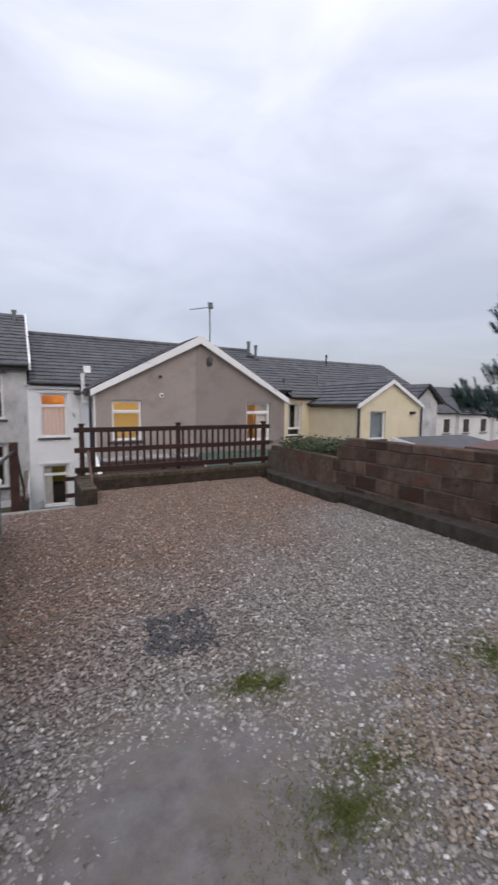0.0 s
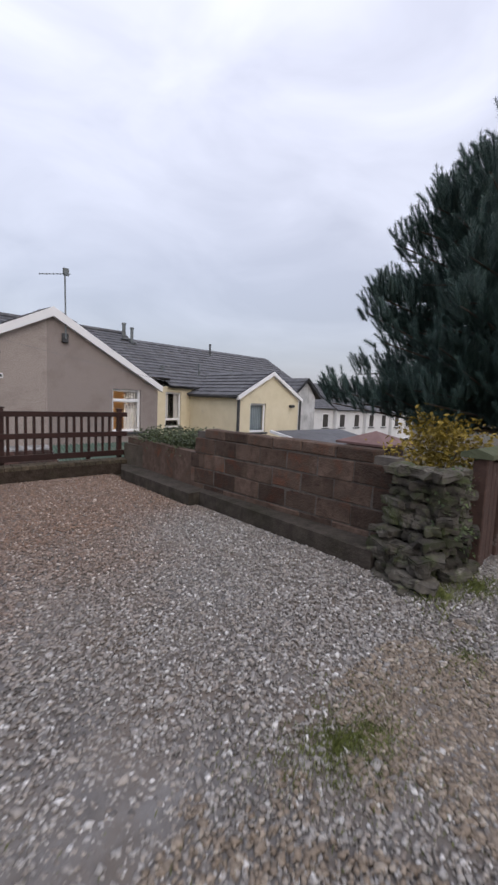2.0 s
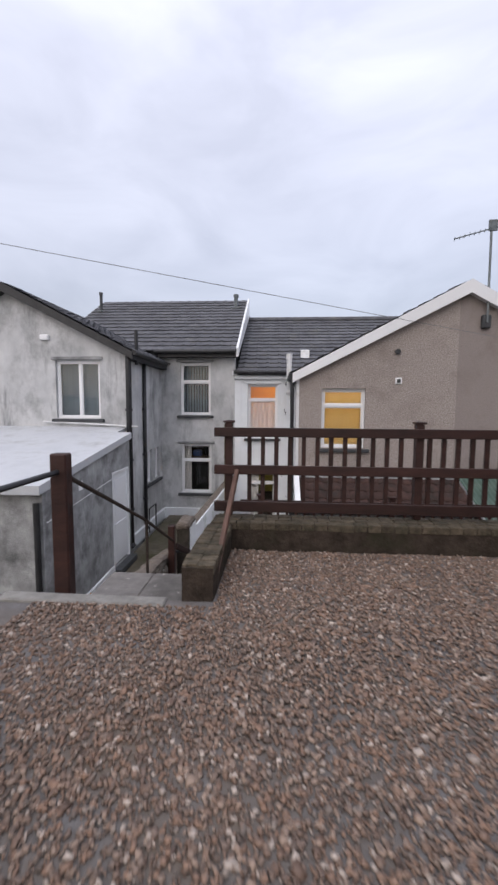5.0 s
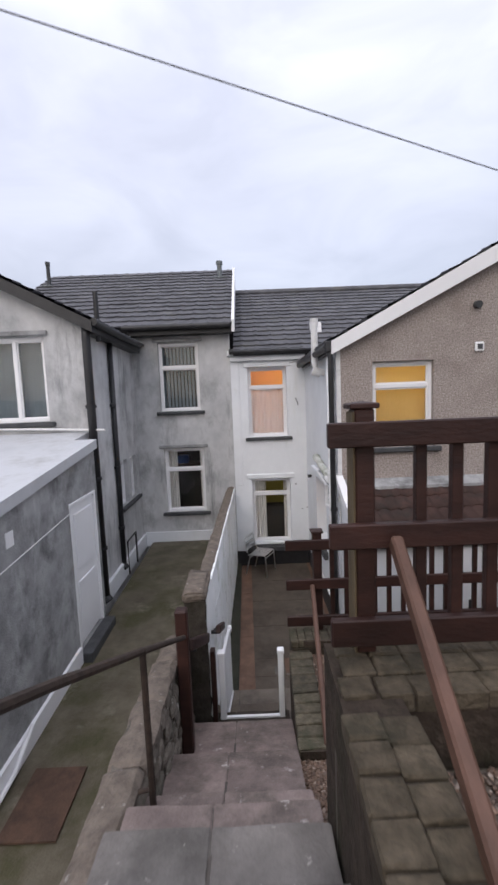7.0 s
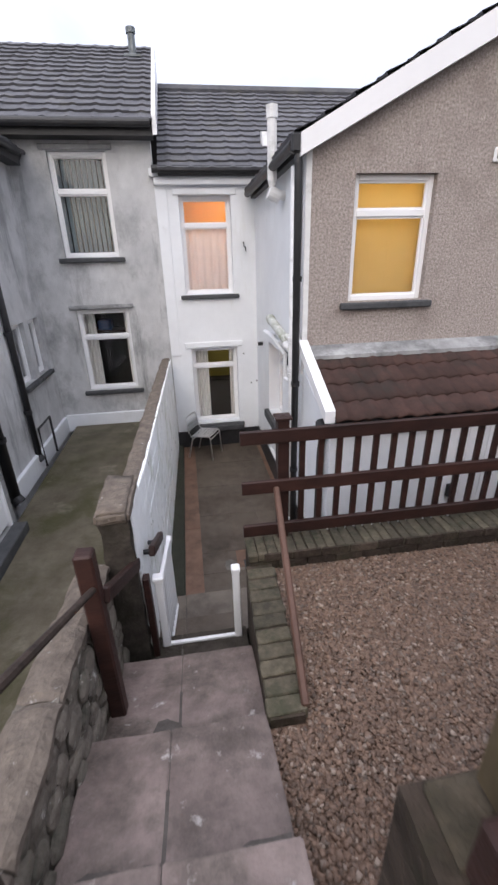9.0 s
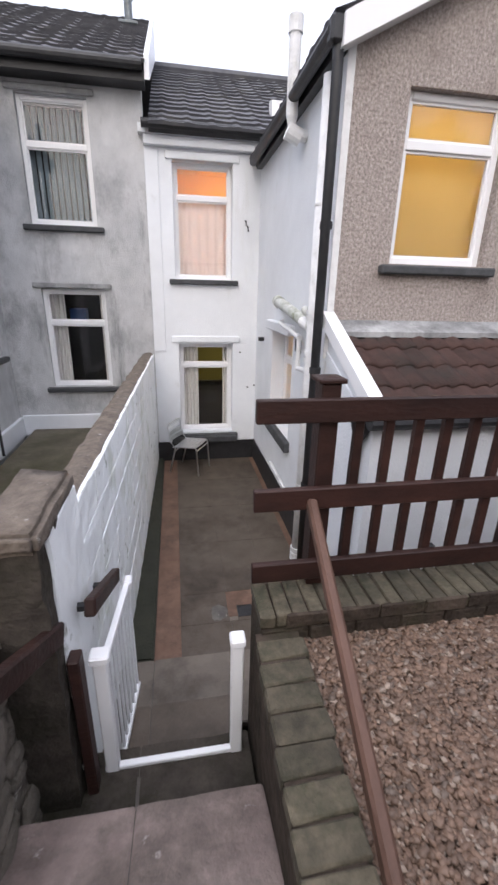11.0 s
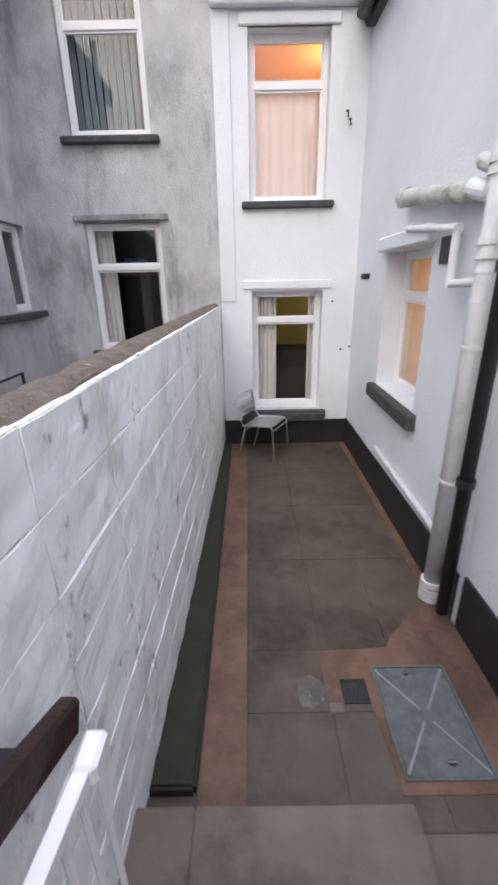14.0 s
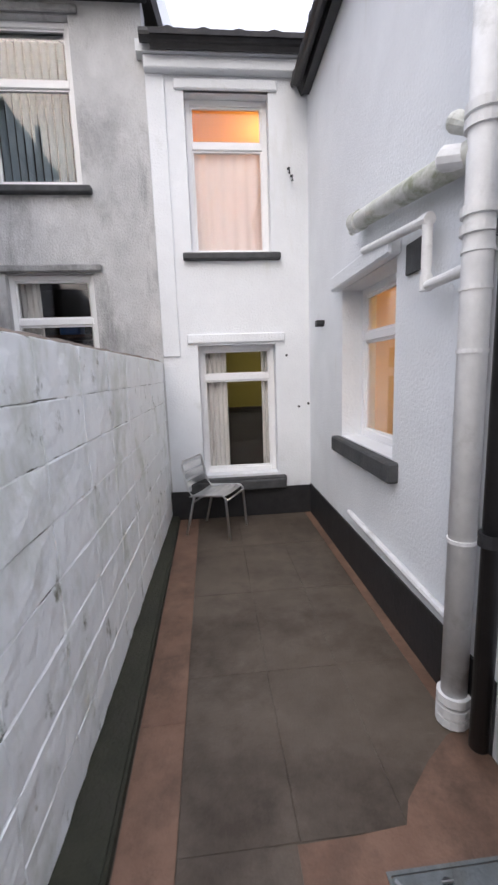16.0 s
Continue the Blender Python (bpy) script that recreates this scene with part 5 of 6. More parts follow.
part("latch", box(B.x - 0.022, B.x + 0.022, B.y - 0.06, B.y + 0.012, -1.262, -1.212, 0.008), M_UPVC, gate)
dp = thing("gate_stop_post", "dark stained timber post behind the white gate", "post", (-1.07, 9.86, -1.84))
part("post", box(-1.040, -0.995, 9.80, 9.87, -1.85, -1.09, 0.006), M_WOOD, dp)

# ---------- lower garden walls ----------
lbw = solid("lower_brick_wall", box(-0.268, 6.8, 9.963, 10.192, -2.6, -1.136), M_DAMPBRICK, "mossy brick wall under the lower fence", "wall", "structure")
EDGE = [brick_mesh("brick", 0.066, 0.245, 0.065, M_BRICK, 0.006) for _ in range(4)]
row("brick", EDGE, lbw, (-0.238, 10.078, -1.187), (0.0765, 0, 0), 92, wob=0.003)
FACE = [brick_mesh("brick", 0.215, 0.02, 0.065, M_DAMPBRICK, 0.004) for _ in range(3)]
for c in range(2):
    row("brick", FACE, lbw, (-0.16 + 0.11 * (c % 2), 9.957, -1.262 + c * 0.076 - 0.0), (0.226, 0, 0), 28, wob=0.002)
sbw = solid("stair_brick_wall", prism([(-0.335, 8.80), (-0.155, 8.80), (-0.100, 9.955), (-0.295, 9.955)], "z", -2.6, -1.211), M_DAMPBRICK, "low mossy brick wall beside the steps", "wall", "structure")
FLAT = [brick_mesh("brick", 0.212, 0.102, 0.068, M_BRICK, 0.008) for _ in range(4)]
row("brick", FLAT, sbw, (-0.240, 8.86, -1.264), (0.0048, 0.1105, 0), 10, wob=0.004)


# ---------- chair ----------
chair = thing("bistro_chair", "aluminium slatted bistro chair standing on the patio", "chair", (-0.42, 14.78, PT))
W, D = 0.22, 0.20


def cp(x, y, z):
    r = Matrix.Rotation(radians(63), 3, "Z") @ Vector((x, y, 0))
    return Vector((-0.42 + r.x, 14.80 + r.y, PT + z))


for s in (-1, 1):
    part("side_frame", tube([cp(s * W, -D - 0.03, 0.0), cp(s * W, -D, 0.43), cp(s * W, -D + 0.03, 0.455), cp(s * W, D - 0.02, 0.43), cp(s * W * 0.98, D + 0.03, 0.50), cp(s * W * 0.95, D + 0.08, 0.74), cp(s * W * 0.80, D + 0.085, 0.775)], 0.0125, 8), M_STEEL, chair)
    part("rear_leg", tube([cp(s * W, D - 0.05, 0.42), cp(s * W, D + 0.06, 0.0)], 0.0125, 8), M_STEEL, chair)
part("top_rail", tube([cp(-W * 0.80, D + 0.085, 0.775), cp(W * 0.80, D + 0.085, 0.775)], 0.0125, 8), M_STEEL, chair)
part("stretcher", tube([cp(-W, -D + 0.0, 0.40), cp(W, -D + 0.0, 0.40)], 0.01, 8), M_STEEL, chair)
part("stretcher", tube([cp(-W, D - 0.03, 0.36), cp(W, D - 0.03, 0.36)], 0.01, 8), M_STEEL, chair)
for k in range(6):
    y = -D + 0.035 + k * 0.07
    bm = bmesh.new()
    rows_ = []
    for s in range(7):
        f = s / 6 * 2 - 1
        sag = -0.012 * (1 - f * f) + (0.452 - 0.008 * k)
        rows_.append([bm.verts.new(cp(f * W, y + e, sag + t)) for e, t in ((-0.026, 0), (0.026, 0), (0.026, 0.006), (-0.026, 0.006))])
    for a, b in zip(rows_, rows_[1:]):
        for i in range(4):
            bm.faces.new((a[i], b[i], b[(i + 1) % 4], a[(i + 1) % 4]))
    part("seat_slat", bm, M_STEEL, chair)
for k in range(3):
    z = 0.53 + k * 0.085
    y = D + 0.035 + (z - 0.5) * 0.2
    bm = bmesh.new()
    rows_ = []
    for s in range(7):
        f = s / 6 * 2 - 1
        rows_.append([bm.verts.new(cp(f * W * 0.95, y + 0.02 * (1 - f * f) + e, z + t)) for e, t in ((0, -0.033), (0.005, -0.033), (0.005, 0.033), (0, 0.033))])
    for a, b in zip(rows_, rows_[1:]):
        for i in range(4):
            bm.faces.new((a[i], b[i], b[(i + 1) % 4], a[(i + 1) % 4]))
    part("back_slat", bm, M_STEEL, chair)

# ---------- neighbour's outhouse fittings ----------
dx = part("door", box(-2.82, -2.77, 11.02, 11.76, -1.74, 0.02, 0.006), M_UPVC, fo, "white plastic door")
part("door_panel", box(-2.772, -2.755, 11.12, 11.66, -1.62, -0.95, 0.008), M_UPVC, dx)
gl = part("door_panel", box(-2.772, -2.755, 11.12, 11.66, -0.80, -0.10, 0.008), M_UPVC, dx)
fr_ = bmesh.new()
for e in ((10.98, 11.02, -1.78, 0.06), (11.76, 11.80, -1.78, 0.06), (11.02, 11.76, 0.02, 0.06)):
    bx(fr_, -2.84, -2.74, *e, 0.004)
part("door_frame", fr_, M_UPVC, fo)
part("door_step", box(-2.76, -2.60, 10.95, 11.84, -1.93, -1.78, 0.01), M_SILL, fo, "dark stone doorstep")
part("base_strip", prism([(8.75, -2.0), (10.95, -1.93), (10.95, -1.70), (8.75, -1.76)], "x", -2.752, -2.715), M_UPVC, fo, "white base strip")
part("waste_pipe", tube([(-2.70, 9.75, -1.70), (-2.69, 9.40, -1.86), (-2.69, 8.9, -1.90)], 0.02, 8), M_PIPE, fo)
part("notice", box(-2.752, -2.744, 9.70, 9.82, -0.01, 0.13), M_UPVC, fo, "small pale plate")
part("cable_clip_line", tube([(-2.745, 8.8, -0.25), (-2.745, 9.8, -0.16), (-2.745, 11.0, -0.05)], 0.006, 5), M_PIPE, fo)
part("roof_pipe", tube([(-4.9, 12.46, 0.93), (-3.6, 12.44, 0.88), (-2.75, 12.42, 0.84)], 0.018, 8), M_PIPE, fo, "white overflow pipe")
part("downpipe", tube([(-2.80, 8.66, 0.05), (-2.80, 8.66, -2.0)], 0.04, 10), M_BLACK, fo)
yc = thing("yard_cover", "rusty brown inspection cover in the yard", "manhole cover", (-2.3, 9.2, YD))
M_RUST = mat("rusty_plate", (0.045, 0.025, 0.016), (0.10, 0.055, 0.035), 9.0, 0.8, 0.004, 60)
part("plate", prism([(8.9, YD - 0.075), (9.5, YD - 0.063), (9.5, YD - 0.045), (8.9, YD - 0.057)], "x", -2.56, -2.12), M_RUST, yc)


# ---------- rooms, curtains and blinds ----------
def curtain(name, label, bm, m):
    return solid(name, bm, m, label, "curtain")


room(bh, 1.0, 2.3, 12.31, 13.6, 0.2, 2.0, M_ROOMWALL, "-y")
curtain("roller_blind", "plain yellow roller blind drawn over the lit window", pleats(1.12, 2.06, 12.20, 0.45, 1.68, 0.002, 3), M_YELLOWBLIND)
room_lamp((1.6, 12.95, 1.72), 9, (1.0, 0.74, 0.34))
room(bh, 5.3, 6.9, 12.31, 13.8, 0.1, 2.0, M_ROOMWALL, "-y")
room_lamp((5.45, 12.75, 1.75), 14, (1.0, 0.52, 0.12))
curtain("curtain", "pale half-drawn curtain in the lit window", pleats(6.08, 6.62, 12.22, 0.3, 1.66, 0.02, 6), M_CURTAIN)
# wall colour adds orange to the lamplight seen above the curtain
room(wh, -0.8, 0.6, 15.51, 17.0, 0.2, 2.14, M_ORANGEGLOW, "-y")
curtain("curtain", "peach coloured curtain drawn across the upper window", pleats(-0.60, 0.33, 15.42, 0.36, 1.50, 0.012, 7), M_PINKBLIND)
room_lamp((0.50, 16.3, 1.80), 8, (1.0, 0.64, 0.34))
room(wh, -0.85, 1.6, 15.51, 18.0, -2.4, -0.35, M_OLIVE, "-y")
curtain("curtain", "white net curtain gathered at the window side", pleats(-0.52, -0.24, 15.44, -1.98, -0.60, 0.02, 5), M_CURTAIN)
curtain("curtain", "thin white curtain edge at the window side", pleats(0.16, 0.27, 15.44, -1.98, -0.60, 0.015, 3), M_CURTAIN)
sofa = thing("armchair", "dark upholstered armchair inside the window", "armchair", (0.0, 16.2, -2.4))
part("backrest", box(-0.3, 0.7, 15.95, 16.15, -2.39, -1.30, 0.06, 2), M_GLOOMBLACK, sofa)
part("seat", box(-0.3, 0.7, 16.15, 16.7, -2.39, -1.95, 0.06, 2), M_GLOOMBLACK, sofa)
room_lamp((0.6, 17.0, -0.75), 5, (1.0, 0.85, 0.5))
room(wh, 0.99, 3.0, 12.5, 14.6, -2.3, 0.1, M_ROOMWALL, "-x")
# added sheet: makes the pane glow evenly and keeps lamplight off the reveal
curtain("roller_blind", "added peach sheet spreading the lamp light over the side window", pleats(13.08, 14.02, 0.965, -1.40, -0.25, 0.003, 3, "x"), M_PEACHDIFFUSER)
room_lamp((1.75, 12.95, -0.35), 14, (1.0, 0.55, 0.14))
cab = solid("kitchen_unit", box(2.2, 2.99, 12.55, 13.0, -2.29, -1.0, 0.01), M_WOODR, "brown wooden cabinet inside the lit room", "cabinet")


def vertical_blind(label, x0, x1, y, z0, z1, n, fold=0):
    b = thing("vertical_blind", label, "blind", ((x0 + x1) / 2, y, z1))
    part("head_rail", box(x0, x1, y - 0.02, y + 0.02, z1 - 0.04, z1), M_UPVC, b)
    w = (x1 - x0) / n
    for k in range(n):
        x = x0 + (k + 0.5) * w
        s = box(-0.036, 0.036, -0.002, 0.002, z0, z1 - 0.04)
        s.transform(pose(x, y, 0, 0, 0, 52 + random.uniform(-6, 6)))
        part("vane", s, M_BLIND, b)


vertical_blind("grey vertical blind in the upper grey house window", -2.42, -1.64, 15.42, 1.06, 2.46, 10)
vertical_blind("grey vertical blind in the gable window", -4.56, -3.64, 12.72, 1.04, 2.25, 13)
# no lamp in these rooms; their darkness is put into the wall colour
room(gh, -2.9, -1.0, 15.51, 17.0, 0.9, 2.7, M_GLOOMBLACK, "-y")
room(gh, -2.9, -1.0, 15.51, 17.0, -1.8, 0.4, M_GLOOMBLACK, "-y")
room(gh, -5.2, -3.3, 12.81, 14.2, 0.8, 2.4, M_GLOOMBLACK, "-y")
room(gh, -4.4, -3.31, 13.6, 15.1, -1.0, 0.4, M_GLOOMBLACK, "+x")
curtain("curtain", "pale curtain in the lower grey house window", pleats(-2.44, -2.20, 15.42, -1.18, 0.18, 0.02, 4), M_CURTAIN)
curtain("curtain", "thin pale curtain in the lower grey house window", pleats(-1.70, -1.60, 15.42, -1.18, 0.18, 0.02, 2), M_CURTAIN)
# blue block on an added shelf, standing for a reflection in the pane
M_BLUEREFLECT = mat("blue_reflection_paint", (0.05, 0.16, 0.5), (0.08, 0.22, 0.6), 3.0, 0.4)
boxb = solid("blue_reflection_block", box(-2.36, -2.10, 16.35, 16.6, -0.29, -0.10, 0.02), M_BLUEREFLECT, "blue block standing for a reflection in the pane", "tub")
shelf = solid("shelf", box(-2.7, -1.3, 16.3, 16.7, -0.33, -0.29), M_WOODR, "added wooden shelf under the blue block", "shelf")
# cream house rooms: gloom painted by the near-black wall colour
room(ch, 9.2, 10.6, 15.51, 16.6, 0.0, 1.8, M_GLOOMBLACK, "-y")
room(ch, 11.2, 12.5, 12.31, 13.6, 0.0, 1.5, M_GLOOMBLACK, "-y")
curtain("curtain", "white curtains parted in the cream house window", pleats(9.5, 9.75, 15.42, 0.5, 1.6, 0.02, 4), M_CURTAIN)
curtain("curtain", "white curtain hung in the cream house window", pleats(10.02, 10.26, 15.42, 0.5, 1.6, 0.02, 4), M_CURTAIN)
curtain("curtain", "grey net curtain in the wing window", pleats(11.4, 12.25, 12.22, 0.2, 1.3, 0.015, 8), M_BLIND)
part("gutter", tube([(10.58, 11.95, 1.56), (10.58, 15.0, 1.56)], 0.06, 8), M_BLACK, ch)
part("downpipe", tube([(10.68, 11.93, 1.5), (10.68, 11.93, -2.4)], 0.06, 8), M_SILL, ch)
part("downpipe", tube([(14.40, 11.93, 1.5), (14.40, 11.93, -2.4)], 0.05, 8), M_SILL, ch)
part("wall_lamp", box(13.7, 13.95, 11.85, 12.0, 1.2, 1.32, 0.02), M_BLACK, ch)


# ---------- houses and sheds farther off ----------
def far_house(name, label, x0, x1, y0, y1, base, eave, ridge, wall_m, along="x", wins=()):
    h = thing(name, label, "house", ((x0 + x1) / 2, (y0 + y1) / 2, base), "distant terrace" if name == "distant_house" else "")
    part("wall", box(x0, x1, y0, y1, base, eave), wall_m, h)
    if along == "x":
        ym = (y0 + y1) / 2
        for ya in (y0 - 0.3, y1 + 0.3):
            v = Vector((0, ym - ya, ridge - eave))
            roof_slope(h, (x0 - 0.2, ya, eave), (1, 0, 0), tuple(v.normalized()), x1 - x0 + 0.4, v.length)
        for x in (x0, x1 - 0.2):
            part("gable", prism([(y0, eave), (y1, eave), (ym, ridge - 0.05)], "x", x, x + 0.2), wall_m, h)
    else:
        xm = (x0 + x1) / 2
        for xa in (x0 - 0.3, x1 + 0.3):
            v = Vector((xm - xa, 0, ridge - eave))
            roof_slope(h, (xa, y0 - 0.2, eave), (0, 1, 0), tuple(v.normalized()), y1 - y0 + 0.4, v.length)
        for y in (y0, y1 - 0.2):
            part("gable", prism([(x0, eave), (x1, eave), (xm, ridge - 0.05)], "y", y, y + 0.2), wall_m, h)
    for a, b, c, d in wins:
        w = part("window", box(a, b, y0 - 0.04, y0 + 0.02, c, d, 0.01), M_UPVC, h, "white framed window")
        # opaque near-black plate paints the dark room behind the glass
        part("pane", box(a + 0.08, b - 0.08, y0 - 0.06, y0 - 0.041, c + 0.08, d - 0.08), M_GLOOMBLACK, w)
        part("window_sill", box(a - 0.08, b + 0.08, y0 - 0.12, y0, c - 0.08, c), M_SILL, h)
    return h


far_house("grey_wing_house", "grey rendered house wing beyond the cream house", 14.75, 16.35, 12.6, 16.0, -2.7, 1.72, 2.6, M_GREY, "y", ())
fx = [(29.5, 34.5), (34.5, 39.5), (39.5, 44.5), (44.5, 49.5)]
for i, (a, b) in enumerate(fx):
    far_house("distant_house", "distant white terraced house with a slate roof", a, b, 24 - i * 0.4, 32 - i * 0.4, -6, 1.0 - 0.12 * i, 3.7 - 0.12 * i, M_FARWHITE, "x",
              ((a + 0.5, a + 1.5, -0.9, 0.5), (a + 3.2, a + 4.2, -0.9, 0.5), (a + 0.5, a + 1.7, -3.6, -2.2), (a + 3.2, a + 4.4, -3.6, -2.2)))
M_REDROOF = mat("red_felt_roof", (0.13, 0.075, 0.068), (0.20, 0.12, 0.11), 3.0, 0.9, 0.004, 40)
shed = thing("garden_shed", "small timber garden shed with a hipped red roof", "shed", (10.4, 6.0, -1.5))
part("wall", box(10.0, 11.2, 5.5, 6.6, -1.6, 0.40), M_WOOD, shed)
hip = bmesh.new()
low = [hip.verts.new((10.6 + a * 0.85, 6.05 + b * 0.75, 0.36)) for a, b in ((-1, -1), (1, -1), (1, 1), (-1, 1))]
eav = [hip.verts.new((10.6 + a * 0.85, 6.05 + b * 0.75, 0.42)) for a, b in ((-1, -1), (1, -1), (1, 1), (-1, 1))]
top = hip.verts.new((10.6, 6.05, 0.72))
hip.faces.new(low[::-1])
for k in range(4):
    hip.faces.new((low[k], low[(k + 1) % 4], eav[(k + 1) % 4], eav[k]))
    hip.faces.new((eav[k], eav[(k + 1) % 4], top))
part("roof", hip, M_REDROOF, shed, "red felt roof")
shed2 = thing("garden_shed", "low dark roofed shed behind the wall", "shed", (12.5, 9.6, -2))
part("wall", box(11.6, 15.6, 8.9, 10.6, -2.7, -0.1), M_WOOD, shed2)
part("roof", prism([(8.7, -0.12), (10.8, 0.25), (10.8, 0.33), (8.7, -0.04)], "x", 11.4, 15.8), M_TILE, shed2)
part("verge", prism([(8.66, -0.13), (10.84, 0.26), (10.84, 0.36), (8.66, -0.02)], "x", 11.32, 11.40), M_UPVC, shed2)

# far hill line
hill = bmesh.new()
prev = None
for k in range(121):
    a = math.tau * k / 120
    r = 900
    h = 18 + 22 * noise.noise(Vector((math.cos(a) * 2, math.sin(a) * 2, 3.1))) + 8 * noise.noise(Vector((math.cos(a) * 9, math.sin(a) * 9, 1.1)))
    cur = [hill.verts.new((r * math.cos(a), r * math.sin(a), -6)), hill.verts.new((r * 1.3 * math.cos(a), r * 1.3 * math.sin(a), max(2, h)))]
    if prev:
        hill.faces.new((prev[0], cur[0], cur[1], prev[1]))
    prev = cur
M_HILL = mat("far_hillside", (0.07, 0.085, 0.08), (0.12, 0.13, 0.115), 0.02, 0.95)
solid("backdrop", hill, M_HILL, "low far hills along the horizon", "backdrop", "structure")

# ---------- ruined stone pier, gate frame and ivy ----------
M_DARKSTONE = mat("dark_lichen_stone", (0.030, 0.027, 0.023), (0.105, 0.095, 0.080), 8.0, 0.93, 0.012, 40, dirt=(0.06, 0.075, 0.03), dscale=5.0, dcut=(0.48, 0.68), rnd=0.45, streak=((0.20, 0.19, 0.16), 9.0, (0.60, 0.72), (1, 1, 1)), spec=0.2)
rp = thing("ruined_stone_wall", "broken dry stone wall end overgrown with ivy", "wall", (3.6, 1.65, G0))
part("core", box(3.52, 4.06, 1.50, 1.93, -0.2, 0.84, 0.03), M_DARKSTONE, rp)
RST = []
for lx, ly, lz in ((0.24, 0.18, 0.07), (0.18, 0.24, 0.10), (0.28, 0.20, 0.06), (0.16, 0.15, 0.12), (0.22, 0.26, 0.08), (0.14, 0.12, 0.08)):
    RST.append(rough_stone(lx, ly, lz, 0.10, 0.05))
z = -0.10
while z < 0.86:
    h = random.uniform(0.075, 0.115)
    back = max(0.0, 0.45 - z) * 0.55
    for y in (1.48, 1.60, 1.74, 1.88):
        piece("stone", random.choice(RST), rp, pose(3.53 - back * (1.3 - (y - 1.5)) + random.uniform(-0.05, 0.05), y + random.uniform(-0.05, 0.05), z, random.uniform(-9, 9), random.uniform(-12, 6), random.uniform(0, 180)))
    x = 3.62
    while x < 4.02:
        piece("stone", random.choice(RST), rp, pose(x, 1.50 - back * 0.3 + random.uniform(-0.03, 0.03), z, random.uniform(-8, 8), random.uniform(-8, 8), random.uniform(0, 180)))
        x += random.uniform(0.17, 0.26)
    z += h
gf = thing("old_gate_frame", "old dark red timber gate frame beside the wall", "gate", (4.25, 1.40, G0))
M_OLDRED = mat("flaking_red_paint", (0.035, 0.018, 0.013), (0.080, 0.042, 0.032), 12.0, 0.8, 0.005, 50, dirt=(0.2, 0.18, 0.16), dscale=7, dcut=(0.6, 0.7))
part("post", box(4.10, 4.24, 1.33, 1.46, -0.2, 0.98, 0.01), M_OLDRED, gf)
for i in range(3):
    part("board", box(4.25 + i * 0.12, 4.36 + i * 0.12, 1.36, 1.39, -0.05, 0.94 - 0.02 * i, 0.004), M_OLDRED, gf)
part("post", box(4.62, 4.76, 1.33, 1.46, -0.2, 1.02, 0.01), M_OLDRED, gf)
M_LIN = mat("green_roof_felt", (0.055, 0.065, 0.035), (0.11, 0.12, 0.07), 4.0, 0.95, 0.01, 30)
part("mossy_cap", prism([(1.28, 0.98), (1.28, 1.02), (1.42, 1.07), (1.56, 1.03), (1.56, 0.98)], "x", 4.05, 5.2), M_LIN, gf, "mossy green felt cap")


# ---------- plants ----------
def leaf_mat(name, a, b):
    return mat(name, a, b, 3.0, 0.6, 0.0, island=0.35)


M_IVY = leaf_mat("ivy_leaf", (0.035, 0.06, 0.02), (0.10, 0.13, 0.05))
M_SHRUB = leaf_mat("shrub_leaf", (0.03, 0.05, 0.02), (0.085, 0.10, 0.045))
M_YELLOWLEAF = leaf_mat("yellow_leaf", (0.17, 0.12, 0.015), (0.30, 0.22, 0.03))
M_NEEDLE = leaf_mat("pine_needle", (0.026, 0.058, 0.050), (0.070, 0.120, 0.104))
M_BARK = mat("pine_bark", (0.05, 0.04, 0.032), (0.11, 0.085, 0.065), 9.0, 0.95, 0.015, 30)
M_GRASS = leaf_mat("grass_blade", (0.07, 0.085, 0.020), (0.15, 0.17, 0.045))
rng = np.random.default_rng(11)


def leaf_cloud(centres, spread, count, size, flat=0.6):
    """Many single small leaves scattered about the centres."""
    c = np.array(centres)
    pick = rng.integers(0, len(c), count)
    p = c[pick] + rng.normal(0, 1, (count, 3)) * np.array(spread)
    d = rng.normal(0, 1, (count, 3))
    d[:, 2] *= flat
    d /= np.linalg.norm(d, axis=1)[:, None]
    e = np.cross(d, rng.normal(0, 1, (count, 3)))
    e /= np.linalg.norm(e, axis=1)[:, None]
    s = (size * rng.uniform(0.6, 1.3, count))[:, None]
    nrm = np.cross(d, e)
    v = np.stack([p - d * s, p - d * s * 0.1 + e * s * 0.5 + nrm * s * 0.15, p + d * s, p - d * s * 0.1 - e * s * 0.5 + nrm * s * 0.15], 1).reshape(-1, 3)
    f = np.arange(count * 4).reshape(-1, 4)
    me = bpy.data.meshes.new("leaves")
    me.from_pydata(v.tolist(), [], f.tolist())
    bm = bmesh.new()
    bm.from_mesh(me)
    bpy.data.meshes.remove(me)
    return bm


ivy_c = [(3.60 + random.uniform(-0.10, 0.30), random.uniform(1.36, 1.50), random.uniform(0.0, 0.85)) for _ in range(22)]
ivy = thing("ivy", "green ivy hanging over the broken stone wall", "ivy", (3.2, 1.5, G0))
part("leaves", leaf_cloud(ivy_c, (0.06, 0.04, 0.07), 620, 0.022), M_IVY, ivy)
for k in range(3):
    x, y = 3.56 + 0.11 * k, 1.44 + 0.02 * k
    part("stem", tube([(x, y, G0), (x + 0.04, y + 0.01, 0.25), (x - 0.02, y + 0.02, 0.5), (x + 0.05, y + 0.02, 0.8)], 0.005, 5), M_BARK, ivy)

pl = solid("planter_soil", box(3.74, 5.2, 5.0, 7.6, -0.3, 0.52), M_EARTH, "dark soil in the raised planter", "soil", "structure")
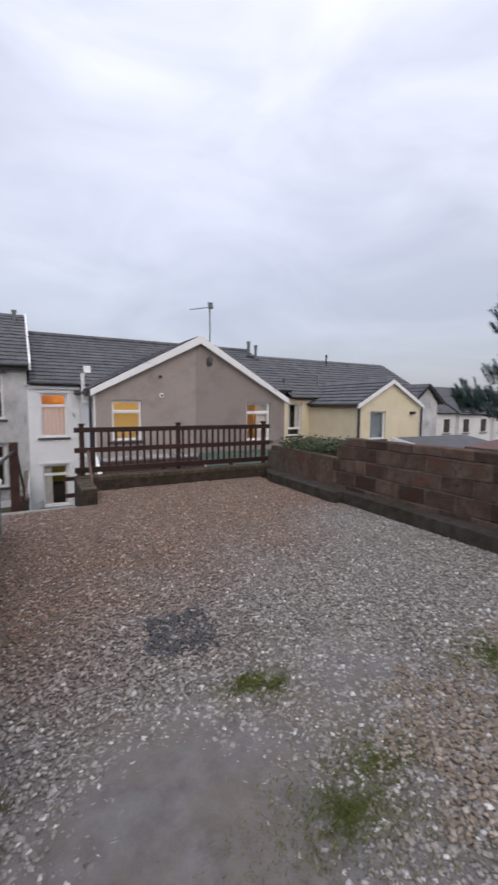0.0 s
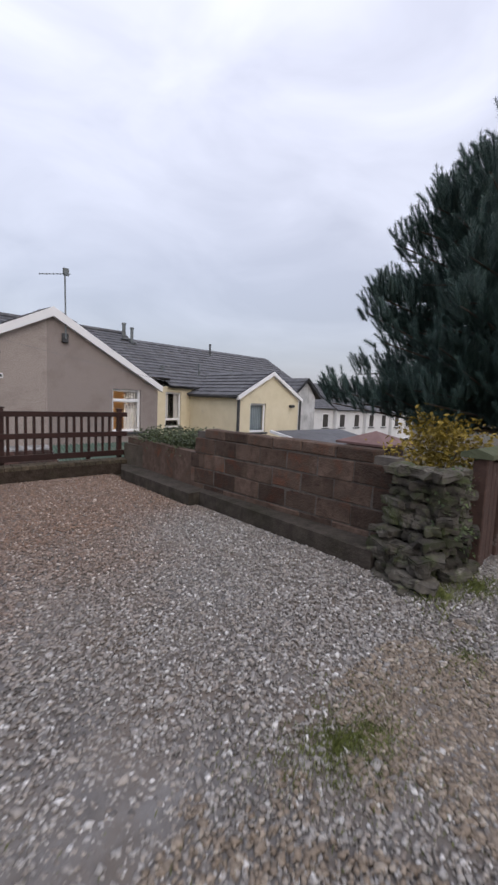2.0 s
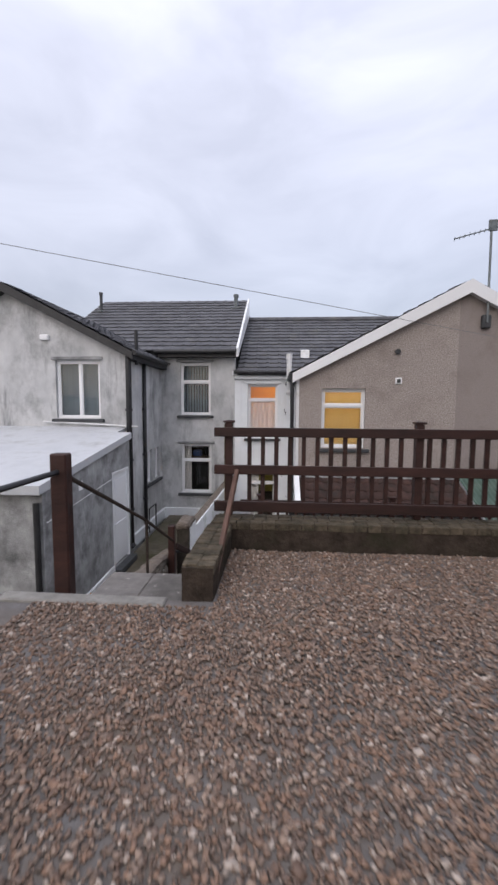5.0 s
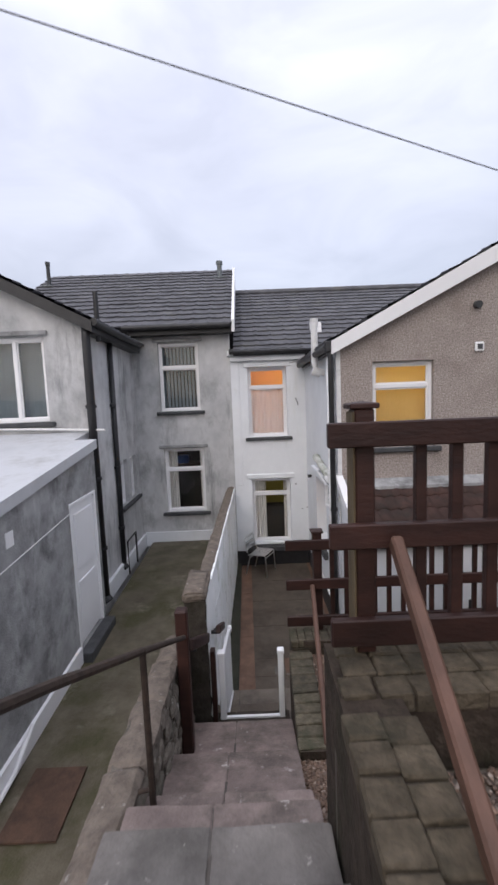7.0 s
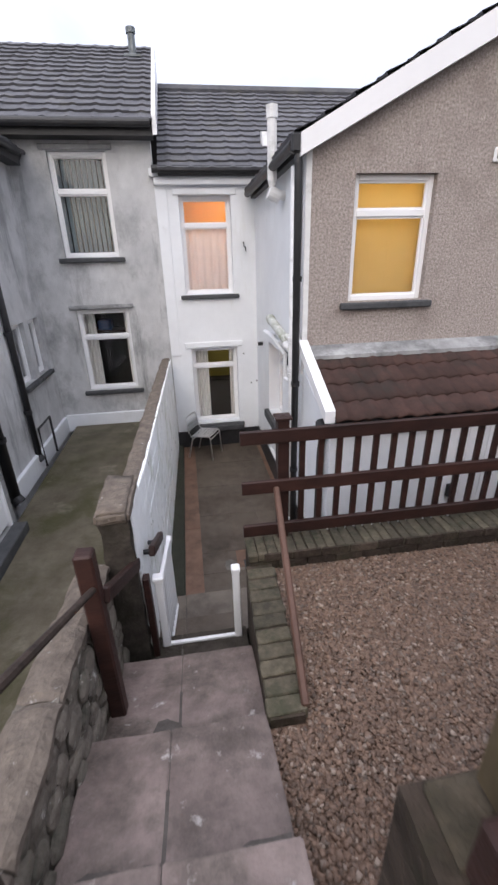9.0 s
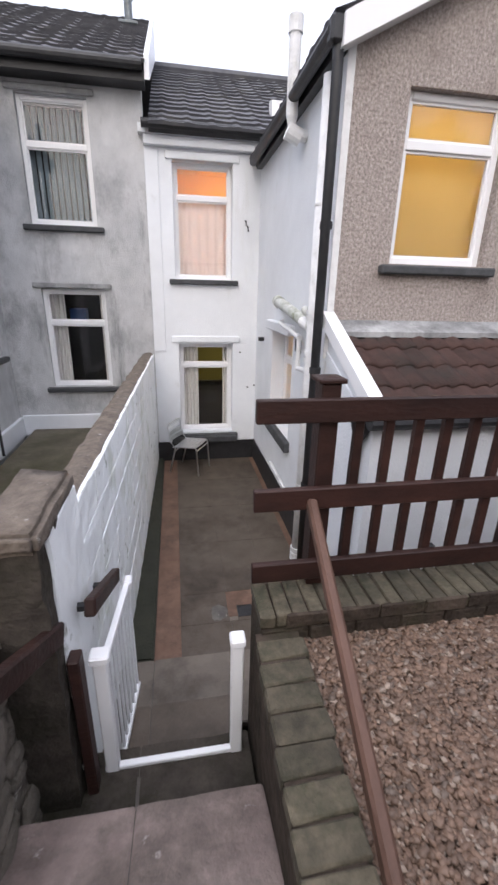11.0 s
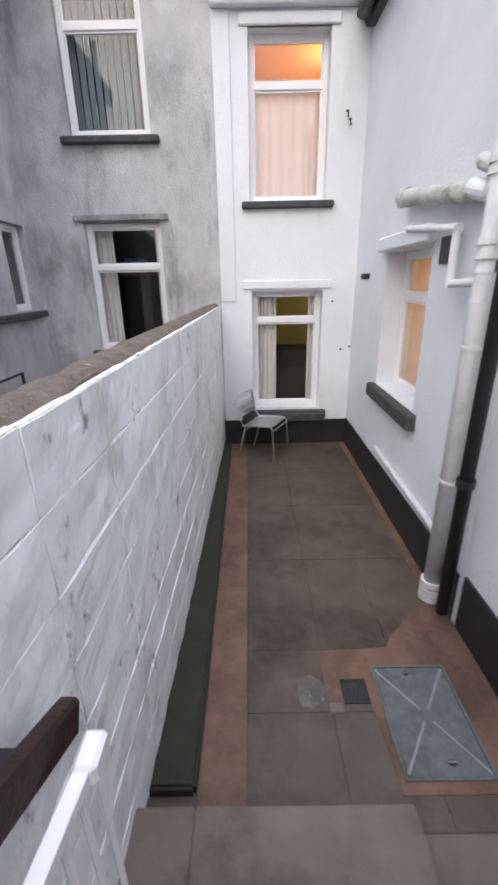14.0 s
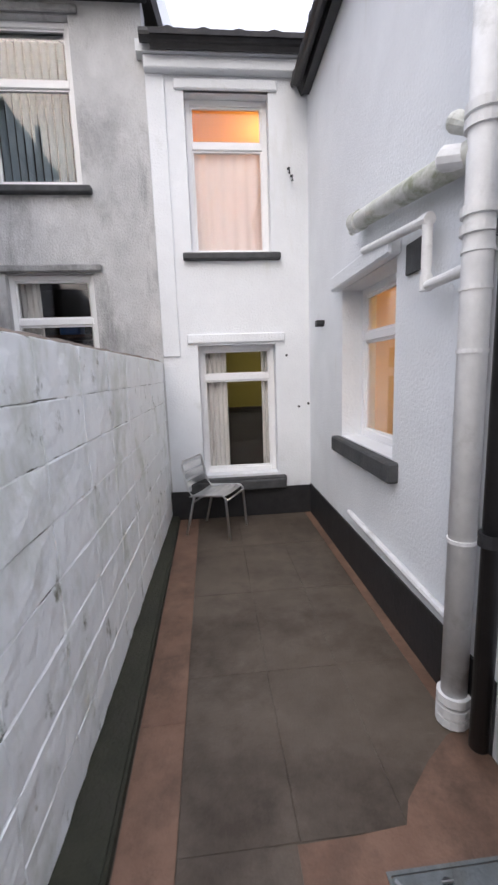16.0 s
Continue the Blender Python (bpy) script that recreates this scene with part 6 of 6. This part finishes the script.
sh = thing("planter_shrub", "low green trailing shrub in the planter", "shrub", (4.2, 6.4, 0.5))
sc_ = [(random.uniform(3.72, 4.7), random.uniform(5.5, 7.5), random.uniform(0.55, 0.80)) for _ in range(70)]
part("leaves", leaf_cloud(sc_, (0.10, 0.12, 0.06), 5200, 0.03), M_SHRUB, sh)
for k in range(10):
    c = sc_[k]
    part("stem", tube([(4.2, 6.4, 0.5), ((c[0] + 4.2) / 2, (c[1] + 6.4) / 2, 0.62), c], 0.007, 5), M_BARK, sh)

ys_ = thing("yellow_shrub", "autumn yellow shrub under the pine tree", "shrub", (4.9, 2.2, G0))
yc_ = [(5.0 + random.gauss(0, 0.17), 2.12 + random.gauss(0, 0.17), random.uniform(0.70, 1.25)) for _ in range(40)]
part("leaves", leaf_cloud(yc_, (0.11, 0.11, 0.10), 2600, 0.032), M_YELLOWLEAF, ys_)
for k in range(9):
    c = yc_[k]
    part("stem", tube([(4.9, 2.2, G0), ((c[0] + 4.9) / 2, (c[1] + 2.2) / 2, 0.6), c], 0.010, 5, taper=[0.014, 0.01, 0.004]), M_BARK, ys_)


def pine(x, y, base, height, reach, low):
    """A pine: bent tapered trunk, whorls of drooping then rising limbs, and bottle-brush shoots of single needles."""
    t = thing("pine_tree", "tall dense dark green pine tree", "tree", (x, y, base))
    part("trunk", tube([(x, y, base), (x + 0.05, y + 0.02, base + height * 0.3), (x - 0.03, y, base + height * 0.65), (x, y, base + height)], 0, 10, taper=[0.17, 0.14, 0.09, 0.02]), M_BARK, t)
    shoots = []
    z = base + low

    def limb(root, mid, tip, a, rr, f, dense):
        part("limb", tube([root, mid, tip], 0, 5, taper=[0.035 * (1 - f) + 0.012, 0.02, 0.006]), M_BARK, t)
        out = Vector((math.cos(a), math.sin(a), 0))
        for j in range(max(6, int(dense * rr))):
            g = random.uniform(0.22, 1.0)
            p = root.lerp(mid, g * 2) if g < 0.5 else mid.lerp(tip, g * 2 - 1)
            side = Vector((-out.y, out.x, 0)) * random.uniform(-1.0, 1.0)
            d = (out * random.uniform(0.1, 0.7) + side * 0.6 + Vector((0, 0, random.uniform(0.5, 1.3)))).normalized()
            q = p + side * random.uniform(0.05, 0.40) * rr * 0.6 + Vector((0, 0, random.uniform(-0.08, 0.16)))
            shoots.append((q, d, random.uniform(0.18, 0.34)))
        for j in range(4):
            shoots.append((tip - out * 0.07 * j, (out * 0.35 + Vector((random.uniform(-0.25, 0.25), random.uniform(-0.25, 0.25), 0.9))).normalized(), random.uniform(0.26, 0.42)))

    while z < base + height - 0.25:
        f = (z - base - low) / (height - low)
        r = reach * math.sqrt(max(0.0, 1.0 - f ** 2.1)) * (0.86 + 0.14 * min(1, f * 5))
        for k in range(10):
            a = math.tau * (k + random.uniform(-0.4, 0.4)) / 10 + z * 2.1
            rr = r * random.uniform(0.82, 1.04)
            tip = Vector((x + rr * math.cos(a), y + rr * math.sin(a), z + rr * random.uniform(0.0, 0.30)))
            mid = Vector((x + rr * 0.5 * math.cos(a + 0.1), y + rr * 0.5 * math.sin(a + 0.1), z + rr * 0.03))
            limb(Vector((x, y, z)), mid, tip, a, rr, f, 30)
        z += random.uniform(0.17, 0.25)
    # one long low limb
    for dz in (0.0, 0.10, -0.08):
        tip = Vector((x - 1.80, y + 2.05, base + 1.58 + dz))
        limb(Vector((x, y, base + 1.3)), Vector((x - 0.9, y + 1.0, base + 1.35 + dz)), tip, math.atan2(1.95, -1.75), 2.2, 0.2, 34)
    V, F = [], []
    for p, d, ln in shoots:
        d = d.normalized()
        s = d.cross(Vector((0.3, 0.2, 1))).normalized()
        u = s.cross(d)
        for i in range(64):
            g = i / 64
            a = i * 2.4
            o = p + d * (ln * g)
            w = (s * math.cos(a) + u * math.sin(a))
            tipn = o + (w * 0.75 + d * 0.75) * (0.095 * random.uniform(0.8, 1.15) * (1 - 0.35 * g))
            b = d.cross(w) * 0.0058
            n0 = len(V)
            V += [o - b, o + b, tipn]
            F.append((n0, n0 + 1, n0 + 2))
    me = bpy.data.meshes.new("needles")
    me.from_pydata(V, [], F)
    me.materials.append(M_NEEDLE)
    ob = new("needles", me)
    ob.parent = t
    ob.matrix_parent_inverse = Matrix.Translation(-Vector(t.location))
    return t


pine(6.85, 1.75, G0, 5.0, 2.30, 1.15)


# ---------- gravel ----------
def gravel_mat(name, stops_a, stops_b=None, y0=0.0, y1=1.0):
    m = bpy.data.materials.new(name)
    m.use_nodes = True
    n, l = m.node_tree.nodes, m.node_tree.links
    p = n["Principled BSDF"]
    geo = n.new("ShaderNodeNewGeometry")

    def ramp_of(stops):
        r = n.new("ShaderNodeValToRGB")
        e = r.color_ramp.elements
        while len(e) < len(stops):
            e.new(0.5)
        for k, c in enumerate(stops):
            e[k].position, e[k].color = k / (len(stops) - 1), (*c, 1)
        l.new(geo.outputs["Random Per Island"], r.inputs["Fac"])
        return r.outputs["Color"]
    col = ramp_of(stops_a)
    if stops_b:
        other = ramp_of(stops_b)
        sp_ = n.new("ShaderNodeSeparateXYZ")
        l.new(geo.outputs["Position"], sp_.inputs[0])
        tx = n.new("ShaderNodeTexNoise")
        tx.inputs["Scale"].default_value, tx.inputs["Detail"].default_value = 0.9, 4.0
        l.new(geo.outputs["Position"], tx.inputs["Vector"])
        add = n.new("ShaderNodeMath")
        add.operation = "MULTIPLY_ADD"
        l.new(tx.outputs["Fac"], add.inputs[0])
        add.inputs[1].default_value = 3.0
        l.new(sp_.outputs["Y"], add.inputs[2])
        less = n.new("ShaderNodeMath")
        less.operation = "MULTIPLY_ADD"
        l.new(sp_.outputs["X"], less.inputs[0])
        less.inputs[1].default_value = -0.55
        l.new(add.outputs[0], less.inputs[2])
        mr_ = n.new("ShaderNodeMapRange")
        mr_.inputs["From Min"].default_value, mr_.inputs["From Max"].default_value = y0, y1
        l.new(less.outputs[0], mr_.inputs["Value"])
        mx = n.new("ShaderNodeMix")
        mx.data_type = "RGBA"
        l.new(mr_.outputs["Result"], mx.inputs["Factor"])
        l.new(col, mx.inputs["A"])
        l.new(other, mx.inputs["B"])
        col = mx.outputs["Result"]
    l.new(col, p.inputs["Base Color"])
    p.inputs["Roughness"].default_value = 0.6
    return m


GREYS = ((0.085, 0.077, 0.071), (0.26, 0.24, 0.222), (0.165, 0.138, 0.118), (0.38, 0.36, 0.335), (0.215, 0.20, 0.188), (0.32, 0.282, 0.245), (0.13, 0.117, 0.107), (0.62, 0.60, 0.58))
REDS = ((0.085, 0.055, 0.042), (0.25, 0.150, 0.100), (0.12, 0.085, 0.066), (0.33, 0.235, 0.175), (0.155, 0.108, 0.085), (0.26, 0.160, 0.108), (0.10, 0.076, 0.062), (0.52, 0.43, 0.36))
CHIPS = ((0.085, 0.052, 0.034), (0.18, 0.110, 0.073), (0.12, 0.079, 0.057), (0.24, 0.153, 0.105), (0.15, 0.096, 0.068), (0.21, 0.13, 0.088), (0.095, 0.066, 0.049), (0.36, 0.28, 0.22))
M_GRAVEL = gravel_mat("mixed_gravel", GREYS, REDS, 3.3, 5.3)
M_REDGRAVEL = gravel_mat("reddish_stone_chips", CHIPS)


def bed_height(x, y):
    """How high the mud stands between the stones of the yard."""
    h = 0.010 * noise.noise(Vector((x * 1.1, y * 1.1, 0.3))) + 0.006 * noise.noise(Vector((x * 4, y * 4, 2.0)))
    for cx, cy, r, k in ((-0.76, 1.30, 0.50, 0.013), (0.46, 1.46, 0.45, 0.010), (-0.3, 0.6, 0.7, 0.010), (-0.8, 0.8, 0.6, 0.010), (1.75, 0.65, 0.60, 0.014), (0.8, 1.5, 0.5, 0.007), (-1.0, 0.4, 0.8, 0.014)):
        d2 = ((x - cx) ** 2 + (y - cy) ** 2) / r ** 2
        h += k * math.exp(-d2)
    return h


def stones(name, n, x0, x1, y0, y1, lo, hi, height, material, inside=None, label=""):
    P = np.column_stack([rng.uniform(x0, x1, n), rng.uniform(y0, y1, n)])
    if inside:
        P = P[[inside(a, b) for a, b in P]]
    n = len(P)
    Z = np.array([height(a, b) for a, b in P])
    s = lo * (hi / lo) ** (rng.uniform(0, 1, n) ** 1.5)
    base = np.array([[-1, -1, -1], [1, -1, -1], [1, 1, -1], [-1, 1, -1], [-1, -1, 1], [1, -1, 1], [1, 1, 1], [-1, 1, 1]], float) * 0.5
    v = base[None] * (1 + rng.uniform(-0.42, 0.42, (n, 8, 3)))
    v *= np.stack([rng.uniform(0.8, 1.35, n), rng.uniform(0.6, 1.0, n), rng.uniform(0.4, 0.75, n)], 1)[:, None, :]
    a, b = rng.uniform(0, math.tau, n), rng.normal(0, 0.38, n)
    v = np.stack([v[..., 0] * np.cos(b)[:, None] + v[..., 2] * np.sin(b)[:, None], v[..., 1], -v[..., 0] * np.sin(b)[:, None] + v[..., 2] * np.cos(b)[:, None]], -1)
    v = np.stack([v[..., 0] * np.cos(a)[:, None] - v[..., 1] * np.sin(a)[:, None], v[..., 0] * np.sin(a)[:, None] + v[..., 1] * np.cos(a)[:, None], v[..., 2]], -1)
    v = v * s[:, None, None] + np.column_stack([P, Z + s * 0.06])[:, None, :]
    q = np.array([[0, 3, 2, 1], [4, 5, 6, 7], [0, 1, 5, 4], [1, 2, 6, 5], [2, 3, 7, 6], [3, 0, 4, 7]])
    f = (q[None] + 8 * np.arange(n)[:, None, None]).reshape(-1, 4)
    me = bpy.data.meshes.new(name)
    me.vertices.add(n * 8)
    me.vertices.foreach_set("co", v.ravel())
    me.loops.add(f.size)
    me.loops.foreach_set("vertex_index", f.ravel())
    me.polygons.add(len(f))
    me.polygons.foreach_set("loop_start", np.arange(0, f.size, 4))
    me.polygons.foreach_set("loop_total", np.full(len(f), 4))
    me.update(calc_edges=True)
    me.validate()
    me.materials.append(material)
    return tagged(new(name, me), label, "gravel", "", "stuff")


def bed_mat(name, a, b, c):
    m = mat(name, a, b, 9.0, 0.75, 0.006, 90, dirt=c, dscale=1.3, dcut=(0.42, 0.62))
    n, l = m.node_tree.nodes, m.node_tree.links
    p = n["Principled BSDF"]
    t = n.new("ShaderNodeTexNoise")
    t.inputs["Scale"].default_value, t.inputs["Detail"].default_value = 1.0, 3.0
    geo = n.new("ShaderNodeNewGeometry")
    l.new(geo.outputs["Position"], t.inputs["Vector"])
    r = n.new("ShaderNodeMapRange")
    r.inputs["From Min"].default_value, r.inputs["From Max"].default_value = 0.40, 0.62
    r.inputs["To Min"].default_value, r.inputs["To Max"].default_value = 0.45, 0.85
    l.new(t.outputs["Fac"], r.inputs["Value"])
    l.new(r.outputs["Result"], p.inputs["Roughness"])
    return m


M_BED = bed_mat("damp_gravel_mud", (0.085, 0.075, 0.068), (0.17, 0.16, 0.155), (0.13, 0.10, 0.076))
bed = bmesh.new()
NX, NY = 60, 90
grid_v = []
for j in range(NY + 1):
    y = -2.0 + (7.46 + 2.0) * j / NY
    grid_v.append([bed.verts.new((-1.80 + 7.0 * i / NX, y, G0 + bed_height(-1.80 + 7.0 * i / NX, y) - 0.004)) for i in range(NX + 1)])
for j in range(NY):
    for i in range(NX):
        x, y = grid_v[j][i].co.x, grid_v[j][i].co.y
        if (x > 3.45 and y > 1.4) or (x < -0.22 and y > 6.33):
            continue
        bed.faces.new((grid_v[j][i], grid_v[j][i + 1], grid_v[j + 1][i + 1], grid_v[j + 1][i]))
for v in [v for v in bed.verts if not v.link_faces]:
    bed.verts.remove(v)
solid("gravel_bed", bed, M_BED, "damp muddy ground between the gravel stones", "ground", "structure", smooth=True)
UP = lambda x, y: not ((x > 3.24 + 0.035 * (y - 2) and y > 1.4) or (x < -0.13 and y > 6.32) or (x < -1.43 + 0.042 * (y - 5.2)))
stones("gravel", 180000, -1.66, 4.6, 0.3, 7.45, 0.008, 0.0225, lambda x, y: G0 + bed_height(x, y) * 0.25 + 0.004, M_GRAVEL, UP, "loose grey and reddish brown gravel")
stones("gravel", 1500, -1.60, 3.0, 0.3, 7.3, 0.024, 0.040, lambda x, y: G0 + bed_height(x, y) * 0.3, M_GRAVEL, UP, "larger stones among the gravel")
M_MUDGRAVEL = gravel_mat("muddy_gravel", ((0.12, 0.092, 0.066), (0.22, 0.175, 0.132), (0.16, 0.122, 0.088), (0.28, 0.228, 0.178), (0.14, 0.108, 0.08), (0.40, 0.35, 0.29)))
M_ASH = gravel_mat("sooty_gravel", ((0.03, 0.03, 0.032), (0.07, 0.07, 0.075), (0.045, 0.045, 0.048), (0.11, 0.11, 0.115)))
spot = lambda cx, cy, r: (lambda x, y: UP(x, y) and math.hypot(x - cx, (y - cy) * 0.8) < r * (0.6 + 0.7 * abs(noise.noise(Vector((x * 5, y * 5, 7))) + 0.3)))
stones("gravel", 2600, -0.72, 0.18, 1.77, 2.77, 0.010, 0.024, lambda x, y: G0 + bed_height(x, y) * 0.25 + 0.010, M_ASH, spot(-0.27, 2.27, 0.30), "sooty dark patch of gravel")
stones("gravel", 3500, 0.0, 1.4, 0.3, 1.3, 0.010, 0.026, lambda x, y: G0 + bed_height(x, y) * 0.25 + 0.009, M_MUDGRAVEL, spot(0.7, 0.65, 0.55), "muddy brown patch of gravel")
stones("gravel", 7000, 1.2, 3.0, 0.3, 1.3, 0.010, 0.026, lambda x, y: G0 + bed_height(x, y) * 0.25 + 0.009, M_MUDGRAVEL, spot(2.0, 0.7, 0.75), "muddy brown patch of gravel")
stones("stone_chips", 80000, -0.355, 3.9, 7.75, 9.96, 0.011, 0.027, lambda x, y: G1 + 0.012 * noise.noise(Vector((x * 2, y * 2, 0))), M_REDGRAVEL, lambda x, y: not (x < -0.14 + 0.05 * (y - 8.8) and y > 8.78), "reddish brown stone chips in the lower bed")


def grass(cx, cy, r, n, hgt):
    a = rng.uniform(0, math.tau, n)
    d = r * np.abs(rng.normal(0, 0.75, n)) * (1 + 0.4 * np.sin(a * 3 + cx * 9) + 0.25 * np.sin(a * 7))
    V, F = [], []
    for i in range(n):
        x, y = cx + d[i] * math.cos(a[i]) * 1.4, cy + d[i] * math.sin(a[i])
        h = hgt * random.uniform(0.4, 1.2)
        b = random.uniform(0, math.tau)
        lean = Vector((math.cos(b), math.sin(b), 0)) * h * random.uniform(0.2, 0.9)
        s = Vector((-math.sin(b), math.cos(b), 0)) * 0.0022
        p = Vector((x, y, G0 - 0.002 + max(0, bed_height(x, y))))
        k = len(V)
        V += [p - s, p + s, p + lean * 0.4 + Vector((0, 0, h * 0.7)) + s * 0.6, p + lean + Vector((0, 0, h))]
        F += [(k, k + 1, k + 2), (k, k + 2, k + 3)]
    return V, F


GV, GF = [], []
for cx, cy, r, n, h in ((-0.11, 1.57, 0.10, 1500, 0.022), (0.02, 1.50, 0.08, 800, 0.02), (-0.13, 0.73, 0.24, 4500, 0.016), (0.15, 0.85, 0.2, 2600, 0.016), (1.4, 1.05, 0.24, 3600, 0.022), (-1.50, 1.36, 0.10, 1100, 0.06), (1.56, 1.00, 0.14, 1200, 0.02), (2.5, 0.9, 0.3, 600, 0.03), (-1.42, 2.6, 0.06, 160, 0.05),
                        (3.2, 1.35, 0.18, 500, 0.06), (3.6, 1.2, 0.2, 500, 0.06)):
    V, F = grass(cx, cy, r, n, h)
    GF += [tuple(i + len(GV) for i in f) for f in F]
    GV += V
me = bpy.data.meshes.new("grass_tufts")
me.from_pydata(GV, [], GF)
me.materials.append(M_GRASS)
tagged(new("grass_tufts", me), "sparse green grass growing through the gravel", "grass", "", "stuff")
